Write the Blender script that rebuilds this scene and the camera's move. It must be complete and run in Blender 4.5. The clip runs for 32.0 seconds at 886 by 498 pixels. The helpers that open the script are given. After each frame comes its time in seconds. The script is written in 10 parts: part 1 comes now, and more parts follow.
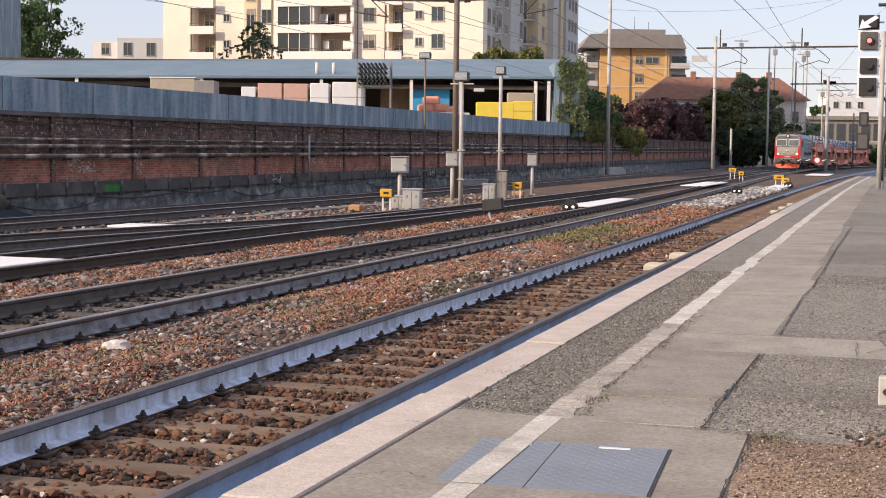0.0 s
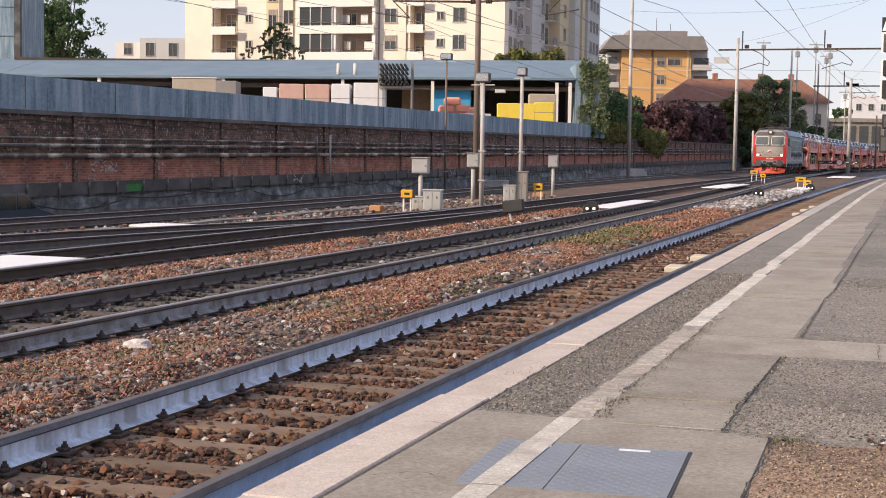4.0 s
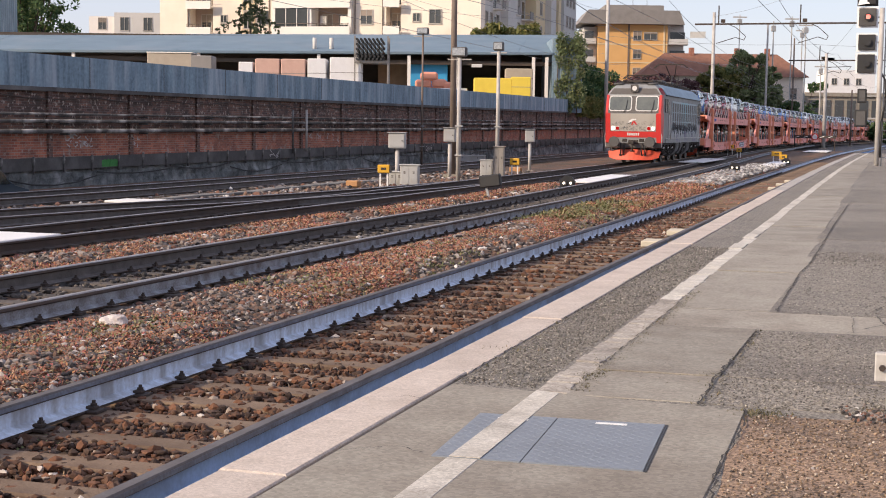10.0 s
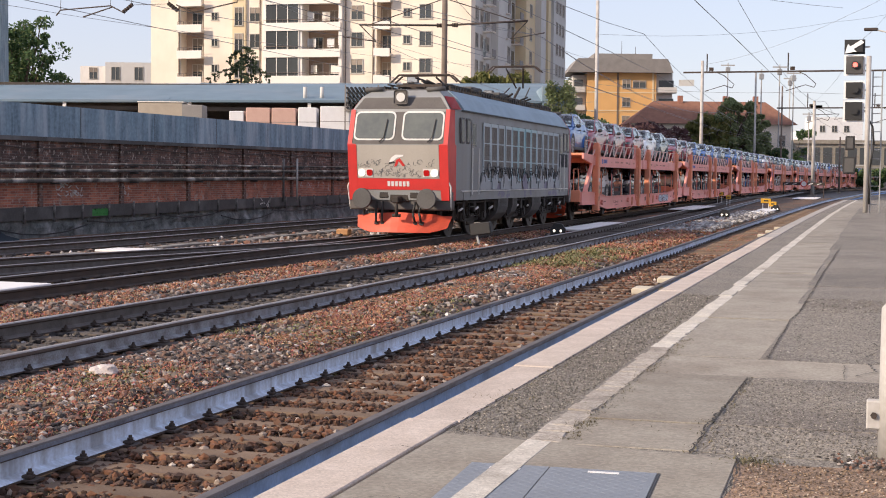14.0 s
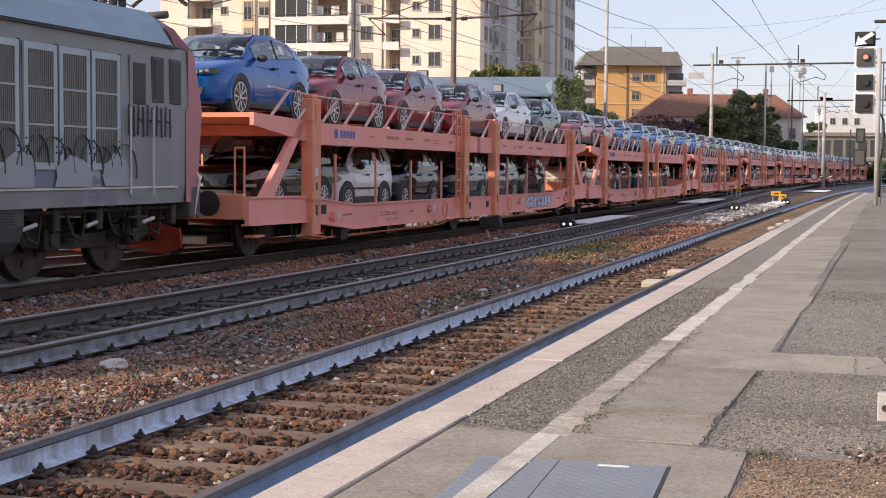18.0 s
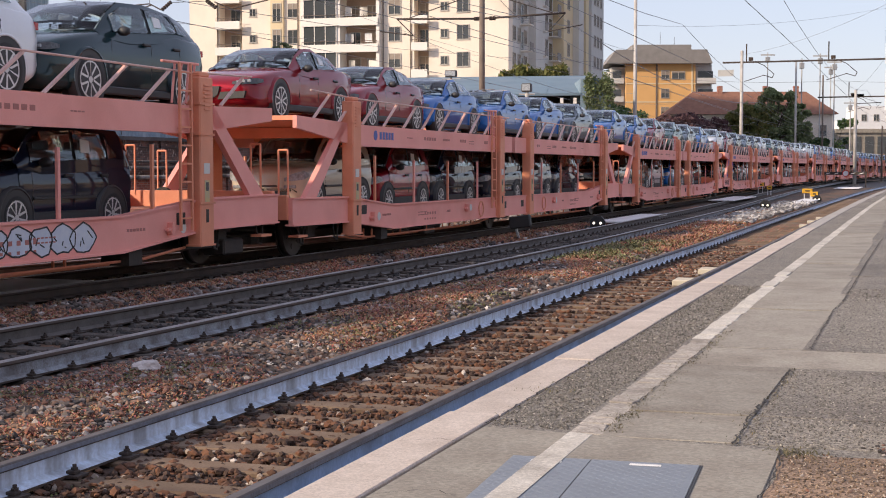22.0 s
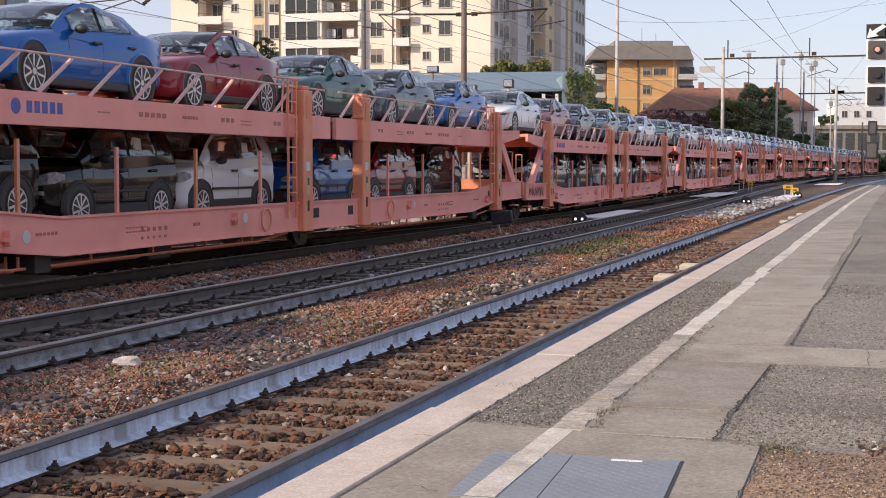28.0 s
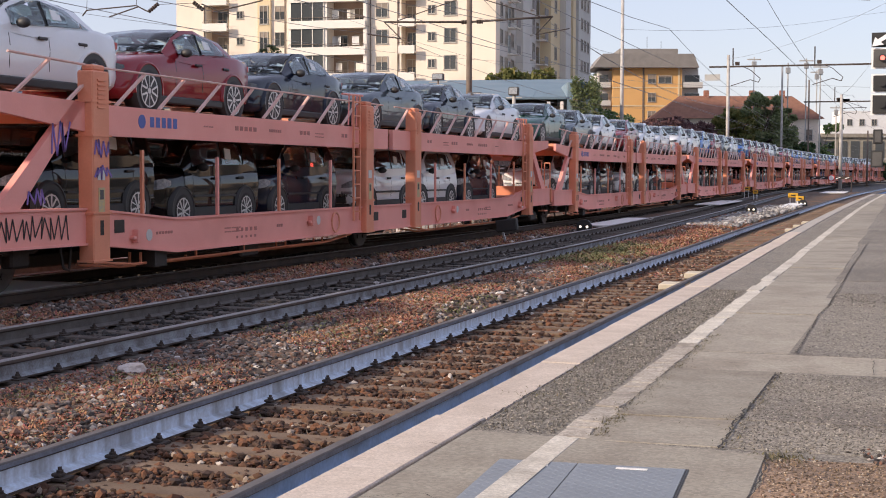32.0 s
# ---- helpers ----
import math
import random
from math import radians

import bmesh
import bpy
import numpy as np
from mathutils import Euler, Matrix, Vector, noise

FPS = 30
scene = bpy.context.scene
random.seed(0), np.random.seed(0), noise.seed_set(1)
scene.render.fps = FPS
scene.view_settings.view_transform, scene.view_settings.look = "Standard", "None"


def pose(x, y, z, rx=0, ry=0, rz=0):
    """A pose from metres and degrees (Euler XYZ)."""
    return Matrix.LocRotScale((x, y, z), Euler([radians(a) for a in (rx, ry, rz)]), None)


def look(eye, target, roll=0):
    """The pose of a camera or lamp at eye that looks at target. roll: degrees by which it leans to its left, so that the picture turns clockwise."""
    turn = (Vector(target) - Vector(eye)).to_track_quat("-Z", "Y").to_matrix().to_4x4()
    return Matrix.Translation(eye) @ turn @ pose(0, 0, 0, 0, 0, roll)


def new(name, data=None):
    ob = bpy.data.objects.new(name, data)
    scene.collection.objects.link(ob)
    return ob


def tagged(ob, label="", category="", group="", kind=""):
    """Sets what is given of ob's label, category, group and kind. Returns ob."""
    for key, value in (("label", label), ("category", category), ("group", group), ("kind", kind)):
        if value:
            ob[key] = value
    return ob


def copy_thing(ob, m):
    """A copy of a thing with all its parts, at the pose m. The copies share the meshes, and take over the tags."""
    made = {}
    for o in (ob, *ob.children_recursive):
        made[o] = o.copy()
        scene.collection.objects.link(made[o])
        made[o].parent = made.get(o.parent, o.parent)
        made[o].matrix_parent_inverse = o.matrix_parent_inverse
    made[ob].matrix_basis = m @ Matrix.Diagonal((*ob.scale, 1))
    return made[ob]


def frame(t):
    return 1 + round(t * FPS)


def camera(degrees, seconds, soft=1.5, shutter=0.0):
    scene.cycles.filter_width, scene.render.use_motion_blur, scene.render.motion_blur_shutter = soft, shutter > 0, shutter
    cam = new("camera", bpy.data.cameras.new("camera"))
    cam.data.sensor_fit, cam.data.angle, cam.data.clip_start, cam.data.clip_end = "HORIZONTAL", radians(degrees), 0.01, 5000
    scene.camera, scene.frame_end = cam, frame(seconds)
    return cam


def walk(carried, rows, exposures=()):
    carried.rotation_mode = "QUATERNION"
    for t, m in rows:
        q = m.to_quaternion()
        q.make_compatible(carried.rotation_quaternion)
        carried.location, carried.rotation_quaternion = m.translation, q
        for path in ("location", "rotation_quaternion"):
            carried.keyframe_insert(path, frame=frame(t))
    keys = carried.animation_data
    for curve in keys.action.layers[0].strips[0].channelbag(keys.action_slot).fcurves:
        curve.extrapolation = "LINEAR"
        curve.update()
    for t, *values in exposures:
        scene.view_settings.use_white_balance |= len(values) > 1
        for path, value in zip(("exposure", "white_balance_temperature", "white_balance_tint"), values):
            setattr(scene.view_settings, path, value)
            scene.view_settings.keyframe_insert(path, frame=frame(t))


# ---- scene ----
cam = camera(34.83, 32.0, soft=1.0)
# seconds, eye, tilt, turn, lean
PATH = [
    (0, 0.001, -0.006, 1.523, 86.063, 17.354, 0.643),
    (0.5, -0.001, -0.011, 1.522, 86.142, 17.395, 0.643),
    (1, -0.004, -0.004, 1.520, 86.220, 17.421, 0.699),
    (1.5, 0.002, -0.001, 1.521, 86.244, 17.412, 0.701),
    (2, -0.000, -0.005, 1.521, 86.235, 17.432, 0.787),
    (2.5, -0.002, -0.009, 1.522, 86.220, 17.587, 0.834),
    (3, -0.000, -0.007, 1.521, 86.187, 17.792, 0.817),
    (3.5, -0.001, -0.006, 1.522, 86.136, 17.960, 0.859),
    (5.5, 0.002, -0.005, 1.523, 86.018, 18.724, 0.704),
    (6, 0.001, -0.015, 1.521, 85.970, 18.417, 0.699),
    (6.5, 0.001, -0.013, 1.524, 85.944, 17.974, 0.680),
    (7, 0.000, -0.009, 1.522, 85.974, 17.779, 0.559),
    (7.5, 0.001, -0.007, 1.520, 85.981, 17.739, 0.522),
    (8, -0.000, -0.009, 1.520, 85.951, 17.702, 0.525),
    (8.5, 0.001, -0.013, 1.522, 85.819, 17.630, 0.632),
    (9, 0.000, -0.000, 1.520, 85.615, 17.529, 0.630),
    (9.5, -0.000, -0.004, 1.520, 85.330, 17.381, 0.691),
    (10, -0.000, -0.003, 1.520, 85.092, 17.234, 0.772),
    (10.5, -0.000, -0.002, 1.520, 84.924, 17.113, 0.733),
    (11, -0.002, 0.001, 1.519, 84.807, 17.044, 0.695),
    (11.5, -0.001, 0.001, 1.520, 84.749, 17.000, 0.667),
    (12, -0.001, -0.002, 1.521, 85.769, 16.986, 0.629),
    (12.5, -0.001, 0.003, 1.523, 86.615, 16.983, 0.562),
    (13, -0.001, -0.004, 1.521, 86.922, 16.916, 0.629),
    (13.5, -0.000, -0.003, 1.523, 86.988, 16.887, 0.641),
    (14, 0.001, -0.009, 1.524, 87.038, 16.878, 0.597),
    (14.5, -0.000, -0.005, 1.523, 87.056, 16.846, 0.620),
    (16.5, 0.000, -0.000, 1.522, 86.828, 16.886, 0.550),
    (17, -0.002, -0.007, 1.525, 86.774, 16.862, 0.607),
    (17.5, 0.001, -0.008, 1.526, 86.750, 17.021, 0.565),
    (18, -0.000, 0.001, 1.522, 86.778, 17.271, 0.444),
    (18.5, -0.000, -0.002, 1.525, 86.789, 17.490, 0.413),
    (19, -0.001, -0.003, 1.523, 86.781, 17.631, 0.376),
    (19.5, -0.000, -0.005, 1.525, 86.733, 17.784, 0.311),
    (20, -0.001, -0.001, 1.522, 86.710, 17.925, 0.260),
    (20.5, -0.001, -0.003, 1.523, 86.667, 18.088, 0.236),
    (21, 0.000, -0.000, 1.524, 86.699, 18.316, 0.151),
    (21.5, 0.000, -0.008, 1.525, 86.727, 18.462, 0.086),
    (22, 0.001, -0.004, 1.522, 86.777, 18.483, -0.035),
    (22.5, 0.002, -0.016, 1.525, 86.741, 18.376, -0.020),
    (23, 0.001, -0.004, 1.524, 86.682, 18.204, -0.056),
    (23.5, -0.001, -0.006, 1.524, 86.609, 18.082, -0.052),
    (24, 0.000, -0.006, 1.522, 86.531, 18.018, -0.102),
    (24.5, -0.000, -0.004, 1.523, 86.456, 17.951, -0.110),
    (25, -0.001, -0.002, 1.523, 86.399, 17.925, -0.044),
    (25.5, -0.001, -0.010, 1.525, 86.343, 17.902, 0.019),
    (27.5, -0.002, -0.004, 1.522, 86.408, 17.751, 0.044),
    (28, 0.000, 0.000, 1.522, 86.602, 17.743, 0.053),
    (28.5, -0.001, -0.010, 1.524, 86.776, 17.716, 0.128),
    (29, -0.002, -0.003, 1.524, 86.914, 17.742, 0.131),
    (29.5, -0.000, -0.007, 1.525, 87.001, 17.796, 0.123),
    (30, -0.000, 0.004, 1.522, 87.050, 17.869, 0.059),
    (30.5, -0.000, -0.006, 1.525, 87.028, 17.925, 0.121),
    (31, -0.000, 0.001, 1.524, 87.015, 17.950, 0.067),
    (31.5, -0.002, 0.003, 1.522, 86.955, 17.954, 0.106),
    (32, -0.001, -0.007, 1.524, 86.902, 17.936, 0.176),]
walk(cam, [(t, pose(x, y, z, tilt, 0, turn) @ pose(0, 0, 0, 0, 0, lean)) for t, x, y, z, tilt, turn, lean in PATH],
     exposures=[(0, 0.49, 6220, 12.5), (12.0, 0.48, 6150, 12.5), (14.5, 0.50, 6130, 12.5), (18, 0.45, 6110, 12.5), (25, 0.42, 6110, 12.5), (32, 0.43, 6110, 12.5)])

# ---- light ----
SUN_UP, SUN_FROM = 27.0, (-0.72, -0.69)
world = bpy.data.worlds.new("evening_sky")
scene.world = world
world.use_nodes = True
wn = world.node_tree.nodes
sky = wn.new("ShaderNodeTexSky")
sky.sky_type, sky.sun_disc = "NISHITA", False
sky.sun_elevation = radians(SUN_UP)
sky.sun_rotation = math.atan2(SUN_FROM[0], SUN_FROM[1])
sky.air_density, sky.dust_density, sky.ozone_density = 1.3, 0.5, 3.0
wn["Background"].inputs["Strength"].default_value = 0.160
haze = wn.new("ShaderNodeMix")
haze.data_type = "RGBA"
haze.inputs["Factor"].default_value, haze.inputs["B"].default_value = 0.72, (3.04, 2.90, 3.40, 1)
world.node_tree.links.new(sky.outputs[0], haze.inputs["A"])
world.node_tree.links.new(haze.outputs["Result"], wn["Background"].inputs["Color"])
sun = new("sun", bpy.data.lights.new("sun", "SUN"))
sun.data.energy, sun.data.angle, sun.data.color = 3.9, radians(3.0), (1.0, 0.80, 0.58)
sun_dir = Vector((SUN_FROM[0] * math.cos(radians(SUN_UP)), SUN_FROM[1] * math.cos(radians(SUN_UP)), math.sin(radians(SUN_UP))))
sun.matrix_world = look(sun_dir * 60, (0, 0, 0))

# ---- materials ----
MATS = {}


def surface(name, color, rough=0.8, metal=0.0, tint=None, scale=3.0, fine=60.0, amount=0.5, bump=0.3, stain=None, stain_amount=0.0,
            piece=0.0, streak=False, coat=0.0, relief=0.01, speck=None, shine=0.5):
    """A weathered surface: colour wanders at two scales, optional stains and a fine relief."""
    if name in MATS:
        return MATS[name]
    m = bpy.data.materials.new(name)
    m.use_nodes = True
    n, ln = m.node_tree.nodes, m.node_tree.links
    b = n["Principled BSDF"]
    co = n.new("ShaderNodeTexCoord")
    mp = n.new("ShaderNodeMapping")
    ln.new(co.outputs["Object"], mp.inputs["Vector"])
    if streak:
        mp.inputs["Scale"].default_value = (1.0, 1.0, 0.12)
    big, small = n.new("ShaderNodeTexNoise"), n.new("ShaderNodeTexNoise")
    big.inputs["Scale"].default_value, big.inputs["Detail"].default_value = scale, 5.0
    small.inputs["Scale"].default_value, small.inputs["Detail"].default_value = fine, 3.0
    ln.new(mp.outputs[0], big.inputs["Vector"])
    ln.new(co.outputs["Object"], small.inputs["Vector"])
    tint = tint or tuple(c * 0.55 for c in color)
    mix = n.new("ShaderNodeMix")
    mix.data_type = "RGBA"
    mix.inputs["A"].default_value, mix.inputs["B"].default_value = (*color, 1), (*tint, 1)
    add = n.new("ShaderNodeMath")
    add.operation = "MULTIPLY_ADD"
    ln.new(small.outputs["Fac"], add.inputs[0])
    add.inputs[1].default_value = 0.6
    ln.new(big.outputs["Fac"], add.inputs[2])
    ramp = n.new("ShaderNodeMapRange")
    ramp.inputs["From Min"].default_value, ramp.inputs["From Max"].default_value = 0.55, 1.05
    ramp.inputs["To Max"].default_value = amount
    ln.new(add.outputs[0], ramp.inputs["Value"])
    ln.new(ramp.outputs[0], mix.inputs["Factor"])
    out = mix.outputs["Result"]
    if stain:
        blot = n.new("ShaderNodeTexNoise")
        blot.inputs["Scale"].default_value, blot.inputs["Detail"].default_value = scale * 0.45, 7.0
        ln.new(mp.outputs[0], blot.inputs["Vector"])
        r2 = n.new("ShaderNodeMapRange")
        r2.inputs["From Min"].default_value, r2.inputs["From Max"].default_value = 0.5, 0.68
        r2.inputs["To Max"].default_value = stain_amount
        ln.new(blot.outputs["Fac"], r2.inputs["Value"])
        m2 = n.new("ShaderNodeMix")
        m2.data_type = "RGBA"
        m2.inputs["B"].default_value = (*stain, 1)
        ln.new(out, m2.inputs["A"])
        ln.new(r2.outputs[0], m2.inputs["Factor"])
        out = m2.outputs["Result"]
    if speck:
        vo = n.new("ShaderNodeTexVoronoi")
        vo.inputs["Scale"].default_value = speck[0]
        ln.new(co.outputs["Object"], vo.inputs["Vector"])
        sv = n.new("ShaderNodeSeparateColor")
        ln.new(vo.outputs["Color"], sv.inputs[0])
        r4 = n.new("ShaderNodeMapRange")
        r4.inputs["To Min"].default_value, r4.inputs["To Max"].default_value = 1 - speck[1], 1 + speck[1]
        ln.new(sv.outputs[0], r4.inputs["Value"])
        h4 = n.new("ShaderNodeHueSaturation")
        ln.new(r4.outputs[0], h4.inputs["Value"])
        ln.new(out, h4.inputs["Color"])
        out = h4.outputs["Color"]
    if piece:
        info, geo = n.new("ShaderNodeObjectInfo"), n.new("ShaderNodeNewGeometry")
        mm = n.new("ShaderNodeMath")
        mm.operation = "ADD"
        ln.new(info.outputs["Random"], mm.inputs[0])
        ln.new(geo.outputs["Random Per Island"], mm.inputs[1])
        fr = n.new("ShaderNodeMath")
        fr.operation = "FRACT"
        ln.new(mm.outputs[0], fr.inputs[0])
        r3 = n.new("ShaderNodeMapRange")
        r3.inputs["To Min"].default_value, r3.inputs["To Max"].default_value = 1 - piece, 1 + piece
        ln.new(fr.outputs[0], r3.inputs["Value"])
        hs = n.new("ShaderNodeHueSaturation")
        ln.new(r3.outputs[0], hs.inputs["Value"])
        ln.new(out, hs.inputs["Color"])
        out = hs.outputs["Color"]
    ln.new(out, b.inputs["Base Color"])
    rr = n.new("ShaderNodeMapRange")
    rr.inputs["To Min"].default_value, rr.inputs["To Max"].default_value = max(0.02, rough - 0.12), min(1.0, rough + 0.12)
    ln.new(big.outputs["Fac"], rr.inputs["Value"])
    ln.new(rr.outputs[0], b.inputs["Roughness"])
    b.inputs["Metallic"].default_value = metal
    b.inputs["Specular IOR Level"].default_value = shine
    if coat:
        b.inputs["Coat Weight"].default_value, b.inputs["Coat Roughness"].default_value = coat, 0.04
    if bump:
        bp = n.new("ShaderNodeBump")
        bp.inputs["Strength"].default_value, bp.inputs["Distance"].default_value = bump, relief
        if speck:
            ad2 = n.new("ShaderNodeMath")
            ad2.operation = "MULTIPLY_ADD"
            ln.new(sv.outputs[1], ad2.inputs[0])
            ad2.inputs[1].default_value = 0.8
            ln.new(add.outputs[0], ad2.inputs[2])
            ln.new(ad2.outputs[0], bp.inputs["Height"])
        else:
            ln.new(add.outputs[0], bp.inputs["Height"])
        ln.new(bp.outputs[0], b.inputs["Normal"])
    MATS[name] = m
    return m


def glass(name, color, rough=0.06):
    """Dark window glass: a glossy pane in front of a dim inside."""
    return surface(name, color, rough=rough, tint=tuple(c * 0.7 for c in color), scale=0.8, fine=8, amount=0.6, bump=0.0)


def glow(name, color, strength):
    m = bpy.data.materials.new(name)
    m.use_nodes = True
    b = m.node_tree.nodes["Principled BSDF"]
    b.inputs["Base Color"].default_value = (*color, 1)
    b.inputs["Emission Color"].default_value = (*color, 1)
    b.inputs["Emission Strength"].default_value = strength
    return m


# ---- mesh helpers ----
def box(bm, x0, x1, y0, y1, z0, z1, bevel=0.0):
    r = bmesh.ops.create_cube(bm, size=1.0)
    vs = r["verts"]
    for v in vs:
        v.co = Vector(((x0 + x1) / 2 + v.co.x * (x1 - x0), (y0 + y1) / 2 + v.co.y * (y1 - y0), (z0 + z1) / 2 + v.co.z * (z1 - z0)))
    if bevel:
        es = list({e for v in vs for e in v.link_edges})
        bmesh.ops.bevel(bm, geom=es, offset=bevel, segments=1, affect="EDGES", profile=0.5)
    return vs


def tube(bm, p0, p1, r0, r1=None, seg=10, caps=True):
    """A straight tapered rod from p0 to p1."""
    r1 = r0 if r1 is None else r1
    p0, p1 = Vector(p0), Vector(p1)
    q = (p1 - p0).to_track_quat("Z", "Y")
    rings = []
    for p, r in ((p0, r0), (p1, r1)):
        rings.append([bm.verts.new(p + q @ Vector((r * math.cos(2 * math.pi * i / seg), r * math.sin(2 * math.pi * i / seg), 0))) for i in range(seg)])
    fs = []
    for i in range(seg):
        j = (i + 1) % seg
        f = bm.faces.new((rings[0][i], rings[0][j], rings[1][j], rings[1][i]))
        f.smooth = seg > 6
        fs.append(f)
    if caps:
        bm.faces.new(list(reversed(rings[0])))
        bm.faces.new(rings[1])
    return fs


def bar(bm, p0, p1, w, h):
    """A straight rectangular bar from p0 to p1."""
    p0, p1 = Vector(p0), Vector(p1)
    q = (p1 - p0).to_track_quat("Y", "Z")
    ends = []
    for p in (p0, p1):
        ends.append([bm.verts.new(p + q @ Vector((sx * w / 2, 0, sz * h / 2))) for sx, sz in ((-1, -1), (1, -1), (1, 1), (-1, 1))])
    for i in range(4):
        j = (i + 1) % 4
        bm.faces.new((ends[0][i], ends[1][i], ends[1][j], ends[0][j]))
    bm.faces.new(ends[0])
    bm.faces.new(list(reversed(ends[1])))


def prism(bm, outline, x0, x1, axis="x"):
    """A closed outline of (a, b) pushed from x0 to x1 along an axis; the outline lies in the other two, in xyz order."""
    def put(u, a, b):
        return {"x": (u, a, b), "y": (a, u, b), "z": (a, b, u)}[axis]
    lo = [bm.verts.new(put(x0, a, b)) for a, b in outline]
    hi = [bm.verts.new(put(x1, a, b)) for a, b in outline]
    n = len(outline)
    fs = [bm.faces.new((lo[i], lo[(i + 1) % n], hi[(i + 1) % n], hi[i])) for i in range(n)]
    fs += [bm.faces.new(list(reversed(lo))), bm.faces.new(hi)]
    bmesh.ops.recalc_face_normals(bm, faces=fs)
    return fs


def sweep(bm, profile, path, closed=True, smooth=False):
    """A profile of (across, up) drawn along a path of points that runs roughly along y."""
    rings = []
    for i, p in enumerate(path):
        a, b = Vector(path[max(0, i - 1)]), Vector(path[min(len(path) - 1, i + 1)])
        d = (b - a).normalized()
        side = d.cross(Vector((0, 0, 1))).normalized()
        up = side.cross(d)
        rings.append([bm.verts.new(Vector(p) + side * u + up * w) for u, w in profile])
    n = len(profile)
    for k in range(len(rings) - 1):
        for i in range(n if closed else n - 1):
            j = (i + 1) % n
            f = bm.faces.new((rings[k][i], rings[k][j], rings[k + 1][j], rings[k + 1][i]))
            f.smooth = smooth
    if closed:
        bm.faces.new(rings[0])
        bm.faces.new(list(reversed(rings[-1])))


def mesh_of(name, bm):
    me = bpy.data.meshes.new(name)
    bm.normal_update()
    bm.to_mesh(me)
    bm.free()
    return me


def part(name, bm, material, parent, label=""):
    """Links a bmesh (or a ready mesh) as one mesh object under a thing or a part."""
    me = bm if isinstance(bm, bpy.types.Mesh) else mesh_of(name, bm)
    if material and not me.materials:
        me.materials.append(material)
    ob = new(name, me)
    ob.parent = parent
    return tagged(ob, label)


def thing(name, label, category, at=None, group="", kind=""):
    ob = new(name)
    ob.empty_display_size = 0.2
    if at is not None:
        ob.matrix_basis = at
    return tagged(ob, label, category, group, kind)


def solid(name, bm, material, label, category, at=None, group="", kind=""):
    """A thing that is one mesh."""
    me = bm if isinstance(bm, bpy.types.Mesh) else mesh_of(name, bm)
    if material and not me.materials:
        me.materials.append(material)
    ob = new(name, me)
    if at is not None:
        ob.matrix_basis = at
    return tagged(ob, label, category, group, kind)


def B():
    return bmesh.new()


def boxed(*args, **kw):
    bm = bmesh.new()
    box(bm, *args, **kw)
    return bm


def quick(name, verts, faces, material=None, smooth=False):
    me = bpy.data.meshes.new(name)
    me.from_pydata(verts, [], faces)
    if smooth:
        me.polygons.foreach_set("use_smooth", [True] * len(me.polygons))
    if material:
        me.materials.append(material)
    me.update()
    return me

# ---- plan: x across the tracks, y along them, z = 0 at the rail heads ----
PLAT_Z, PLAT_X = 0.38, -2.055
TRACKS = (-3.79, -7.80, -11.83, -14.3, -18.5)
rng = random.Random(4)
nrng = np.random.RandomState(11)


def bend(y, start=30.0, k=0.00017):
    """How far the line of a track has swung over to the right at y."""
    return k * max(0.0, y - start) ** 2


def dip(y):
    """The line falls slightly away from the platform's end and climbs back farther on."""
    if y < 32:
        return -0.0037 * max(0.0, y)
    return -0.118 * min(1.0, max(0.0, (112.0 - y) / 52.0))


def track_x(i, y):
    if i == 0:
        return TRACKS[0] + bend(y)
    if i == 1:
        return TRACKS[1] - 0.00022 * max(0.0, y - 20) ** 2 if y < 70 else TRACKS[1] - 0.55 - 0.022 * (y - 70) + 0.00012 * (y - 70) ** 2
    if i == 2:
        return TRACKS[2] + 0.00018 * max(0.0, y - 70) ** 2
    if i == 3:
        d = 0.0055 * (46.0 - min(y, 46.0)) ** 2 if y > 25 else 2.43 + 1.2 * (1 - math.exp((y - 25.0) * 0.19))
        return TRACKS[2] - d
    return TRACKS[i] + 0.00018 * max(0.0, y - 70) ** 2


M_CONC = surface("weathered_concrete", (0.335, 0.305, 0.245), 0.92, tint=(0.235, 0.205, 0.165), scale=3.4, fine=34, amount=0.75, bump=0.4, stain=(0.20, 0.168, 0.13), stain_amount=0.65, piece=0.10, relief=0.007, speck=(70, 0.16))
M_ASPH = surface("worn_asphalt", (0.185, 0.168, 0.140), 0.95, tint=(0.265, 0.236, 0.192), scale=1.6, fine=24, amount=0.9, bump=0.9, stain=(0.13, 0.11, 0.095), stain_amount=0.55, piece=0.08, relief=0.006, speck=(105, 0.55))
M_GRIT = surface("brown_grit", (0.26, 0.18, 0.115), 0.97, tint=(0.30, 0.20, 0.13), scale=2.5, fine=24, amount=0.9, bump=1.0, stain=(0.13, 0.095, 0.07), stain_amount=0.6, relief=0.007, speck=(110, 0.6))
M_KERB = surface("pale_kerb_stone", (0.58, 0.50, 0.425), 0.92, tint=(0.47, 0.395, 0.325), scale=5, fine=30, amount=0.95, bump=0.5, stain=(0.40, 0.33, 0.27), stain_amount=0.5, piece=0.06, relief=0.004, speck=(120, 0.14))
M_LINE = surface("worn_white_paint", (0.62, 0.58, 0.50), 0.88, tint=(0.46, 0.42, 0.35), scale=6, fine=40, amount=0.95, bump=0.4, stain=(0.27, 0.235, 0.2), stain_amount=0.6, piece=0.08, relief=0.004, speck=(110, 0.18))
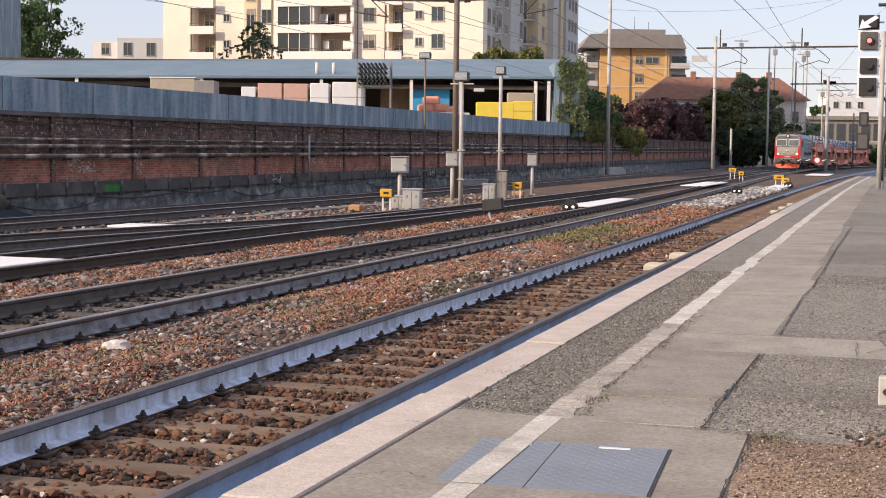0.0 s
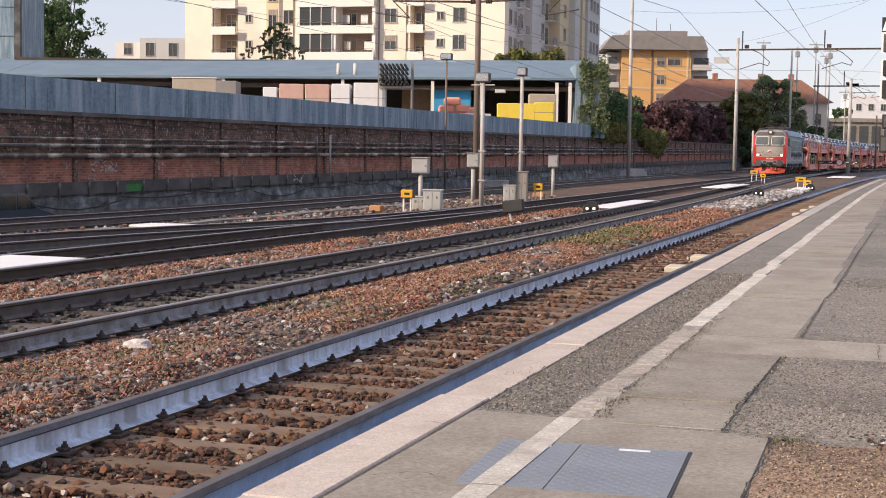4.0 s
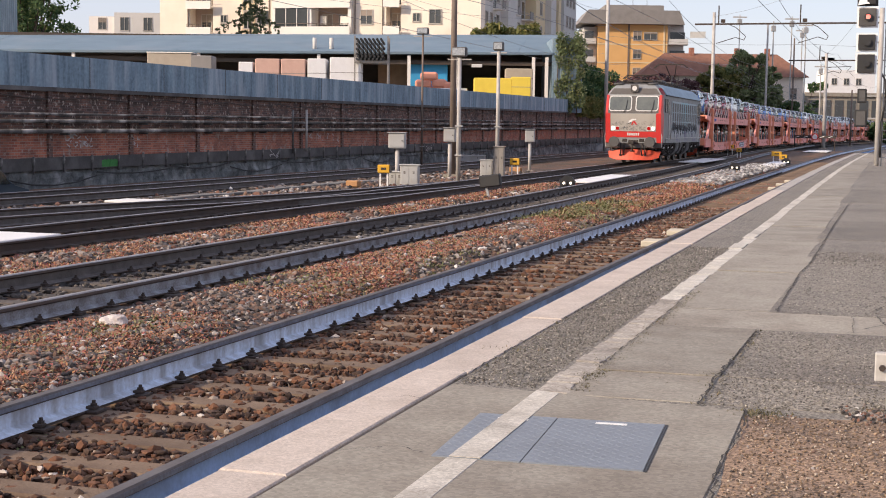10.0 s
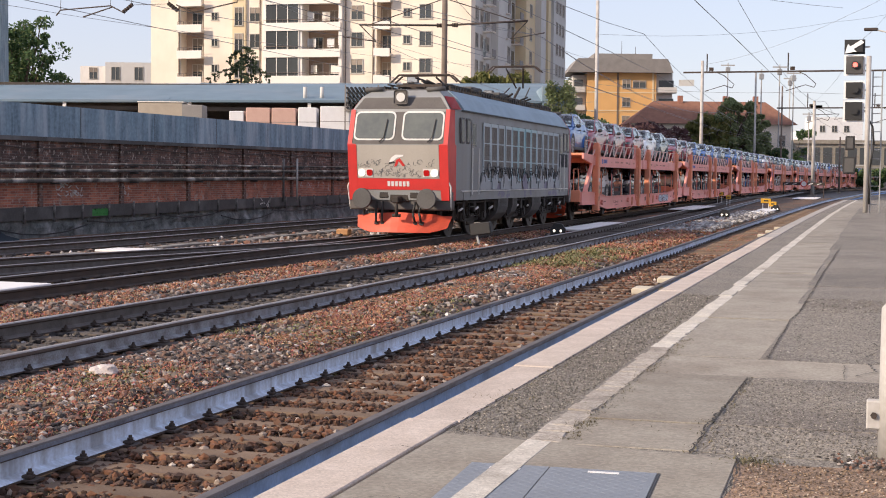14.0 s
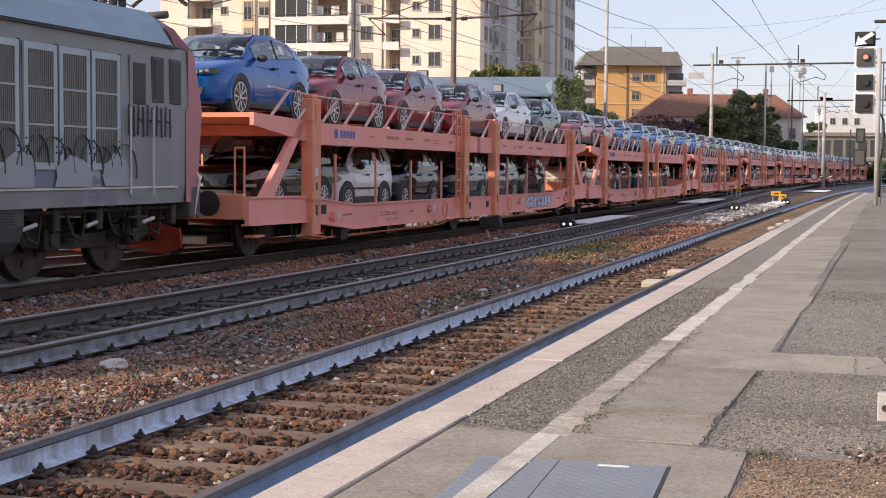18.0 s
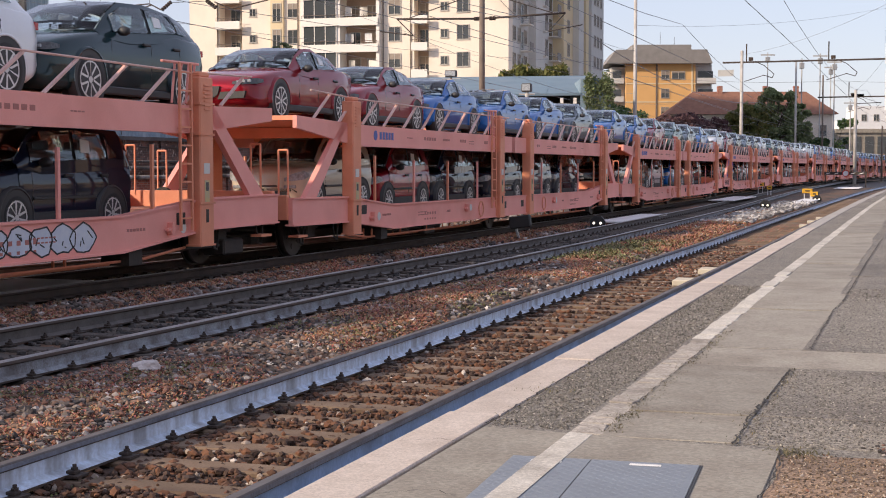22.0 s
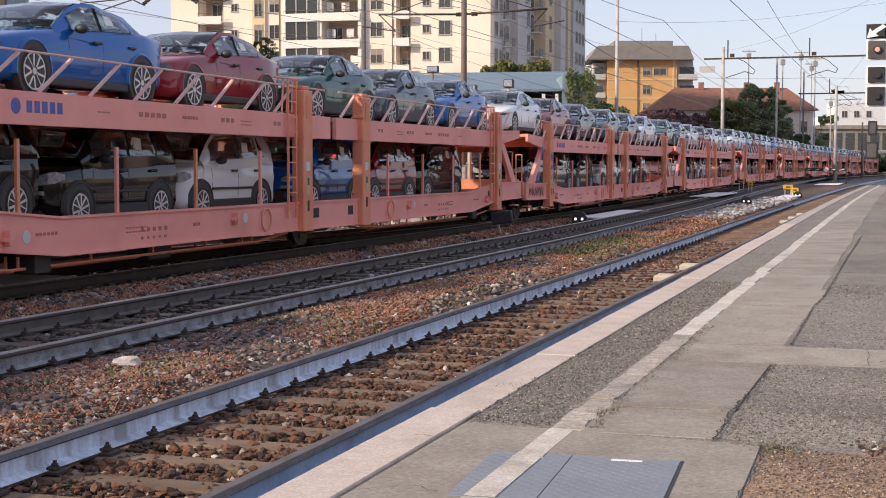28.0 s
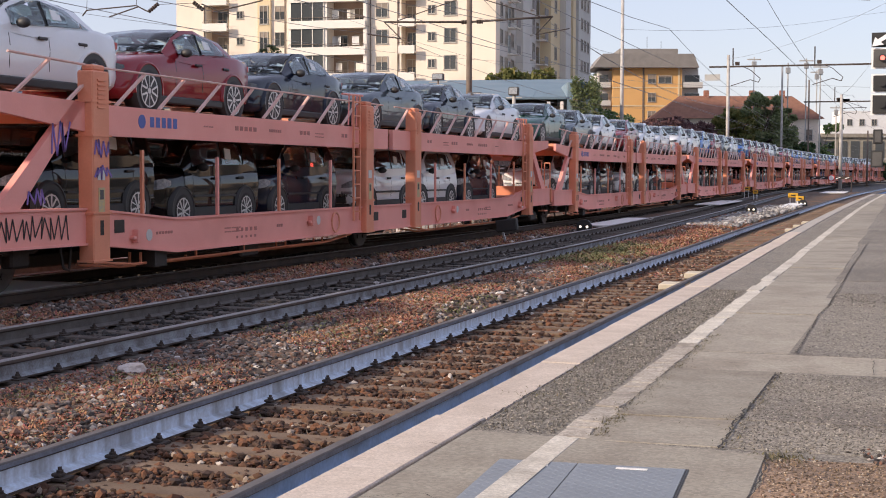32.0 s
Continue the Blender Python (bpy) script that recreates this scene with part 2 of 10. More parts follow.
M_EDGING = surface("rough_edging_concrete", (0.46, 0.415, 0.35), 0.93, tint=(0.33, 0.29, 0.24), scale=7, fine=40, amount=1.0, bump=0.9, stain=(0.22, 0.19, 0.155), stain_amount=0.6, piece=0.10, relief=0.008, speck=(80, 0.25))
M_BALLAST = surface("ballast_bed", (0.055, 0.042, 0.034), 0.97, tint=(0.14, 0.09, 0.058), scale=1.2, fine=26, amount=1.0, bump=1.0, stain=(0.27, 0.115, 0.05), stain_amount=0.55, relief=0.05)
M_GROUND = surface("dark_track_ground", (0.075, 0.072, 0.070), 0.97, tint=(0.13, 0.12, 0.11), scale=0.5, fine=14, amount=1.0, bump=0.8, stain=(0.05, 0.048, 0.045), stain_amount=0.5, relief=0.05)
M_RAILHEAD = surface("dusty_brown_rail_head", (0.085, 0.07, 0.062), 0.75, 0.1, tint=(0.12, 0.085, 0.065), scale=3, fine=50, amount=0.8, bump=0.2)
# blue cast of the sky mixed into the dusty head side
M_HEADSIDE = surface("dusty_rail_head_side", (0.21, 0.245, 0.30), 0.85, 0.0, tint=(0.10, 0.10, 0.11), scale=5, fine=50, amount=0.9, bump=0.2)
M_RAILTOP = surface("rail_head_steel", (0.15, 0.14, 0.14), 0.72, 0.05, tint=(0.085, 0.072, 0.066), scale=3, fine=50, amount=0.8, bump=0.15, shine=0.3)
M_RAILSHINE = surface("run_rail_head_steel", (0.36, 0.345, 0.335), 0.5, 0.4, tint=(0.22, 0.19, 0.17), scale=3, fine=50, amount=0.8, bump=0.1)
M_RAILRUST = surface("rusty_rail", (0.085, 0.058, 0.043), 0.8, 0.15, tint=(0.05, 0.042, 0.038), scale=4, fine=70, amount=0.8, bump=0.3)
# whitewash, with a little blue skylight in its colour
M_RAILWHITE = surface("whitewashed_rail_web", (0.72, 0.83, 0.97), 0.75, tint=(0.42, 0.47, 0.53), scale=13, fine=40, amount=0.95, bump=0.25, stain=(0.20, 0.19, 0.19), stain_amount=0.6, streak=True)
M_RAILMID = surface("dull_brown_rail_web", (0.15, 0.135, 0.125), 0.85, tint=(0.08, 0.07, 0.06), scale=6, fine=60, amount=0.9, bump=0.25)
# the blue is reflected sky on the shaded web, put into the base colour
M_RAILSKY = surface("blue_grey_rail_web", (0.30, 0.46, 0.74), 0.8, tint=(0.19, 0.30, 0.50), scale=5, fine=40, amount=0.8, bump=0.25, stain=(0.12, 0.14, 0.18), stain_amount=0.5)
M_RAILGREY = surface("dusty_grey_rail_web", (0.38, 0.42, 0.46), 0.85, tint=(0.13, 0.11, 0.10), scale=6, fine=60, amount=0.9, bump=0.25, stain=(0.09, 0.07, 0.06), stain_amount=0.6)
M_SLEEPER = surface("weathered_sleeper", (0.215, 0.148, 0.095), 0.95, tint=(0.115, 0.076, 0.048), scale=3, fine=55, amount=0.9, bump=0.7, piece=0.18, stain=(0.10, 0.06, 0.04), stain_amount=0.5)
M_OILYSLEEPER = surface("oily_dark_sleeper", (0.105, 0.085, 0.068), 0.92, tint=(0.055, 0.046, 0.04), scale=3, fine=55, amount=0.9, bump=0.7, piece=0.18)
M_IRON = surface("dark_iron", (0.055, 0.048, 0.043), 0.75, 0.3, tint=(0.09, 0.06, 0.045), scale=5, fine=60, amount=0.8, bump=0.3)
M_GALV = surface("galvanised_steel", (0.42, 0.42, 0.41), 0.55, 0.35, tint=(0.30, 0.29, 0.28), scale=2, fine=40, amount=0.7, bump=0.1)
M_POLE = surface("pale_grey_pole_paint", (0.52, 0.50, 0.47), 0.7, 0.0, tint=(0.36, 0.34, 0.31), scale=2, fine=40, amount=0.8, bump=0.15, stain=(0.26, 0.2, 0.15), stain_amount=0.4)
M_RUSTPOLE = surface("rusty_brown_mast", (0.22, 0.17, 0.135), 0.8, 0.1, tint=(0.13, 0.10, 0.08), scale=2, fine=40, amount=0.8, bump=0.2)
M_WHITE = surface("white_board_paint", (0.80, 0.79, 0.77), 0.7, tint=(0.68, 0.66, 0.63), scale=1.5, fine=40, amount=0.7, bump=0.15)
M_YELLOW = surface("yellow_lacquer", (0.75, 0.42, 0.03), 0.5, tint=(0.55, 0.29, 0.02), scale=4, fine=40, amount=0.5, bump=0.1)
M_BLACK = surface("matt_black", (0.02, 0.02, 0.021), 0.6, tint=(0.035, 0.033, 0.03), scale=4, fine=60, amount=0.7, bump=0.15)
M_BOXGREY = surface("pale_grey_cabinet_paint", (0.46, 0.46, 0.44), 0.6, tint=(0.36, 0.35, 0.33), scale=3, fine=50, amount=0.7, bump=0.1, stain=(0.26, 0.24, 0.21), stain_amount=0.35)


def stones_material(name, stops, fine=30):
    """Each loose stone gets its own colour from a list of stops."""
    m = bpy.data.materials.new(name)
    m.use_nodes = True
    n, ln = m.node_tree.nodes, m.node_tree.links
    b = n["Principled BSDF"]
    geo, ramp = n.new("ShaderNodeNewGeometry"), n.new("ShaderNodeValToRGB")
    ramp.color_ramp.interpolation = "CONSTANT"
    el = ramp.color_ramp.elements
    while len(el) < len(stops):
        el.new(0.5)
    for e, (p, c) in zip(el, stops):
        e.position, e.color = p, (*c, 1)
    ln.new(geo.outputs["Random Per Island"], ramp.inputs[0])
    co, ns = n.new("ShaderNodeTexCoord"), n.new("ShaderNodeTexNoise")
    ns.inputs["Scale"].default_value = fine
    ln.new(co.outputs["Object"], ns.inputs["Vector"])
    hs, mr = n.new("ShaderNodeHueSaturation"), n.new("ShaderNodeMapRange")
    mr.inputs["To Min"].default_value, mr.inputs["To Max"].default_value = 0.55, 1.4
    ln.new(ns.outputs["Fac"], mr.inputs["Value"])
    ln.new(mr.outputs[0], hs.inputs["Value"])
    ln.new(ramp.outputs[0], hs.inputs["Color"])
    ln.new(hs.outputs[0], b.inputs["Base Color"])
    b.inputs["Roughness"].default_value = 0.92
    bp = n.new("ShaderNodeBump")
    bp.inputs["Strength"].default_value, bp.inputs["Distance"].default_value = 0.5, 0.01
    ln.new(ns.outputs["Fac"], bp.inputs["Height"])
    ln.new(bp.outputs[0], b.inputs["Normal"])
    return m


M_STONES = stones_material("mixed_ballast_stones", ((0, (0.05, 0.043, 0.04)), (0.26, (0.12, 0.10, 0.088)), (0.42, (0.20, 0.125, 0.09)), (0.62, (0.23, 0.19, 0.165)), (0.8, (0.19, 0.095, 0.065)), (0.90, (0.34, 0.30, 0.27)), (0.98, (0.58, 0.54, 0.50))))
M_RUSTSTONES = stones_material("rust_brown_ballast_stones", ((0, (0.05, 0.029, 0.019)), (0.25, (0.10, 0.05, 0.028)), (0.5, (0.155, 0.07, 0.036)), (0.75, (0.08, 0.047, 0.032)), (0.95, (0.30, 0.24, 0.19)), (0.985, (0.5, 0.44, 0.38))))
M_OILSTONES = stones_material("oily_dark_ballast_stones", ((0, (0.035, 0.032, 0.03)), (0.35, (0.065, 0.058, 0.052)), (0.65, (0.10, 0.085, 0.072)), (0.9, (0.17, 0.15, 0.13)), (0.98, (0.38, 0.35, 0.32))))
M_GREYSTONES = stones_material("pale_grey_fresh_ballast", ((0, (0.16, 0.15, 0.145)), (0.3, (0.26, 0.25, 0.24)), (0.6, (0.36, 0.345, 0.33)), (0.85, (0.48, 0.46, 0.44))))
M_WEEDS = stones_material("dry_orange_weeds", ((0, (0.38, 0.148, 0.08)), (0.2, (0.45, 0.225, 0.105)), (0.4, (0.31, 0.138, 0.093)), (0.56, (0.49, 0.34, 0.20)), (0.70, (0.37, 0.115, 0.108)), (0.86, (0.255, 0.23, 0.11))), 4)
M_GREENWEEDS = stones_material("green_weeds", ((0, (0.13, 0.14, 0.05)), (0.4, (0.21, 0.20, 0.08)), (0.7, (0.32, 0.27, 0.13)), (0.88, (0.10, 0.11, 0.045))), 4)

# ground to the horizon
solid("ground", quick("ground", [(-900, -150, -0.46), (900, -150, -0.46), (900, 2500, -0.46), (-900, 2500, -0.46)], [(0, 1, 2, 3)]), M_GROUND,
      "dark dirty ground under the railway yard", "ground", kind="structure")


def bed_z(x, y):
    """Height of the ballast: low under the two near tracks, heaped between them."""
    z = base = -0.215 + dip(y)
    for a, b, h in ((track_x(1, y) + 1.05, track_x(0, y) - 1.05, 0.115), (track_x(2, y) + 1.1, track_x(1, y) - 1.05, 0.07)):
        if a < x < b:
            e = min(x - a, b - x)
            z = base + h * min(1.0, e / 0.4)
    return z


def ballast_sheet():
    xs = np.arange(-22.4, -2.0, 0.17)
    ys = [-130.0, -80.0, -40.0, -15.0, -5.0, 0.0, 2.2]
    while ys[-1] < 130:
        ys.append(ys[-1] + max(0.16, 0.014 * ys[-1]))
    vs, fs = [], []
    for y in ys:
        for x in xs:
            nz = noise.noise((x * 2.1, y * 2.1, 0)) * 0.022 + noise.noise((x * 7, y * 7, 3)) * 0.012
            vs.append((x, y, bed_z(x, y) + nz))
    w = len(xs)
    for j in range(len(ys) - 1):
        for i in range(w - 1):
            fs.append((j * w + i, j * w + i + 1, (j + 1) * w + i + 1, (j + 1) * w + i))
    return quick("ballast_bed", vs, fs, M_BALLAST, True)


solid("ballast_bed", ballast_sheet(), None, "brown gravel ballast bed with rust stains under the tracks", "ballast", kind="stuff")

ICO = bmesh.new()
bmesh.ops.create_icosphere(ICO, subdivisions=1, radius=1.0)
ICO_V = np.array([v.co[:] for v in ICO.verts])
ICO_F = np.array([[v.index for v in f.verts] for f in ICO.faces])
ICO.free()


def scatter_stones(name, spots, sizes, material):
    """Loose angular stones, each a jittered lump, as one mesh."""
    n = len(spots)
    v = ICO_V[None] * (1 + nrng.uniform(-0.36, 0.36, (n, len(ICO_V), 1)))
    v = v * (np.array(sizes)[:, None, None] * nrng.uniform(0.6, 1.25, (n, 1, 3)))
    ang = nrng.uniform(0, 6.28, n)
    c, s = np.cos(ang)[:, None], np.sin(ang)[:, None]
    x, y = v[..., 0] * c - v[..., 1] * s, v[..., 0] * s + v[..., 1] * c
    v = np.stack([x, y, v[..., 2] * 0.75], -1) + np.array(spots)[:, None, :]
    f = ICO_F[None] + (np.arange(n) * len(ICO_V))[:, None, None]
    me = bpy.data.meshes.new(name)
    v, f = v.reshape(-1, 3), f.reshape(-1, 3)
    me.vertices.add(len(v))
    me.vertices.foreach_set("co", v.ravel())
    me.loops.add(f.size)
    me.loops.foreach_set("vertex_index", f.ravel().astype(np.int32))
    me.polygons.add(len(f))
    me.polygons.foreach_set("loop_start", np.arange(0, f.size, 3, dtype=np.int32))
    me.update(calc_edges=True)
    me.shade_flat()
    me.materials.append(material)
    return me


def spots_between(lo, hi, y0, y1, density, size, pitch=None):
    """Random places between two lines lo(y) and hi(y), with sizes."""
    out, sz = [], []
    n = int((y1 - y0) * abs(hi(y0) - lo(y0)) * density)
    for _ in range(n):
        y = rng.uniform(y0, y1)
        x = rng.uniform(lo(y), hi(y))
        s = size * rng.uniform(0.45, 1.2)
        if pitch and abs((y - pitch[0] + pitch[1] / 2) % pitch[1] - pitch[1] / 2) < 0.12 and rng.random() < 0.6:
            continue
        out.append((x, y, bed_z(x, y) + s * (0.1 if pitch else 0.25) + (rng.uniform(0.0, 0.035) if pitch else 0)))
        sz.append(s)
    return out, sz


def t_line(i, off):
    return lambda y: track_x(i, y) + off


for nm, lo, hi, spec, mt, lab in (
        ("ballast_stones", t_line(1, 0.85), t_line(0, -0.85), ((4, 13, 360, 0.030), (13, 28, 130, 0.038), (28, 50, 40, 0.05)), M_STONES, "loose grey and brown ballast stones between the tracks"),
        ("track_ballast_stones", t_line(0, -0.66), t_line(0, 0.66), ((3, 14, 620, 0.030), (14, 34, 170, 0.038)), M_RUSTSTONES, "rust-brown ballast stones between the rails"),
        ("edge_ballast_stones", t_line(0, 0.85), t_line(0, 1.72), ((3, 12, 120, 0.038),), M_RUSTSTONES, "brown ballast stones beside the platform wall"),
        ("inner_ballast_stones", t_line(1, -0.68), t_line(1, 0.68), ((8, 20, 90, 0.042), (20, 40, 35, 0.05)), M_OILSTONES, "dark oily ballast stones between the rails"),
        ("yard_ballast_stones", t_line(2, 0.85), t_line(1, -0.85), ((10, 24, 75, 0.046), (24, 50, 28, 0.06)), M_STONES, "mixed ballast stones between two yard tracks"),
        ("train_track_ballast_stones", t_line(2, -0.68), t_line(2, 0.68), ((14, 45, 25, 0.05),), M_OILSTONES, "dark ballast stones under the train"),
        ("far_yard_ballast_stones", t_line(4, 0.9), t_line(2, -0.9), ((17, 34, 26, 0.06), (34, 60, 10, 0.08)), M_STONES, "mixed ballast stones in the far yard")):
    sp, sz = [], []
    for y0, y1, den, size in spec:
        a, b = spots_between(lo, hi, y0, y1, den, size, (3.45, 0.555) if nm == "track_ballast_stones" else (8.2, 0.6) if nm == "inner_ballast_stones" else None)
        sp += a
        sz += b
    solid(nm, scatter_stones(nm, sp, sz, mt), None, lab, "ballast", kind="stuff")

# fresh pale ballast heap farther down
sp, sz = [], []
for _ in range(1500):
    y = rng.uniform(46, 74)
    x = track_x(0, y) - 2.0 + rng.uniform(-0.9, 0.75)
    sp.append((x, y, -0.08 + dip(y) + rng.uniform(0, 0.06)))
    sz.append(0.085 * rng.uniform(0.6, 1.2))
solid("fresh_ballast_heap", scatter_stones("fresh_ballast_heap", sp, sz, M_GREYSTONES), None, "low heap of fresh pale grey ballast between the tracks", "ballast", kind="stuff")


def weeds(name, lo, hi, spec, material, label, tall=0.07, thresh=-0.05, seed=0):
    vs, fs = [], []
    for y0, y1, n, grow in spec:
        for _ in range(n):
            y = rng.uniform(y0, y1)
            x = rng.uniform(lo(y), hi(y))
            if noise.noise((x * 0.9 + seed, y * 0.55, 5.0)) < thresh:
                continue
            z = bed_z(x, y) - 0.01
            for _ in range(9):
                a, h, w = rng.uniform(0, 6.28), tall * rng.uniform(0.25, 1.0) * grow, 0.0065 * rng.uniform(0.6, 1.4) * grow
                px, py = x + rng.uniform(-0.06, 0.06) * grow, y + rng.uniform(-0.06, 0.06) * grow
                dx, dy = math.cos(a), math.sin(a)
                lean = rng.uniform(0.4, 2.2) * h
                k = len(vs)
                if rng.random() < 0.72:
                    q, hh, up = rng.uniform(0.010, 0.021) * grow, z + tall * grow * rng.uniform(0.1, 0.75), rng.uniform(-0.6, 0.9)
                    vs += [(px - dx * q, py - dy * q, hh - q * up), (px - dy * q * 0.6, py + dx * q * 0.6, hh), (px + dx * q, py + dy * q, hh + q * up), (px + dy * q * 0.6, py - dx * q * 0.6, hh)]
                    fs += [(k, k + 1, k + 2, k + 3)]
                    continue
                vs += [(px - dy * w, py + dx * w, z), (px + dy * w, py - dx * w, z), (px + dx * lean * 0.6 + dy * w * 0.8, py + dy * lean * 0.6 - dx * w * 0.8, z + h * 0.65), (px + dx * lean, py + dy * lean, z + h)]
                fs += [(k, k + 1, k + 2), (k, k + 2, k + 3)]
    solid(name, quick(name, vs, fs, material), None, label, "weeds", kind="stuff")


weeds("dry_weeds", t_line(1, 0.95), t_line(0, -0.9), ((4.5, 14, 8500, 0.75), (14, 30, 8500, 1.0), (30, 62, 4600, 1.8)), M_WEEDS, "low dry orange-brown weeds on the ballast", 0.07, -0.12)
weeds("yard_dry_weeds", t_line(2, 0.9), t_line(1, -0.95), ((10, 22, 4200, 1.0), (22, 45, 3600, 1.5)), M_WEEDS, "dry orange weeds between two yard tracks", 0.075, -0.14, 7)
weeds("track_dry_weeds", t_line(0, -0.6), t_line(0, 0.65), ((6, 24, 1500, 0.8), (24, 55, 1500, 1.5)), M_WEEDS, "dry rust-red weeds between the rails", 0.05, 0.0, 3)
weeds("green_weeds", t_line(0, -2.9), t_line(0, -1.3), ((26, 34, 500, 1.7),), M_GREENWEEDS, "patch of low green weeds on the ballast", 0.09, -0.3, 9)
weeds("green_weed_tufts", t_line(0, -3.0), t_line(0, -0.5), ((4.5, 12, 1500, 1.0), (12, 26, 900, 1.2)), M_GREENWEEDS, "sparse grey-green weeds near the rail", 0.06, 0.12, 21)

# one big white stone
bm = B()
bmesh.ops.create_icosphere(bm, subdivisions=3, radius=1.0)
for v in bm.verts:
    k = 1 + 0.28 * noise.noise(v.co * 1.6) + 0.10 * noise.noise(v.co * 5.0)
    v.co = Vector((v.co.x * 0.125 * k, v.co.y * 0.10 * k, max(-0.03, v.co.z * 0.065 * k)))
solid("white_stone", bm, surface("dusty_white_stone", (0.62, 0.56, 0.52), 0.9, tint=(0.45, 0.38, 0.34), scale=12, fine=50, amount=0.9, bump=0.6), "rounded white stone lying on the ballast", "stone", pose(-5.98, 10.2, -0.11, 0, 0, 20))

# ---- tracks ----
RAIL = [(-0.028, 0), (0.028, 0), (0.036, -0.010), (0.036, -0.034), (0.010, -0.050), (0.009, -0.132), (0.075, -0.157), (0.075, -0.172), (-0.075, -0.172), (-0.075, -0.157), (-0.009, -0.132), (-0.010, -0.050), (-0.036, -0.034), (-0.036, -0.010)]


def y_steps(y0, y1):
    ys = [y0]
    while ys[-1] < y1:
        ys.append(min(y1, ys[-1] + max(2.0, 0.08 * abs(ys[-1]))))
    return ys


def rail_mesh(i, off, y0, y1, web_r, web_l):
    bm = B()
    path = [(track_x(i, y) + off, y, dip(y)) for y in y_steps(y0, y1)]
    sweep(bm, RAIL, path)
    n = len(RAIL)
    for k, f in enumerate(bm.faces):
        if k < n * (len(path) - 1):
            j = k % n
            f.material_index = 0 if j in (0, 1, 13) else 1 if j in (2, 12) else 2 if j in (4, 5) else 3 if j in (9, 10) else 4
    bmesh.ops.recalc_face_normals(bm, faces=bm.faces)
    me = mesh_of("rail", bm)
    for m in (M_RAILTOP if i == 0 else M_RAILSHINE, M_HEADSIDE if i == 0 else M_RAILHEAD if i < 2 else M_RAILRUST, web_r, web_l, M_RAILRUST):
        me.materials.append(m)
    return me


def sleeper_mesh(seed):
    bm = boxed(-1.3, 1.3, -0.11, 0.11, -0.14, 0.0, bevel=0.012)
    for v in bm.verts:
        v.co += Vector((0, 0.010 * noise.noise(v.co * 3 + Vector((seed, 0, 0))), 0.006 * noise.noise(v.co * 4)))
    me = mesh_of("sleeper", bm)
    me.materials.append(M_SLEEPER)
    return me


def clip_mesh():
    """Rail fastening: base plate, clip jaw and bolt on either side of the foot."""
    bm = B()
    for s in (-1, 1):
        box(bm, *sorted((s * 0.075, s * 0.15)), -0.06, 0.06, 0.0, 0.014)
        box(bm, *sorted((s * 0.055, s * 0.115)), -0.03, 0.03, 0.014, 0.036, bevel=0.005)
        tube(bm, (s * 0.095, 0, 0.03), (s * 0.095, 0, 0.07), 0.013, seg=6)
        tube(bm, (s * 0.095, 0, 0.038), (s * 0.095, 0, 0.052), 0.022, seg=6)
    me = mesh_of("rail_clip", bm)
    me.materials.append(M_IRON)
    return me


SLEEPERS = [sleeper_mesh(s) for s in (0, 5, 9)]
OILY = [sleeper_mesh(s) for s in (2, 6, 8)]
for me_ in OILY:
    me_.materials[0] = M_OILYSLEEPER
CLIP = clip_mesh()
for i in range(5):
    tr = thing("track_%d" % (i + 1), ("railway track with whitewashed rail webs on brown sleepers", "railway track with dusty grey rails and dark ballast", "yard track under the car-carrying train with dark rails",
               "dark branch track that joins the train's track", "dark yard track below the brick wall")[i], "railway track", kind="structure")
    y0 = (2.5, 7.0, 12.0, 15.0, 20.0)[i]
    back = -130.0
    for s in (-1, 1):
        # platform track: whitewash on the left rail, coloured-in skylight on the right
        web = (M_RAILWHITE if s < 0 else M_RAILSKY, M_RAILMID if s < 0 else M_RAILGREY, M_RAILRUST, M_RAILMID, M_RAILMID)[i]
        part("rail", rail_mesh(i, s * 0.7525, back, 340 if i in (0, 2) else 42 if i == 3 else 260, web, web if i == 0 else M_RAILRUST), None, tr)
    step = 0.555
    n = (150, 140, 0, 0, 0)[i]
    for k in range(n):
        y = 3.45 + step * k if i == 0 else 8.2 + 0.6 * k
        sl = part("sleeper", (SLEEPERS if i == 0 else OILY)[k % 3], None, tr)
        ang = math.atan2(track_x(i, y + 0.5) - track_x(i, y - 0.5), 1.0)
        sl.matrix_basis = pose(track_x(i, y) + rng.uniform(-0.02, 0.02), y, -0.176 + dip(y) + rng.uniform(-0.012, 0.004), 0, 0, -math.degrees(ang) + rng.uniform(-0.6, 0.6))
        for s in (-1, 1):
            if k < 110:
                cl = part("rail_clip", CLIP, None, tr)
                cl.matrix_basis = pose(track_x(i, y) + s * 0.7525, y, -0.172 + dip(y))
    if i < 2:
        bm = B()
        for k in range(60):
            y = (3.45 - 0.555 * (k + 1)) if i == 0 else 8.2 - 0.6 * (k + 1)
            x = track_x(i, y)
            box(bm, x - 1.3, x + 1.3, y - 0.11, y + 0.11, -0.3, -0.172)
        tagged(part("sleepers", bm, M_OILYSLEEPER, tr), kind="stuff")
    if i > 1:
        bm = B()
        for k in range(150 if i != 3 else 104):
            y = y0 + 0.62 * (k - 60)
            x = track_x(i, y)
            box(bm, x - 1.3, x + 1.3, y - 0.125, y + 0.125, -0.3 + dip(y), -0.185 + dip(y))
            if i == 2:
                for s in (-1, 1):
                    box(bm, x + s * 0.7525 - 0.16, x + s * 0.7525 + 0.16, y - 0.07, y + 0.07, -0.185 + dip(y), -0.145 + dip(y))
        tagged(part("sleepers", bm, M_OILYSLEEPER, tr), kind="stuff")

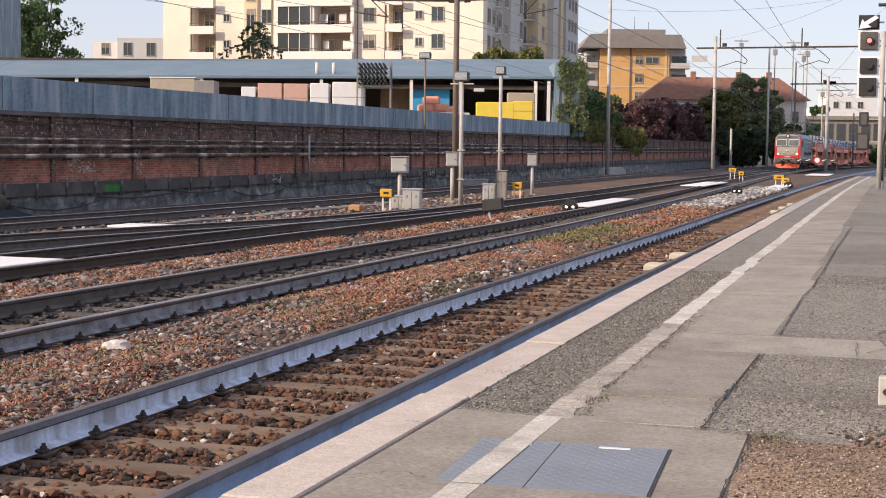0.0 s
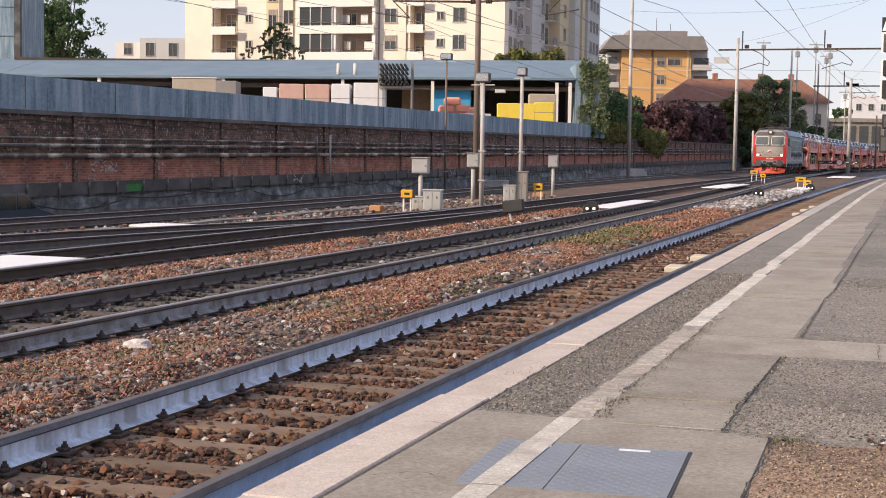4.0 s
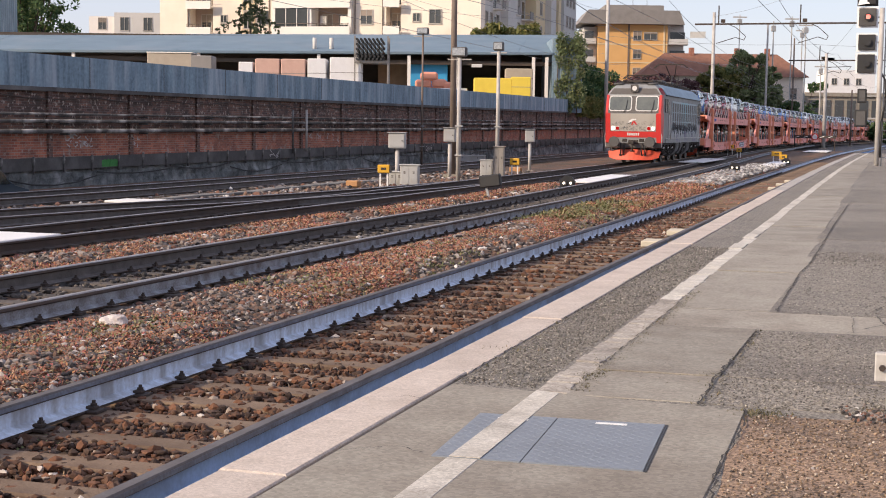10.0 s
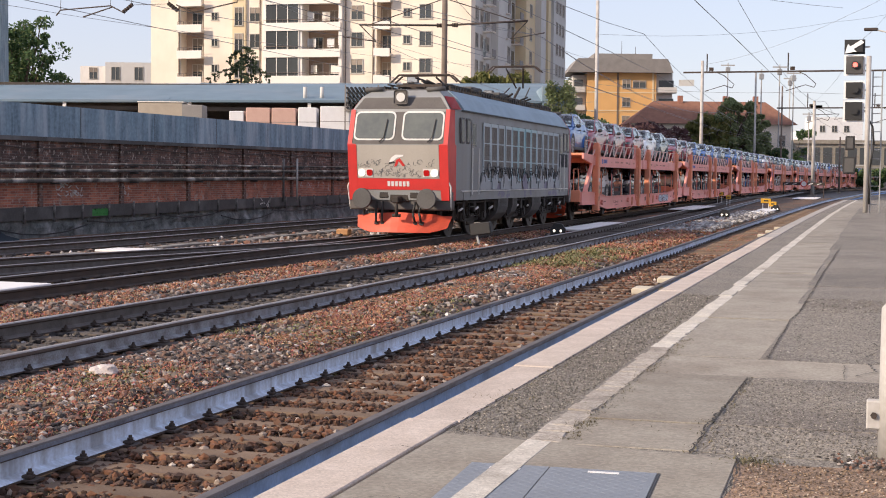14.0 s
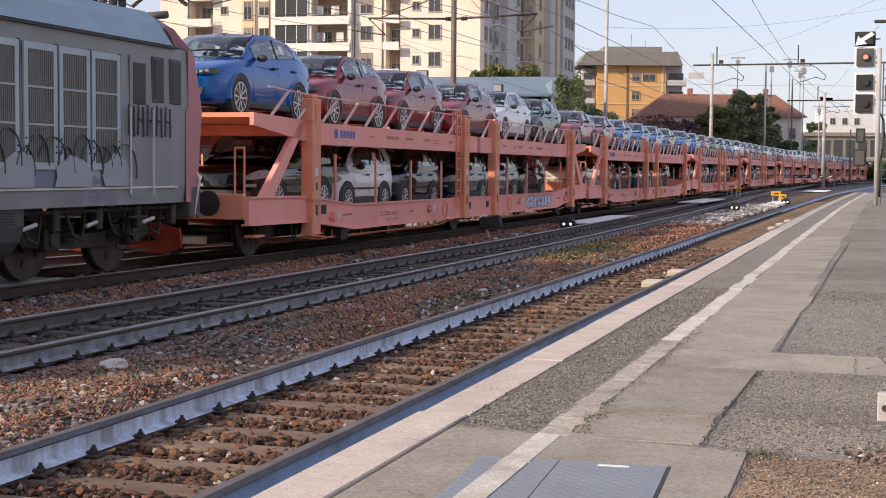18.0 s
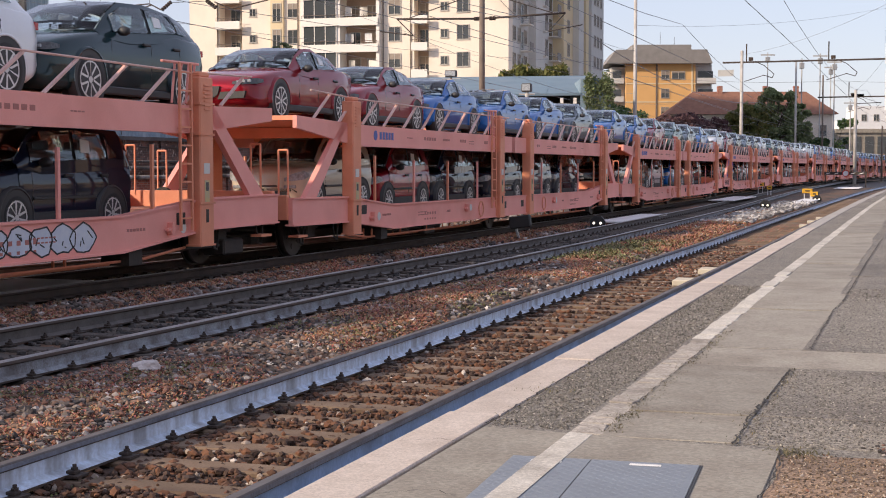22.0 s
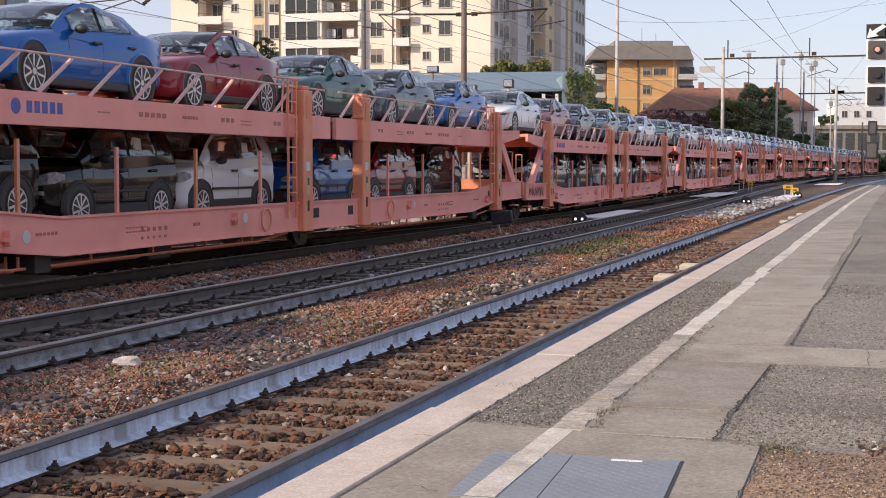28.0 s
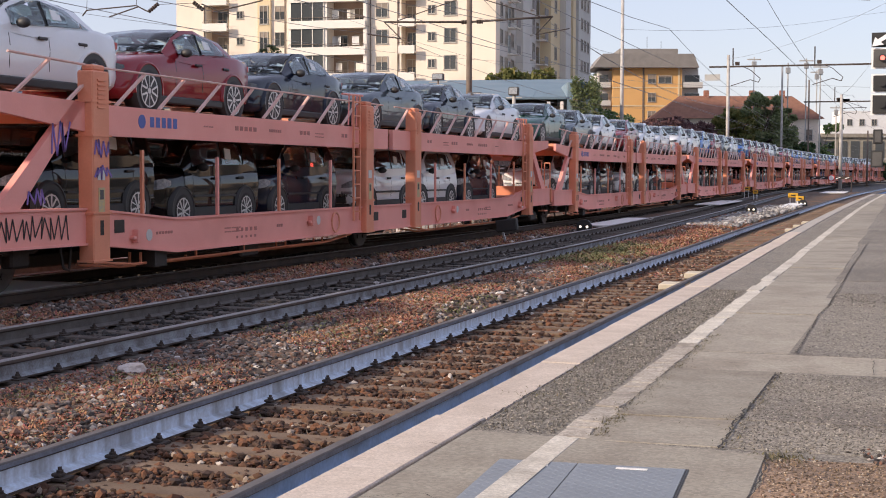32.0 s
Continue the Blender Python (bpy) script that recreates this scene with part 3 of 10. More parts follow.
# ---- platform ----
def platform_grid():
    vs, fs = [], []
    ys = [-130.0, -40.0, -20.0, -8.0, -4.0, 0.0]
    while ys[-1] < 84:
        ys.append(ys[-1] + max(0.5, 0.05 * ys[-1]))
    # the wide unseen strip beyond 6 m throws sunlight up at the train
    cols = (-1.80, -0.6, 0.6, 2.5, 6.0, 14.5)
    for y in ys:
        for c in cols:
            vs.append((c + bend(y), y, PLAT_Z))
    w = len(cols)
    for j in range(len(ys) - 1):
        for i in range(w - 1):
            fs.append((j * w + i, j * w + i + 1, (j + 1) * w + i + 1, (j + 1) * w + i))
    return quick("platform_surface", vs, fs, M_ASPH), ys


pl = thing("platform", "old station platform with worn asphalt, concrete slabs and a pale kerb", "platform", kind="structure")
pme, pys = platform_grid()
part("asphalt_surface", pme, None, pl, "rough worn grey asphalt")
bm = B()
sweep(bm, [(PLAT_X + 0.05, PLAT_Z - 0.10), (14.5, PLAT_Z - 0.02), (14.5, -0.36), (PLAT_X + 0.05, -0.36)], [(bend(y), y, 0.0) for y in pys])
bmesh.ops.recalc_face_normals(bm, faces=bm.faces)
part("platform_wall", bm, M_CONC, pl, "stained concrete platform body")

# ---- platform pieces: kerb stones, painted line, slabs ----
def slab(name, corners, thick, material, parent, label="", bevel=0.0025):
    """A flat piece with the given plan corners, lying on the platform and standing proud of it."""
    bm = B()
    z0, z1 = PLAT_Z - 0.02, PLAT_Z + thick
    prism(bm, list(corners), z0, z1, "z")
    top = [e for e in bm.edges if all(abs(v.co.z - z1) < 1e-5 for v in e.verts)]
    bmesh.ops.bevel(bm, geom=top, offset=bevel, segments=1, affect="EDGES")
    return part(name, bm, material, parent, label)


M_KERBGREY = surface("grey_kerb_stone", (0.40, 0.37, 0.33), 0.9, tint=(0.30, 0.27, 0.24), scale=5, fine=90, amount=0.8, bump=0.4, piece=0.08, relief=0.006)
y = -24.0
k = 0
while y < 84:
    ln_ = (2.05, 1.93, 2.1, 1.98)[k % 4]
    w = 0.006 * math.sin(k * 1.7)
    x0, x1 = PLAT_X + bend(y) + w, PLAT_X + bend(y + ln_) + w
    bm = B()
    prism(bm, [(x0, y + 0.004), (x0 + 0.245, y + 0.004), (x1 + 0.245, y + ln_ - 0.004), (x1, y + ln_ - 0.004)], PLAT_Z - 0.17, PLAT_Z + 0.006 + 0.003 * math.cos(k * 2.3), "z")
    bmesh.ops.bevel(bm, geom=[e for e in bm.edges if all(v.co.z > PLAT_Z - 0.05 for v in e.verts)], offset=0.006, segments=1, affect="EDGES")
    part("kerb_stone", bm, M_KERB if y < 27.8 else M_KERBGREY, pl, "pale pinkish white kerb stone" if y < 27.8 else "bare grey kerb stone")
    y += ln_
    k += 1

# concrete slabs by the plate
slab("concrete_slab", [(-1.795, 3.2), (-0.50, 3.15), (-0.49, 4.85), (-0.50, 5.79), (-0.69, 5.83), (-1.30, 5.90), (-1.795, 5.94)], 0.0055, M_CONC, pl, "smooth worn concrete slab")
slab("concrete_slab", [(-1.795, -24.0), (-0.40, -24.0), (-0.50, 3.14), (-1.795, 3.19)], 0.003, M_CONC, pl)
EDGE = {0: (-0.70, -0.69), 1: (-0.69, -0.66), 2: (0.42, 0.40), 3: (-0.62, -0.60), 4: (-0.59, -0.58)}
joints = [(6.56, 0.0), (8.24, 0.02), (9.1, 0.0), (11.7, 0.04), (13.3, -0.02), (15.2, 0.03), (17.6, 0.0), (20.2, 0.05), (23.0, 0.0), (26.2, 0.03), (29.8, 0.0), (34.0, 0.02), (39.0, 0.0), (45.0, 0.0), (52.0, 0.0), (60.0, 0.0), (70.0, 0.0), (80.0, 0.0)]
prev = 5.88
for i, (yj, dx) in enumerate(joints):
    a, b = bend(prev), bend(yj)
    r0, r1 = EDGE.get(i, (-0.63, -0.60))
    slab("concrete_slab", [(-1.27 + a, prev + 0.012), (-0.98 + a, prev + 0.025 + dx * 0.2), (r0 + a, prev + 0.03), ((r0 + r1) / 2 + 0.015 * math.sin(i * 3.3) + (a + b) / 2, (prev + yj) / 2), (r1 + b, yj + 0.02), (-0.95 + b, yj - 0.005), (-1.27 + b, yj - 0.012)],
         0.004 + 0.003 * math.sin(i * 1.9), M_CONC, pl)
    prev = yj
# patches of rough asphalt panels on the far side of the slabs
prev = 5.9
for i, yj in enumerate((6.6, 8.27, 9.08, 12.6, 15.6, 19.0, 24.0, 30.0, 40.0, 55.0, 80.0)):
    a, b = bend(prev), bend(yj)
    slab("asphalt_panel", [((0.45 if i == 2 else -0.66) + a, prev + 0.01), (0.9 + a, prev + 0.03), (0.9 + b, yj + 0.02), ((0.43 if i == 2 else -0.60) + b, yj - 0.01)], 0.003 + 0.002 * math.sin(i * 2.7), M_ASPH, pl, "rough asphalt panel")
    prev = yj
slab("grit_patch", [(-0.47, 3.0), (1.6, 2.9), (1.6, 5.85), (0.1, 5.80), (-0.51, 5.72), (-0.47, 5.3), (-0.49, 5.0), (-0.46, 4.5)], 0.002, M_GRIT, pl, "brown gritty worn surface")
# painted line: smooth on the slab, then raised worn edging stones
slab("painted_line", [(-1.39, 2.5), (-1.28, 2.5), (-1.295, 5.90), (-1.405, 5.92)], 0.0075, M_LINE, pl, "worn white painted line", 0.002)
slab("painted_line", [(-1.37, -24.0), (-1.26, -24.0), (-1.279, 2.49), (-1.389, 2.49)], 0.0065, M_LINE, pl, "worn white painted line", 0.002)
y, k = 5.93, 0
while y < 82:
    ln_ = rng.uniform(0.14, 0.30) if y < 13 else rng.uniform(0.5, 0.9) if y < 30 else 3.0
    a, b = bend(y), bend(y + ln_)
    j = rng.uniform(-0.012, 0.012)
    r = 0.045 if y < 9.0 else 0.018
    c0 = [rng.uniform(-0.02, 0.02) for _ in range(4)] if y < 13 else (0, 0, 0, 0)
    slab("edging_stone", [(-1.405 + a + j, y + c0[0]), (-1.345 + a + j, y + c0[1] * 0.6), (-1.285 + a + j + rng.uniform(0, r), y + c0[2]), (-1.27 + (a + b) / 2 + j + rng.uniform(0, r), y + ln_ * rng.uniform(0.3, 0.7)), (-1.285 + b + j + rng.uniform(0, r), y + ln_ - 0.008), (-1.35 + b + j, y + ln_ - 0.008 + c0[3] * 0.5), (-1.405 + b + j, y + ln_ - 0.008)], 0.002 + rng.uniform(0, 0.005), M_EDGING if y < 9.5 else M_LINE, pl, "worn pale edging stone", 0.004)
    y += ln_
    k += 1

# steel cover plate
M_PLATE = surface("chequered_steel_plate", (0.255, 0.28, 0.305), 0.6, 0.2, tint=(0.20, 0.22, 0.24), scale=3, fine=60, amount=0.8, bump=0.15)
hp = thing("access_cover", "blue-grey chequered steel access cover set in the platform", "access cover", pose(-1.105, 4.985, PLAT_Z + 0.004, 0, 0, 3.0))
for x0, x1 in ((-0.37, -0.06), (-0.055, 0.36)):
    bm = B()
    box(bm, x0, x1, -0.385, 0.385, -0.015, 0.006)
    lf = part("leaf", bm, M_PLATE, hp, "blue-grey chequered steel leaf")
    vs, fs = [], []
    ny, nx = 26, int((x1 - x0) / 0.03)
    for i in range(nx):
        for j in range(ny):
            cx, cy = x0 + 0.02 + i * 0.03, -0.37 + j * 0.0295
            s = 1 if (i + j) % 2 else -1
            dx, dy = 0.009, 0.009 * s
            px, py = 0.002, -0.002 * s
            kk = len(vs)
            vs += [(cx - dx - px, cy - dy - py, 0.006), (cx - dx + px, cy - dy + py, 0.006), (cx + dx + px, cy + dy + py, 0.006), (cx + dx - px, cy + dy - py, 0.006), (cx - dx, cy - dy, 0.0072), (cx + dx, cy + dy, 0.0072)]
            fs += [(kk, kk + 1, kk + 4), (kk + 1, kk + 2, kk + 5, kk + 4), (kk + 2, kk + 3, kk + 5), (kk + 3, kk, kk + 4, kk + 5)]
    tagged(part("raised_tread", quick("raised_tread", vs, fs, M_PLATE), None, lf), kind="stuff")
for x, yy in ((-0.22, 0.30), (0.16, 0.33)):
    part("lifting_slot", boxed(x - 0.06, x + 0.06, yy - 0.012, yy + 0.012, 0.004, 0.0085), M_WHITE, hp, "pale lifting slot")
part("rim_gap", boxed(0.362, 0.372, -0.39, 0.39, -0.015, 0.004), M_BLACK, hp)
bm = B()
prism(bm, [(-0.272, 0.385), (-0.162, 0.385), (-0.197, -0.385), (-0.307, -0.385)], 0.007, 0.0095, "z")
part("painted_line", bm, M_LINE, hp, "white line painted across the plate")


M_MOSS = stones_material("brown_green_moss", ((0, (0.075, 0.065, 0.032)), (0.35, (0.12, 0.105, 0.048)), (0.65, (0.17, 0.15, 0.065)), (0.9, (0.24, 0.185, 0.10))), 4)


def tufts(name, spots, label):
    vs, fs = [], []
    for x, y, n, sp in spots:
        for _ in range(n):
            a, h, w = rng.uniform(0, 6.28), rng.uniform(0.004, 0.016), 0.0035
            px, py = x + rng.gauss(0, sp), y + rng.gauss(0, sp)
            dx, dy, ln2 = math.cos(a), math.sin(a), rng.uniform(0.01, 0.03)
            k = len(vs)
            vs += [(px - dy * w, py + dx * w, PLAT_Z), (px + dy * w, py - dx * w, PLAT_Z), (px + dx * ln2, py + dy * ln2, PLAT_Z + h)]
            fs += [(k, k + 1, k + 2)]
    solid(name, quick(name, vs, fs, M_MOSS), None, label, "weeds", kind="stuff")


tufts("joint_weeds", [(-0.46, 5.78, 160, 0.05), (-0.40, 5.72, 80, 0.05), (-1.25, 6.4, 90, 0.04), (-1.25, 6.9, 60, 0.05), (-0.72, 6.65, 50, 0.02), (-1.25, 8.2, 60, 0.08), (0.02, 6.0, 120, 0.06), (-1.79, 7.0, 40, 0.1), (-1.0, 6.64, 40, 0.15)] + [(-1.235 + 0.01 * math.sin(q * 1.3), 6.0 + 0.09 * q, 34 if q < 22 else 16, 0.022) for q in range(46)] + [(-1.79, 6.1 + 0.2 * q, 10, 0.03) for q in range(30)] + [(-0.69 + 0.002 * q, 5.9 + 0.12 * q, 9, 0.025) for q in range(20)], "small green weeds growing in the platform joints")
sp, sz = [], []
for _ in range(420):
    x, yy = rng.uniform(-0.45, 1.2), rng.uniform(3.4, 5.8)
    sp.append((x, yy, PLAT_Z + 0.004))
    sz.append(rng.uniform(0.003, 0.008))
for _ in range(260):
    x, yy = 0.05 + rng.gauss(0, 0.08), 5.9 + rng.gauss(0, 0.07)
    sp.append((x, yy, PLAT_Z + 0.006))
    sz.append(rng.uniform(0.004, 0.012))
solid("platform_grit", scatter_stones("platform_grit", sp, sz, M_STONES), None, "loose grit and small pebbles on the platform", "grit", kind="stuff")

# cracks: thin dark gaps
M_GAP = surface("dark_joint", (0.045, 0.04, 0.035), 0.95, scale=8, amount=0.5, bump=0.3)


def crack(pts, w):
    vs, fs = [], []
    ext = []
    for (xa, ya), (xb, yb) in zip(pts, pts[1:]):
        n = max(2, int(math.hypot(xb - xa, yb - ya) / 0.04))
        for i in range(n):
            t = i / n
            ext.append((xa + (xb - xa) * t + rng.uniform(-0.010, 0.010), ya + (yb - ya) * t + rng.uniform(-0.012, 0.012)))
    ext.append(pts[-1])
    for i, (x, yy) in enumerate(ext):
        ww = w * rng.uniform(0.05, 0.5)
        vs += [(x - ww, yy - ww * 0.3, PLAT_Z + 0.0105), (x + ww, yy + ww * 0.3, PLAT_Z + 0.0105)]
        if i:
            k = 2 * i
            fs.append((k - 2, k - 1, k + 1, k))
    part("crack", quick("crack", vs, fs, M_GAP), None, pl, "dark crack in the platform")


for pts, w in (([(-0.50, 5.80), (-0.47, 5.3), (-0.50, 4.85), (-0.46, 4.2)], 0.012), ([(-0.70, 5.84), (-0.70, 6.6), (-0.67, 7.4), (-0.645, 8.22)], 0.014), ([(-1.27, 6.62), (-0.7, 6.68)], 0.006), ([(-1.255, 6.6), (-1.26, 7.2), (-1.255, 9.4)], 0.008),
               ([(-1.795, 5.97), (-1.5, 5.91), (-1.3, 5.95)], 0.010), ([(-0.1, 8.45), (0.05, 8.7), (0.0, 9.1), (0.2, 9.4)], 0.014), ([(-0.61, 9.12), (-0.61, 11.6), (-0.56, 13.0)], 0.016), ([(-0.64, 8.25), (-0.11, 8.30), (0.8, 8.3)], 0.010), ([(-0.12, 8.3), (-0.15, 9.08), (-0.6, 9.1)], 0.006), ([(-0.05, 8.3), (0.8, 8.36)], 0.006), ([(-1.8, 6.0), (-1.79, 9.0), (-1.78, 14.0)], 0.012), ([(-1.62, 11.6), (-1.44, 11.7)], 0.012),
               ([(-0.57, 13.0), (-0.55, 18.0), (-0.5, 24.0)], 0.02), ([(-1.79, 4.55), (-1.62, 4.68), (-1.5, 4.62)], 0.008), ([(-2.03, 8.1), (-1.9, 8.16), (-1.80, 8.1)], 0.008), ([(-2.03, 5.5), (-1.88, 5.58), (-1.80, 5.55)], 0.008), ([(-2.03, 12.3), (-1.80, 12.36)], 0.01),
               ([(-0.66, 6.62), (0.0, 6.66), (0.9, 6.62)], 0.007), ([(-1.25, 8.24), (-0.65, 8.26)], 0.008), ([(-1.25, 9.1), (-0.6, 9.12)], 0.010), ([(-1.24, 11.7), (-0.6, 11.72)], 0.014), ([(-1.23, 13.3), (-0.6, 13.3)], 0.014), ([(-1.22, 15.2), (-0.58, 15.2)], 0.016), ([(-1.22, 17.6), (-0.56, 17.6)], 0.018), ([(0.15, 7.9), (0.5, 7.86), (0.9, 7.9)], 0.012), ([(-0.02, 9.4), (0.10, 9.9), (0.02, 10.3)], 0.014), ([(-0.55, 12.6), (0.3, 12.64), (1.2, 12.6)], 0.014), ([(-0.53, 15.6), (1.2, 15.62)], 0.016), ([(-1.05, 8.55), (-0.86, 8.55)], 0.014), ([(-1.79, 9.6), (-1.6, 9.66), (-1.42, 9.62)], 0.012), ([(-1.70, 7.2), (-1.55, 7.35), (-1.44, 7.3)], 0.008)):
    crack(pts, w)

# lamp post at the platform edge of the picture
lp_ = thing("lamp_post", "pale grey tubular steel lamp post on the platform", "lamp post", pose(0.134, 6.05, PLAT_Z))
bm = B()
tube(bm, (0, 0, 0), (0, 0, 0.62), 0.088, 0.085, seg=20)
tube(bm, (0, 0, 0.62), (0, 0, 0.64), 0.085, 0.07, seg=20, caps=False)
part("base_sleeve", bm, M_POLE, lp_, "pale grey base sleeve")
bm = B()
tube(bm, (0, 0, 0.62), (0, 0, 7.0), 0.07, 0.055, seg=20)
part("shaft", bm, M_POLE, lp_)
bm = B()
box(bm, -0.135, -0.075, -0.03, 0.03, 0.12, 0.24, bevel=0.006)
br_ = part("lug", bm, M_POLE, lp_, "bolted steel lug")
bm = B()
tube(bm, (-0.105, -0.032, 0.18), (-0.105, -0.042, 0.18), 0.014, seg=6)
part("bolt", bm, M_IRON, br_)
bm = B()
tube(bm, (0, 0, 7.0), (-0.9, 0.2, 7.25), 0.03, seg=8)
part("arm", bm, M_POLE, lp_)
bm = B()
box(bm, -1.35, -0.8, 0.1, 0.32, 7.2, 7.32, bevel=0.03)
part("lantern", bm, M_IRON, lp_)

copy_thing(lp_, pose(0.85, 60.0, PLAT_Z))

# coarse grains standing out of the worn asphalt and the gritty patch
M_GRAINS = stones_material("asphalt_grains", ((0, (0.10, 0.092, 0.08)), (0.3, (0.16, 0.147, 0.125)), (0.55, (0.23, 0.21, 0.178)), (0.82, (0.33, 0.30, 0.255)), (0.95, (0.46, 0.42, 0.36))))
M_GRITGRAINS = stones_material("brown_grit_grains", ((0, (0.10, 0.075, 0.055)), (0.3, (0.20, 0.14, 0.09)), (0.6, (0.32, 0.23, 0.15)), (0.85, (0.48, 0.40, 0.31))))
for nm, areas, mt, lab in (
        ("asphalt_grains", ((-1.78, -1.42, 5.98, 9.0, 3400), (-1.78, -1.42, 9.0, 14.0, 2600), (-0.66, 0.75, 5.9, 8.2, 7000), (0.46, 0.9, 8.3, 9.1, 600), (-0.58, 1.0, 9.1, 14.0, 5200)), M_GRAINS, "coarse pale and dark grains of worn asphalt"),
        ("grit_grains", ((-0.45, 0.9, 3.9, 5.75, 5200),), M_GRITGRAINS, "coarse brown grit on the worn surface")):
    sp, sz = [], []
    for x0, x1, y0, y1, n in areas:
        for _ in range(n):
            r = rng.uniform(0.003, 0.0058) * (1.0 if y0 < 9 else 1.35)
            sp.append((rng.uniform(x0, x1), rng.uniform(y0, y1), PLAT_Z + 0.0045))
            sz.append(r)
    solid(nm, scatter_stones(nm, sp, sz, mt), None, lab, "grit", kind="stuff")

# ---- the train ----
# one wagon paint in two tones: salmon as in blue shade, orange as in sun
M_SALMON = surface("faded_salmon_red_paint", (0.90, 0.385, 0.325), 0.62, tint=(0.83, 0.33, 0.27), scale=1.2, fine=40, amount=0.8, bump=0.1, stain=(0.55, 0.21, 0.14), stain_amount=0.4)
M_ORANGE = surface("orange_post_paint", (0.82, 0.33, 0.19), 0.6, tint=(0.70, 0.25, 0.14), scale=1.4, fine=40, amount=0.7, bump=0.1, stain=(0.40, 0.15, 0.08), stain_amount=0.35)
M_PALEPINK = surface("bleached_pink_paint", (0.74, 0.52, 0.46), 0.6, tint=(0.66, 0.36, 0.29), scale=3, fine=40, amount=0.8, bump=0.1)
M_STICKER = surface("yellow_warning_sticker", (0.62, 0.46, 0.16), 0.6, tint=(0.42, 0.38, 0.30), scale=20, fine=60, amount=0.9, bump=0)
M_DECK = surface("grimy_deck_plate", (0.52, 0.27, 0.19), 0.85, tint=(0.34, 0.17, 0.115), scale=1.5, fine=40, amount=0.9, bump=0.2)
M_UNDER = surface("oily_running_gear", (0.022, 0.021, 0.020), 0.7, 0.2, tint=(0.07, 0.055, 0.045), scale=3, fine=40, amount=0.8, bump=0.3)
M_WHEELSTEEL = surface("wheel_steel", (0.10, 0.09, 0.085), 0.5, 0.6, tint=(0.05, 0.042, 0.038), scale=4, fine=40, amount=0.7, bump=0.2)
M_BLUELOGO = surface("blue_lettering", (0.10, 0.14, 0.42), 0.6, scale=6, amount=0.3, bump=0)
M_DARKLET = surface("dark_lettering", (0.46, 0.18, 0.15), 0.7, scale=6, amount=0.3, bump=0)
# dirty grey, set darker than the nose to paint in the side's shade
M_LOCOGREY = surface("dirty_loco_grey", (0.285, 0.30, 0.30), 0.6, 0.1, tint=(0.23, 0.22, 0.205), scale=1.3, fine=30, amount=0.8, bump=0.08, stain=(0.22, 0.20, 0.17), stain_amount=0.4, streak=True)
M_NOSE = surface("dusty_nose_grey", (0.43, 0.40, 0.35), 0.6, tint=(0.36, 0.33, 0.285), scale=2.0, fine=30, amount=0.8, bump=0.08, stain=(0.30, 0.27, 0.23), stain_amount=0.4, streak=True)
M_NOSEDARK = surface("dirty_dark_nose_grey", (0.125, 0.113, 0.105), 0.75, tint=(0.08, 0.073, 0.068), scale=2.0, fine=30, amount=0.8, bump=0.08)
M_FADEDRED = surface("faded_pinkish_red", (0.52, 0.20, 0.20), 0.65, tint=(0.42, 0.22, 0.23), scale=2, fine=40, amount=0.8, bump=0.05)
M_LOCODARK = surface("loco_dark_grey", (0.105, 0.10, 0.095), 0.7, tint=(0.055, 0.052, 0.05), scale=1.5, fine=30, amount=0.8, bump=0.1)
M_LOCOROOF = surface("loco_roof_blue_grey", (0.29, 0.39, 0.46), 0.6, tint=(0.22, 0.29, 0.34), scale=1.2, fine=30, amount=0.8, bump=0.1)
M_LOCORED = surface("loco_red", (0.62, 0.035, 0.03), 0.45, tint=(0.42, 0.03, 0.025), scale=2, fine=40, amount=0.6, bump=0.05)
M_PLOUGH = surface("plough_orange_red", (0.72, 0.09, 0.035), 0.6, tint=(0.42, 0.07, 0.035), scale=3, fine=40, amount=0.7, bump=0.15)
M_LOUVRE = surface("pale_louvre_frame", (0.45, 0.52, 0.55), 0.55, tint=(0.34, 0.39, 0.41), scale=2, fine=40, amount=0.7, bump=0.1)
M_TEALPANEL = surface("teal_sprayed_frame", (0.26, 0.50, 0.55), 0.6, tint=(0.55, 0.57, 0.57), scale=1.2, fine=30, amount=0.8, bump=0.1)
M_GRILLE = surface("louvre_panel_grey", (0.23, 0.215, 0.19), 0.7, tint=(0.13, 0.12, 0.105), scale=2, fine=40, amount=0.7, bump=0.1)
M_GLASS = surface("loco_window_glass", (0.03, 0.036, 0.036), 0.25, tint=(0.05, 0.055, 0.05), scale=1.0, fine=8, amount=0.6, bump=0.0, shine=0.12)
M_SCREEN = surface("dusty_windscreen_glass", (0.15, 0.16, 0.145), 0.16, tint=(0.09, 0.10, 0.10), scale=1.5, fine=8, amount=0.7, bump=0.0)
M_PALE = surface("pale_trim", (0.66, 0.65, 0.62), 0.5, tint=(0.5, 0.48, 0.45), scale=4, amount=0.5, bump=0.05)
M_SPRAY = [surface("graffiti_" + nm, c, 0.7, tint=tuple(x * 0.8 for x in c), scale=5, amount=0.4, bump=0) for nm, c in (("grey", (0.38, 0.40, 0.41)), ("black", (0.11, 0.115, 0.12)), ("violet", (0.24, 0.225, 0.29)), ("teal", (0.165, 0.20, 0.20)))]
M_LAMP = glow("headlight_glow", (1.0, 0.86, 0.62), 2.2)
M_REDLAMP = surface("red_lens", (0.45, 0.01, 0.01), 0.2, scale=6, amount=0.3, bump=0)

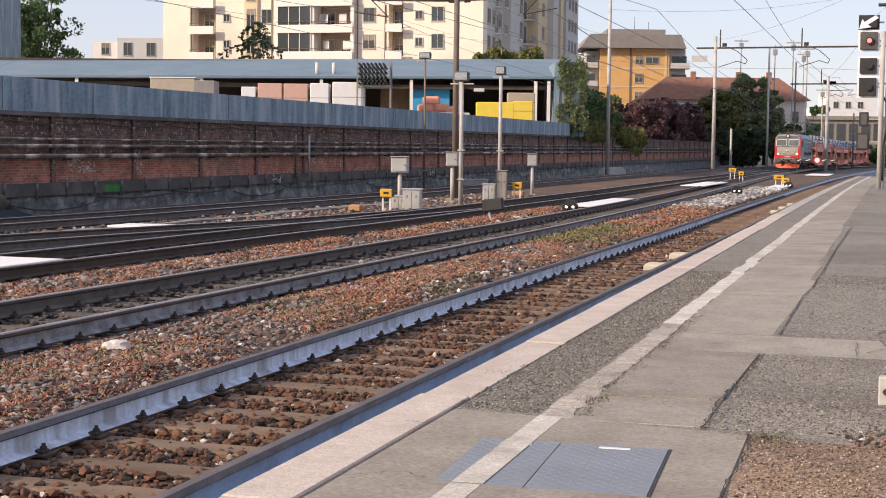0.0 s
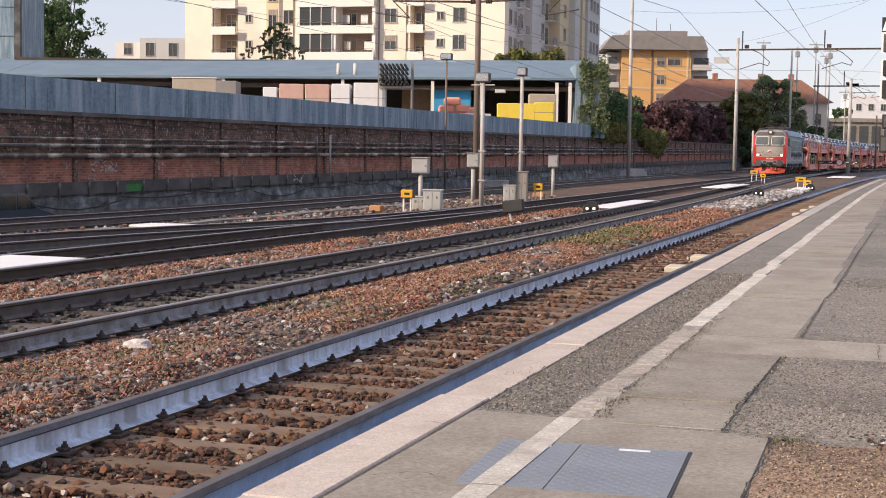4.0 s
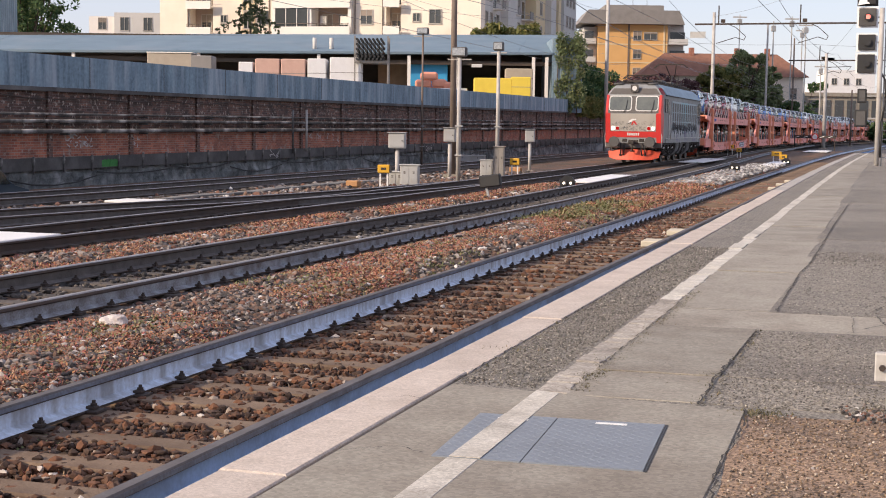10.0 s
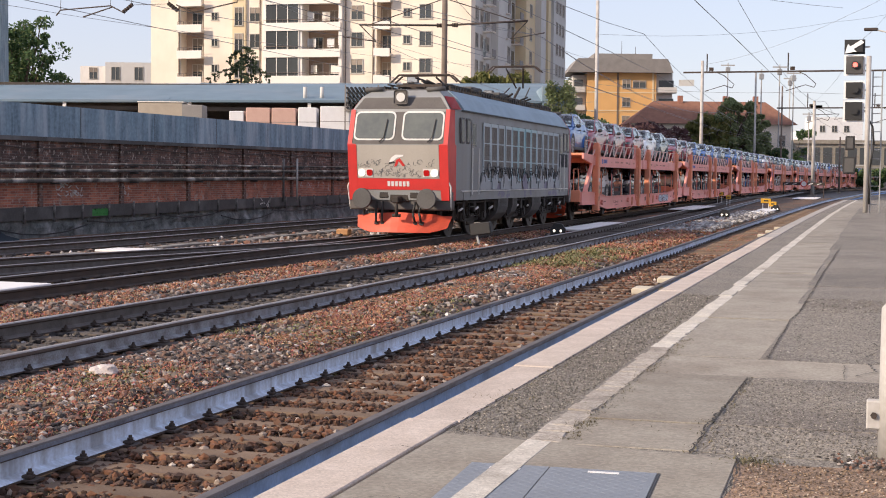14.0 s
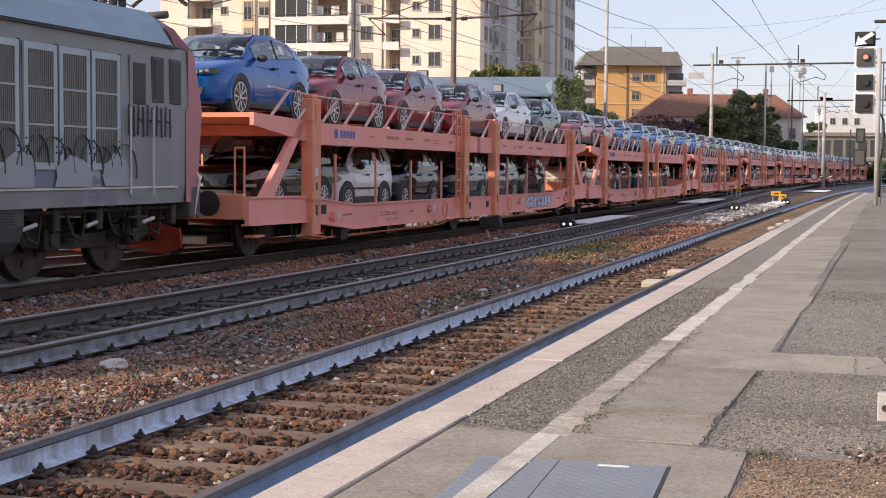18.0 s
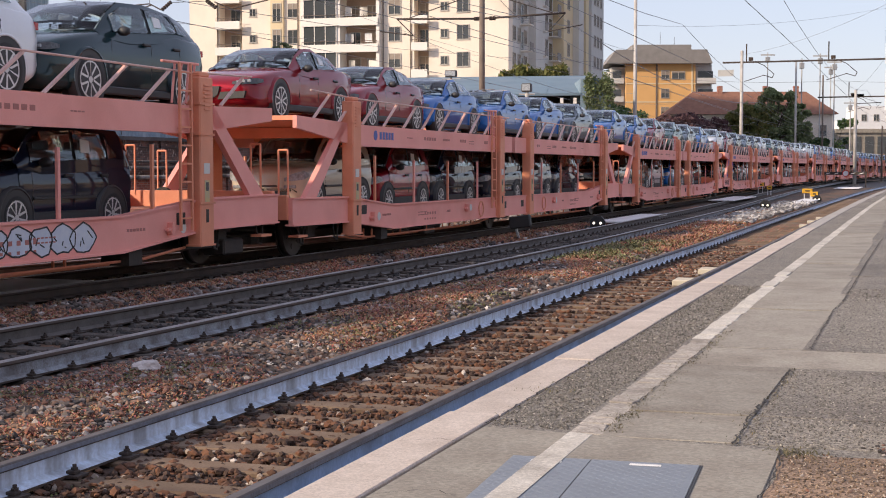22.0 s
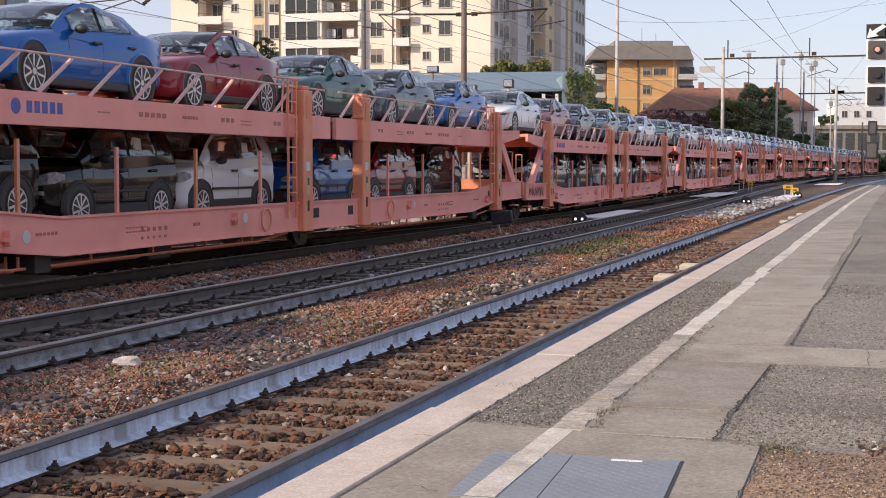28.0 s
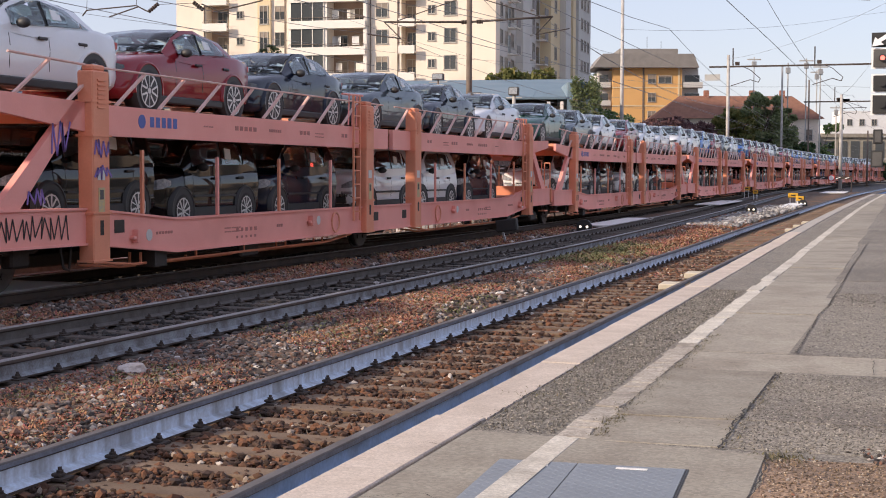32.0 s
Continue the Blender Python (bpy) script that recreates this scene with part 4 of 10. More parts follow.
# place of the loco's front along the line, by time
FRONT = [(0, 159.5), (2, 141.4), (4, 123.2), (6, 104.9), (7, 96.3), (8, 87.8), (9, 78.8), (10, 69.4), (11, 60.1), (12, 51.3), (13, 43.0), (14, 34.8), (15, 27.1), (16, 19.7), (17, 12.56), (18, 5.04), (19, -2.4), (20, -9.55), (21, -16.7), (22, -23.7),
         (23, -30.7), (24, -37.8), (25, -44.6), (26, -51.3), (27, -58.0), (28, -64.6), (29, -71.2), (30, -78.0), (31, -84.5), (32, -91.0)]
RUNNERS = []


def on_line(u, y_front, z=0.0, turn=0.0):
    y = y_front + u
    x = track_x(2, y)
    a = math.atan2(track_x(2, y + 1.0) - track_x(2, y - 1.0), 2.0)
    return pose(x, y, z + dip(y), 0, 0, -math.degrees(a) + turn)


def run(ob, u, z=0.0, turn=0.0):
    """Puts a thing on the train, u metres behind the loco's front."""
    ob.matrix_basis = on_line(u, FRONT[0][1], z, turn)
    RUNNERS.append((ob, u, z, turn))


def wheelset_bm(r=0.46, spokes=False):
    bm = B()
    tube(bm, (-0.9, 0, 0), (0.9, 0, 0), 0.085, seg=8)
    for s in (-1, 1):
        tube(bm, (s * 0.70, 0, 0), (s * 0.82, 0, 0), r, seg=28)
        tube(bm, (s * 0.68, 0, 0), (s * 0.70, 0, 0), r + 0.03, seg=28)
        tube(bm, (s * 0.82, 0, 0), (s * 0.86, 0, 0), r * 0.34, seg=12)
        for k in range(6):
            a = k * math.pi / 3
            tube(bm, (s * 0.82, math.cos(a) * r * 0.62, math.sin(a) * r * 0.62), (s * 0.835, math.cos(a) * r * 0.62, math.sin(a) * r * 0.62), r * 0.12, seg=8)
    return bm


WHEELSETS = []
WS_LOCO, WS_WAGON = mesh_of("wheelset", wheelset_bm(0.56)), mesh_of("wheelset", wheelset_bm(0.46))


def wheelset(parent, y, loco=False):
    w = part("wheelset", WS_LOCO if loco else WS_WAGON, M_WHEELSTEEL, parent, "steel wheelset with worn treads")
    w.location = (0, y, 0.56 if loco else 0.46)
    return w


def loco():
    L = thing("electric_locomotive", "grey and red electric locomotive with graffiti and a red plough", "locomotive")
    LEN = 15.5
    prof = ((1.0, 0.20), (1.28, 0.16), (2.45, 0.0), (3.36, 0.27), (3.70, 0.42), (3.88, 0.66))
    half = {1.0: 1.43, 1.28: 1.46, 2.45: 1.46, 3.36: 1.44, 3.70: 1.22, 3.88: 1.0}
    bm = B()
    rings = []
    for end in (0, 1):
        for inset in ((0.0, 1.15) if end == 0 else (1.15, 0.0)):
            ring = []
            for sgn in (-1, 1):
                pts = prof if sgn < 0 else tuple(reversed(prof))
                for z, fy in pts:
                    y = fy if inset == 0 else 1.15
                    y = y if end == 0 else LEN - y
                    narrow = 0.10 if inset == 0 else 0.0
                    ring.append(bm.verts.new((sgn * (half[z] - narrow), y, z)))
            rings.append(ring)
    n = len(rings[0])
    for a, b in zip(rings, rings[1:]):
        for i in range(n):
            j = (i + 1) % n
            bm.faces.new((a[i], a[j], b[j], b[i]))
    for ring in (rings[0], rings[-1]):
        for i in range(5):
            bm.faces.new((ring[i], ring[i + 1], ring[n - 2 - i], ring[n - 1 - i]))
    bmesh.ops.recalc_face_normals(bm, faces=bm.faces)
    part("body", bm, M_LOCOGREY, L, "dirty grey painted steel body shell")
    part("roof_deck", boxed(-0.95, 0.95, 1.0, LEN - 1.0, 3.88, 3.93, bevel=0.02), M_LOCODARK, L, "dark roof deck")
    for s in (-1, 1):
        bm = B()
        prism(bm, [(s * 1.445, 3.375), (s * 1.475, 3.385), (s * 1.245, 3.72), (s * 1.02, 3.905), (s * 1.0, 3.885), (s * 1.22, 3.70)], 1.16, LEN - 1.16, "y")
        part("roof_slope", bm, M_LOCOROOF, L, "blue-grey sloping roof edge")
        part("gutter", boxed(*sorted((s * 1.44, s * 1.487)), 1.0, LEN - 1.0, 3.34, 3.372), M_BLACK, L, "dark rain gutter")
        part("skirt_ledge", boxed(*sorted((s * 1.44, s * 1.485)), 1.0, LEN - 1.0, 1.225, 1.26, bevel=0.006), M_PALE, L, "pale ledge along the sill")
        part("skirt_band", boxed(*sorted((s * 1.443, s * 1.462)), 1.2, LEN - 1.2, 1.0, 1.22), M_LOCOGREY, L, "grey sill band")
        bm = B()
        for k in range(46):
            y = 1.7 + k * (LEN - 3.4) / 45
            box(bm, *sorted((s * 0.90, s * 0.97)), y - 0.055, y + 0.055, 3.93, 4.02 + 0.035 * (k % 3))
            if k % 2:
                tube(bm, (s * 0.82, y, 3.93), (s * 0.82, y, 4.10), 0.035, seg=6)
        tube(bm, (s * 0.93, 1.6, 4.04), (s * 0.93, LEN - 1.6, 4.04), 0.022, seg=6)
        tube(bm, (s * 0.82, 1.6, 4.10), (s * 0.82, LEN - 1.6, 4.10), 0.022, seg=6)
        tagged(part("roof_bracket", bm, M_UNDER, L, "row of dark cable brackets along the roof edge"), kind="stuff")
    for k in range(40):
        bm = B()
        y, x = rng.uniform(1.6, LEN - 1.8), rng.uniform(-0.8, 0.8)
        bar(bm, (x, y, 3.95 + rng.uniform(0, 0.2)), (x + rng.uniform(-0.5, 0.5), y + rng.uniform(-0.9, 0.9), 4.02 + rng.uniform(0, 0.26)), 0.05, 0.05)
        part("roof_bus_bar", bm, M_UNDER, L)
    for y, w, h in ((3.6, 0.6, 0.22), (5.0, 0.75, 0.3), (6.6, 0.7, 0.22), (8.2, 0.75, 0.32), (9.8, 0.7, 0.26), (11.2, 0.6, 0.22)):
        part("roof_equipment", boxed(-w, w, y - 0.55, y + 0.55, 3.92, 3.92 + h, bevel=0.04), M_LOCODARK, L, "dark roof equipment case")
    for k in range(14):
        bm = B()
        y, x = 2.2 + k * 0.86, (-0.55, 0.55)[k % 2]
        tube(bm, (x, y, 3.92), (x, y, 4.14), 0.05, 0.04, seg=8)
        for j in range(3):
            tube(bm, (x, y, 3.96 + j * 0.06), (x, y, 3.98 + j * 0.06), 0.085, seg=8)
        part("insulator", bm, M_RAILRUST, L, "brown roof insulator")
    # pantographs: the front one folded, the rear one raised
    for yb, up in ((2.7, 0.20), (LEN - 3.0, 1.2)):
        fr = part("pantograph", B(), M_IRON, L, "raised pantograph" if up > 1 else "folded pantograph")
        bm = B()
        for x in (-0.62, 0.62):
            box(bm, x - 0.035, x + 0.035, yb - 0.9, yb + 0.9, 4.05, 4.12)
        for y in (yb - 0.85, yb, yb + 0.85):
            box(bm, -0.62, 0.62, y - 0.035, y + 0.035, 4.05, 4.12)
        part("base_frame", bm, M_IRON, fr)
        knee = (yb + 1.1 if up < 1 else yb + 0.65, 4.12 + up * 0.5)
        top = (yb - 0.3 if up < 1 else yb - 0.1, 4.14 + up)
        bm = B()
        tube(bm, (0, yb - 0.5, 4.1), (0, knee[0], knee[1]), 0.045, seg=8)
        for x in (-0.3, 0.3):
            tube(bm, (x * 0.4, knee[0], knee[1]), (x, top[0], top[1]), 0.028, seg=6)
            tube(bm, (x * 1.6, yb - 0.8, 4.14), (x * 1.2, knee[0], knee[1]), 0.022, seg=6)
        part("arm", bm, M_IRON, fr)
        bm = B()
        for dy in (-0.18, 0.18):
            pts = [(-0.95, -0.2), (-0.72, 0.0), (0.72, 0.0), (0.95, -0.2)]
            for (xa, za), (xb, zb) in zip(pts, pts[1:]):
                tube(bm, (xa, top[0] + dy, top[1] + 0.06 + za), (xb, top[0] + dy, top[1] + 0.06 + zb), 0.026, seg=6)
        part("head", bm, M_IRON, fr)
    for front in (True, False):
        def fy(z, front=front):
            for (z0, y0), (z1, y1) in zip(prof, prof[1:]):
                if z0 <= z <= z1:
                    y = y0 + (y1 - y0) * (z - z0) / (z1 - z0)
                    return y if front else LEN - y
        out = -1 if front else 1

        def shape(pts, th, back=0.5):
            """A plate of the outline pts of (x, z) that lies on the raked nose."""
            bm = B()
            o = Vector((0, out * th, 0))
            lo = [bm.verts.new(Vector((x, fy(z), z)) - o * back) for x, z in pts]
            hi = [bm.verts.new(Vector((x, fy(z), z)) + o) for x, z in pts]
            for i in range(len(pts)):
                j = (i + 1) % len(pts)
                bm.faces.new((lo[i], lo[j], hi[j], hi[i]))
            bm.faces.new(hi)
            bm.faces.new(list(reversed(lo)))
            bmesh.ops.recalc_face_normals(bm, faces=bm.faces)
            return bm

        def plate(x0, x1, z0, z1, th, r=0.0):
            """A plate on the nose with rounded corners of radius r."""
            if not r:
                return shape([(x0, z0), (x1, z0), (x1, z1), (x0, z1)], th)
            pts = []
            for cx, cz, a0 in ((x1 - r, z0 + r, -90), (x1 - r, z1 - r, 0), (x0 + r, z1 - r, 90), (x0 + r, z0 + r, 180)):
                for k in range(5):
                    a = radians(a0 + 22.5 * k)
                    pts.append((cx + r * math.cos(a), cz + r * math.sin(a)))
            return shape(pts, th)

        part("nose_panel", plate(-1.12, 1.12, 1.57, 2.43, 0.012), M_NOSE, L, "beige-grey nose panel with scratched graffiti")
        part("red_band", plate(-1.16, 1.16, 1.27, 1.56, 0.014), M_LOCORED, L, "red band across the nose")
        part("window_surround", shape([(-1.30, 2.46), (1.30, 2.46), (1.26, 3.30), (-1.26, 3.30)], 0.010), M_NOSEDARK, L, "dark grey windscreen surround")
        part("brow", shape([(-1.26, 3.38), (1.26, 3.38), (1.04, 3.68), (-1.04, 3.68)], 0.010), M_NOSEDARK, L, "dark grey brow above the windscreens")
        for x0, x1 in ((-1.18, -0.14), (0.14, 1.18)):
            rim = part("windscreen_frame", plate(x0 - 0.045, x1 + 0.045, 2.555, 3.315, 0.022, 0.14), M_PALE, L, "pale rounded windscreen frame")
            part("windscreen", plate(x0, x1, 2.60, 3.27, 0.03, 0.11), M_SCREEN, rim, "dusty windscreen glass")
            bm = B()
            xm = (x0 + x1) / 2
            tube(bm, (xm + 0.28, fy(2.62) + out * 0.06, 2.62), (xm + 0.34, fy(3.10) + out * 0.055, 3.10), 0.014, seg=5)
            tube(bm, (xm + 0.16, fy(2.5) + out * 0.05, 2.5), (xm + 0.28, fy(2.62) + out * 0.06, 2.62), 0.014, seg=5)
            part("wiper", bm, M_BLACK, rim)
        for s in (-1, 1):
            bm = B()
            c = []
            for z, inner in ((1.0, 1.16), (1.28, 1.14), (1.57, 1.13), (2.44, 1.13), (2.47, 1.25), (3.30, 1.24), (3.36, 1.24)):
                hw = 1.46 if z < 2.5 else 1.45
                y0 = fy(z)
                q = 0.62 if z < 2.45 else 0.52
                c.append([(s * inner, y0 + out * 0.013, z), (s * (hw - 0.092), y0 + out * 0.013, z), (s * (hw - 0.10 * (1.15 - q) / 1.1 + 0.006), q if front else LEN - q, z)])
            for r0, r1 in zip(c, c[1:]):
                for (a, b), (d, e) in zip(zip(r0, r0[1:]), zip(r1, r1[1:])):
                    bm.faces.new([bm.verts.new(p) for p in (a, b, e, d)])
            bmesh.ops.remove_doubles(bm, verts=bm.verts, dist=0.001)
            bmesh.ops.solidify(bm, geom=bm.faces[:], thickness=0.006)
            bmesh.ops.recalc_face_normals(bm, faces=bm.faces)
            part("red_corner", bm, M_LOCORED if front else M_FADEDRED, L, "red corner stripe" if front else "faded pink corner stripe")
            bm = B()
            ya, yb_, yc = (0.33, 0.46, 0.98) if front else (LEN - 0.33, LEN - 0.46, LEN - 0.98)
            q = [(s * 1.36, ya, 3.375), (s * 1.435, yc, 3.385), (s * 1.235, yc, 3.715), (s * 1.125, yb_, 3.715)]
            bm.faces.new([bm.verts.new(p) for p in q])
            bmesh.ops.solidify(bm, geom=bm.faces[:], thickness=-0.012)
            bmesh.ops.recalc_face_normals(bm, faces=bm.faces)
            part("roof_corner", bm, M_LOCORED if front else M_FADEDRED, L, "red roof corner")
            lamp = part("lamp_cluster", plate(min(s * 0.68, s * 1.10), max(s * 0.68, s * 1.10), 1.60, 1.82, 0.026, 0.03), M_PALE, L, "pale lamp cluster")
            bm = B()
            tube(bm, (s * 0.995, fy(1.71), 1.71), (s * 0.995, fy(1.71) + out * 0.05, 1.71), 0.085, seg=16)
            part("headlight", bm, M_LAMP if front else M_PALE, lamp, "lit warm white headlight" if front else "unlit headlight")
            part("tail_light", plate(min(s * 0.70, s * 0.86), max(s * 0.70, s * 0.86), 1.63, 1.79, 0.04, 0.05), M_REDLAMP, lamp, "red tail light lens")
            buf = part("buffer", B(), M_UNDER, L, "dark sprung buffer")
            bm = B()
            y0 = 0.34 if front else LEN - 0.34
            tube(bm, (s * 0.88, y0, 1.04), (s * 0.88, y0 + out * 0.42, 1.04), 0.13, seg=14)
            part("sleeve", bm, M_UNDER, buf)
            bm = B()
            tube(bm, (s * 0.88, y0 + out * 0.42, 1.04), (s * 0.88, y0 + out * 0.58, 1.04), 0.10, seg=14)
            tube(bm, (s * 0.88, y0 + out * 0.56, 1.04), (s * 0.88, y0 + out * 0.61, 1.04), 0.27, 0.25, seg=20)
            part("plate", bm, M_LOCODARK, buf, "worn round buffer head")
            for hx in (0.45, 0.62):
                bm = B()
                y1 = y0 + out * 0.14
                tube(bm, (s * hx, y1, 0.95), (s * (hx - 0.03), y1 + out * 0.14, 0.68), 0.03, seg=7)
                tube(bm, (s * (hx - 0.03), y1 + out * 0.14, 0.68), (s * hx, y1 + out * 0.05, 0.42), 0.03, seg=7)
                box(bm, *sorted((s * (hx - 0.05), s * (hx + 0.05))), y1 - 0.04, y1 + 0.04, 0.36, 0.44)
                part("brake_hose", bm, M_BLACK, L)
            bm = B()
            tube(bm, (s * 1.38, y0 + out * 0.05, 0.75), (s * 1.42, y0 + out * 0.18, 1.35), 0.02, seg=6)
            tube(bm, (s * 1.42, y0 + out * 0.18, 1.35), (s * 1.28, y0 + out * 0.20, 1.62), 0.02, seg=6)
            tube(bm, (s * 1.28, y0 + out * 0.20, 1.62), (s * 1.20, y0 + out * 0.16, 1.40), 0.02, seg=6)
            part("grab_rail", bm, M_PALE, L)
        y0 = 0.34 if front else LEN - 0.34
        bm = B()
        box(bm, -1.40, 1.40, min(y0 - 0.1, y0 + 0.25), max(y0 - 0.1, y0 + 0.25), 0.74, 1.25, bevel=0.03)
        bb = part("buffer_beam", bm, M_NOSEDARK, L, "dirty dark grey buffer beam")
        for x in (-0.42, 0.42):
            part("socket", boxed(x - 0.13, x + 0.13, min(y0, y0 + out * 0.17), max(y0, y0 + out * 0.17), 1.05, 1.22, bevel=0.02), M_UNDER, bb, "black cable socket")
        bm = B()
        box(bm, -0.26, 0.26, min(y0, y0 + out * 0.16), max(y0, y0 + out * 0.16), 0.96, 1.20, bevel=0.02)
        box(bm, -0.09, 0.09, min(y0, y0 + out * 0.46), max(y0, y0 + out * 0.46), 0.92, 1.10, bevel=0.03)
        tube(bm, (0, y0 + out * 0.38, 1.0), (0.02, y0 + out * 0.40, 0.60), 0.05, seg=8)
        tube(bm, (-0.10, y0 + out * 0.38, 0.60), (0.12, y0 + out * 0.40, 0.60), 0.04, seg=8)
        part("coupling_hook", bm, M_UNDER, L, "coupling hook with hanging screw link")
        # plough: a broad shield, swept back towards its ends
        vs, fs = [], []
        nx, nz = 13, 5
        for i in range(nx):
            u = -1 + 2 * i / (nx - 1)
            for j in range(nz):
                v = j / (nz - 1)
                z = 0.16 + 0.12 * max(0.0, abs(u) - 0.72) / 0.28 * (1 - v) + (0.52 - 0.06 * abs(u)) * v * (1 if abs(u) < 0.8 else 0.92)
                vs.append((u * (1.24 + 0.08 * v), y0 + out * (0.32 - 0.22 * v - 0.42 * u * u) + 0.012 * noise.noise((u * 4, v * 3, 2.0)), z))
        for i in range(nx - 1):
            for j in range(nz - 1):
                fs.append((i * nz + j, (i + 1) * nz + j, (i + 1) * nz + j + 1, i * nz + j + 1))
        bm = B()
        bm.from_mesh(quick("snow_plough", vs, fs))
        bmesh.ops.solidify(bm, geom=bm.faces[:], thickness=0.03)
        bmesh.ops.recalc_face_normals(bm, faces=bm.faces)
        part("snow_plough", bm, M_PLOUGH, L, "dented orange-red snow plough")
        bm = B()
        yt = fy(3.6)
        box(bm, -0.19, 0.19, min(yt + 0.1, yt + out * 0.12), max(yt - 0.1, yt + out * 0.12), 3.50, 3.86, bevel=0.04)
        tl = part("top_lamp", bm, M_NOSEDARK, L)
        bm = B()
        tube(bm, (0, yt + out * 0.10, 3.68), (0, yt + out * 0.14, 3.68), 0.12, seg=16)
        part("lens", bm, M_PALE, tl, "clear top lamp lens")
        for x in (-0.85, 0.85):
            bm = B()
            tube(bm, (x - 0.25, fy(3.7) + 0.2 * -out, 3.90), (x + 0.25, fy(3.7) + 0.2 * -out, 3.92), 0.06, seg=8)
            part("horn", bm, M_LOCODARK, L, "grey roof horn")
        for k in range(6):
            part("number_bar", plate(-0.30 + k * 0.105, -0.225 + k * 0.105, 1.36, 1.49, 0.02), M_PALE, L)
        part("emblem", shape([(-0.24, 1.98), (-0.10, 2.02), (-0.02, 2.10), (0.16, 2.14), (0.16, 2.18), (-0.06, 2.18), (-0.18, 2.10)], 0.02), M_WHITE, L, "white and red emblem of plain strokes")
        part("emblem_stripe", shape([(-0.10, 1.86), (-0.02, 1.90), (0.02, 2.02), (0.14, 1.88), (0.20, 1.90), (0.06, 2.09), (-0.04, 2.04)], 0.022), M_LOCORED, L)
        part("emblem_shadow", shape([(-0.26, 1.93), (-0.08, 1.97), (-0.06, 1.99), (-0.22, 1.99)], 0.021), M_BLACK, L)
        bm = B()
        for k in range(110):
            x, z = rng.uniform(-1.05, 1.05), rng.uniform(1.62, 2.02)
            a, r = rng.uniform(0, 6.28), rng.uniform(0.03, 0.07)
            if abs(x) > 0.62 and z < 1.86:
                continue
            for j in range(4):
                a0, a1 = a + 0.7 * j, a + 0.7 * (j + 1)
                za, zb = max(1.6, z + r * math.sin(a0)), max(1.6, z + r * math.sin(a1))
                bar(bm, (x + r * math.cos(a0), fy(za) + out * 0.014, za), (x + r * math.cos(a1), fy(zb) + out * 0.014, zb), 0.008, 0.008)
        tagged(part("scratched_graffiti", bm, M_SPRAY[1], L, "thin dark grey scrawled graffiti"), kind="stuff")
    # sides
    pane_grille = B()
    for j in range(13):
        box(pane_grille, -0.002, 0.010, 0.055 + j * 0.0435, 0.083 + j * 0.0435, 0.0, 0.44)
    GRILLE = mesh_of("grille", pane_grille)
    GRILLE.materials.append(M_GRILLE)
    for s in (-1, 1):
        X = s * 1.462
        for k in range(12 if s > 0 else 0):
            yk = 3.05 + k * 0.80 + 0.06 * (k // 3)
            teal = 4 <= k < 8
            lv = part("louvre_panel", B(), M_TEALPANEL if teal else M_LOUVRE, L, "louvre panel with teal sprayed frame" if teal else "pale grey framed louvre panel")
            bm = B()
            xo, xi = sorted((X, X + s * 0.03))
            for y0, y1, z0, z1 in ((yk, yk + 0.085, 1.50, 3.12), (yk + 0.665, yk + 0.75, 1.50, 3.12), (yk + 0.085, yk + 0.665, 3.03, 3.12), (yk + 0.085, yk + 0.665, 1.50, 1.59), (yk + 0.085, yk + 0.665, 2.065, 2.09), (yk + 0.085, yk + 0.665, 2.545, 2.57)):
                box(bm, xo, xi, y0, y1, z0, z1)
            part("frame", bm, M_TEALPANEL if teal else M_LOUVRE, lv)
            part("backing", boxed(*sorted((X, X + s * 0.008)), yk + 0.085, yk + 0.665, 1.59, 3.03), M_GRILLE, lv)
            part("gap", boxed(*sorted((X, X + s * 0.012)), yk + 0.755, yk + 0.795, 1.50, 3.14), M_BLACK, lv)
            if s > 0:
                for z0 in (1.60, 2.10, 2.58):
                    g = part("grille", GRILLE, None, lv, "fine upright ventilation ribs")
                    g.location = (X + 0.010, yk + 0.075, z0)
                bm = B()
                for z0 in (1.72, 1.80, 1.90):
                    for y0 in (yk + 0.03, yk + 0.71):
                        tube(bm, (X + 0.028, y0, z0), (X + 0.042, y0, z0), 0.014, seg=6)
                part("hinge", bm, M_IRON, lv)
        for y0, y1 in ((0.86, 1.22), (1.40, 1.76), (LEN - 1.76, LEN - 1.40), (LEN - 1.22, LEN - 0.86)):
            xw = X - s * 0.10 * max(0.0, (1.15 - min(y1, LEN - y0)) / 1.0)
            wf = part("side_window", boxed(min(xw - s * 0.03, xw + s * 0.012), max(xw - s * 0.03, xw + s * 0.012), y0, y1, 2.50, 3.18, bevel=0.015), M_LOCODARK, L, "cab side window")
            part("pane", boxed(min(xw + s * 0.010, xw + s * 0.018), max(xw + s * 0.010, xw + s * 0.018), y0 + 0.045, y1 - 0.045, 2.55, 3.13), M_GLASS, wf)
        for y0 in (1.9, LEN - 2.42):
            dr = part("cab_door", boxed(min(X, X + s * 0.012), max(X, X + s * 0.012), y0, y0 + 0.52, 1.10, 3.15), M_LOCOGREY, L)
            part("door_window", boxed(min(X + s * 0.01, X + s * 0.018), max(X + s * 0.01, X + s * 0.018), y0 + 0.08, y0 + 0.44, 2.45, 3.05), M_GLASS, dr, "dark door window")
            for dy in (-0.07, 0.59):
                bm = B()
                tube(bm, (X + s * 0.06, y0 + dy, 1.15), (X + s * 0.06, y0 + dy, 2.4), 0.018, seg=6)
                part("handrail", bm, M_PALE, dr)
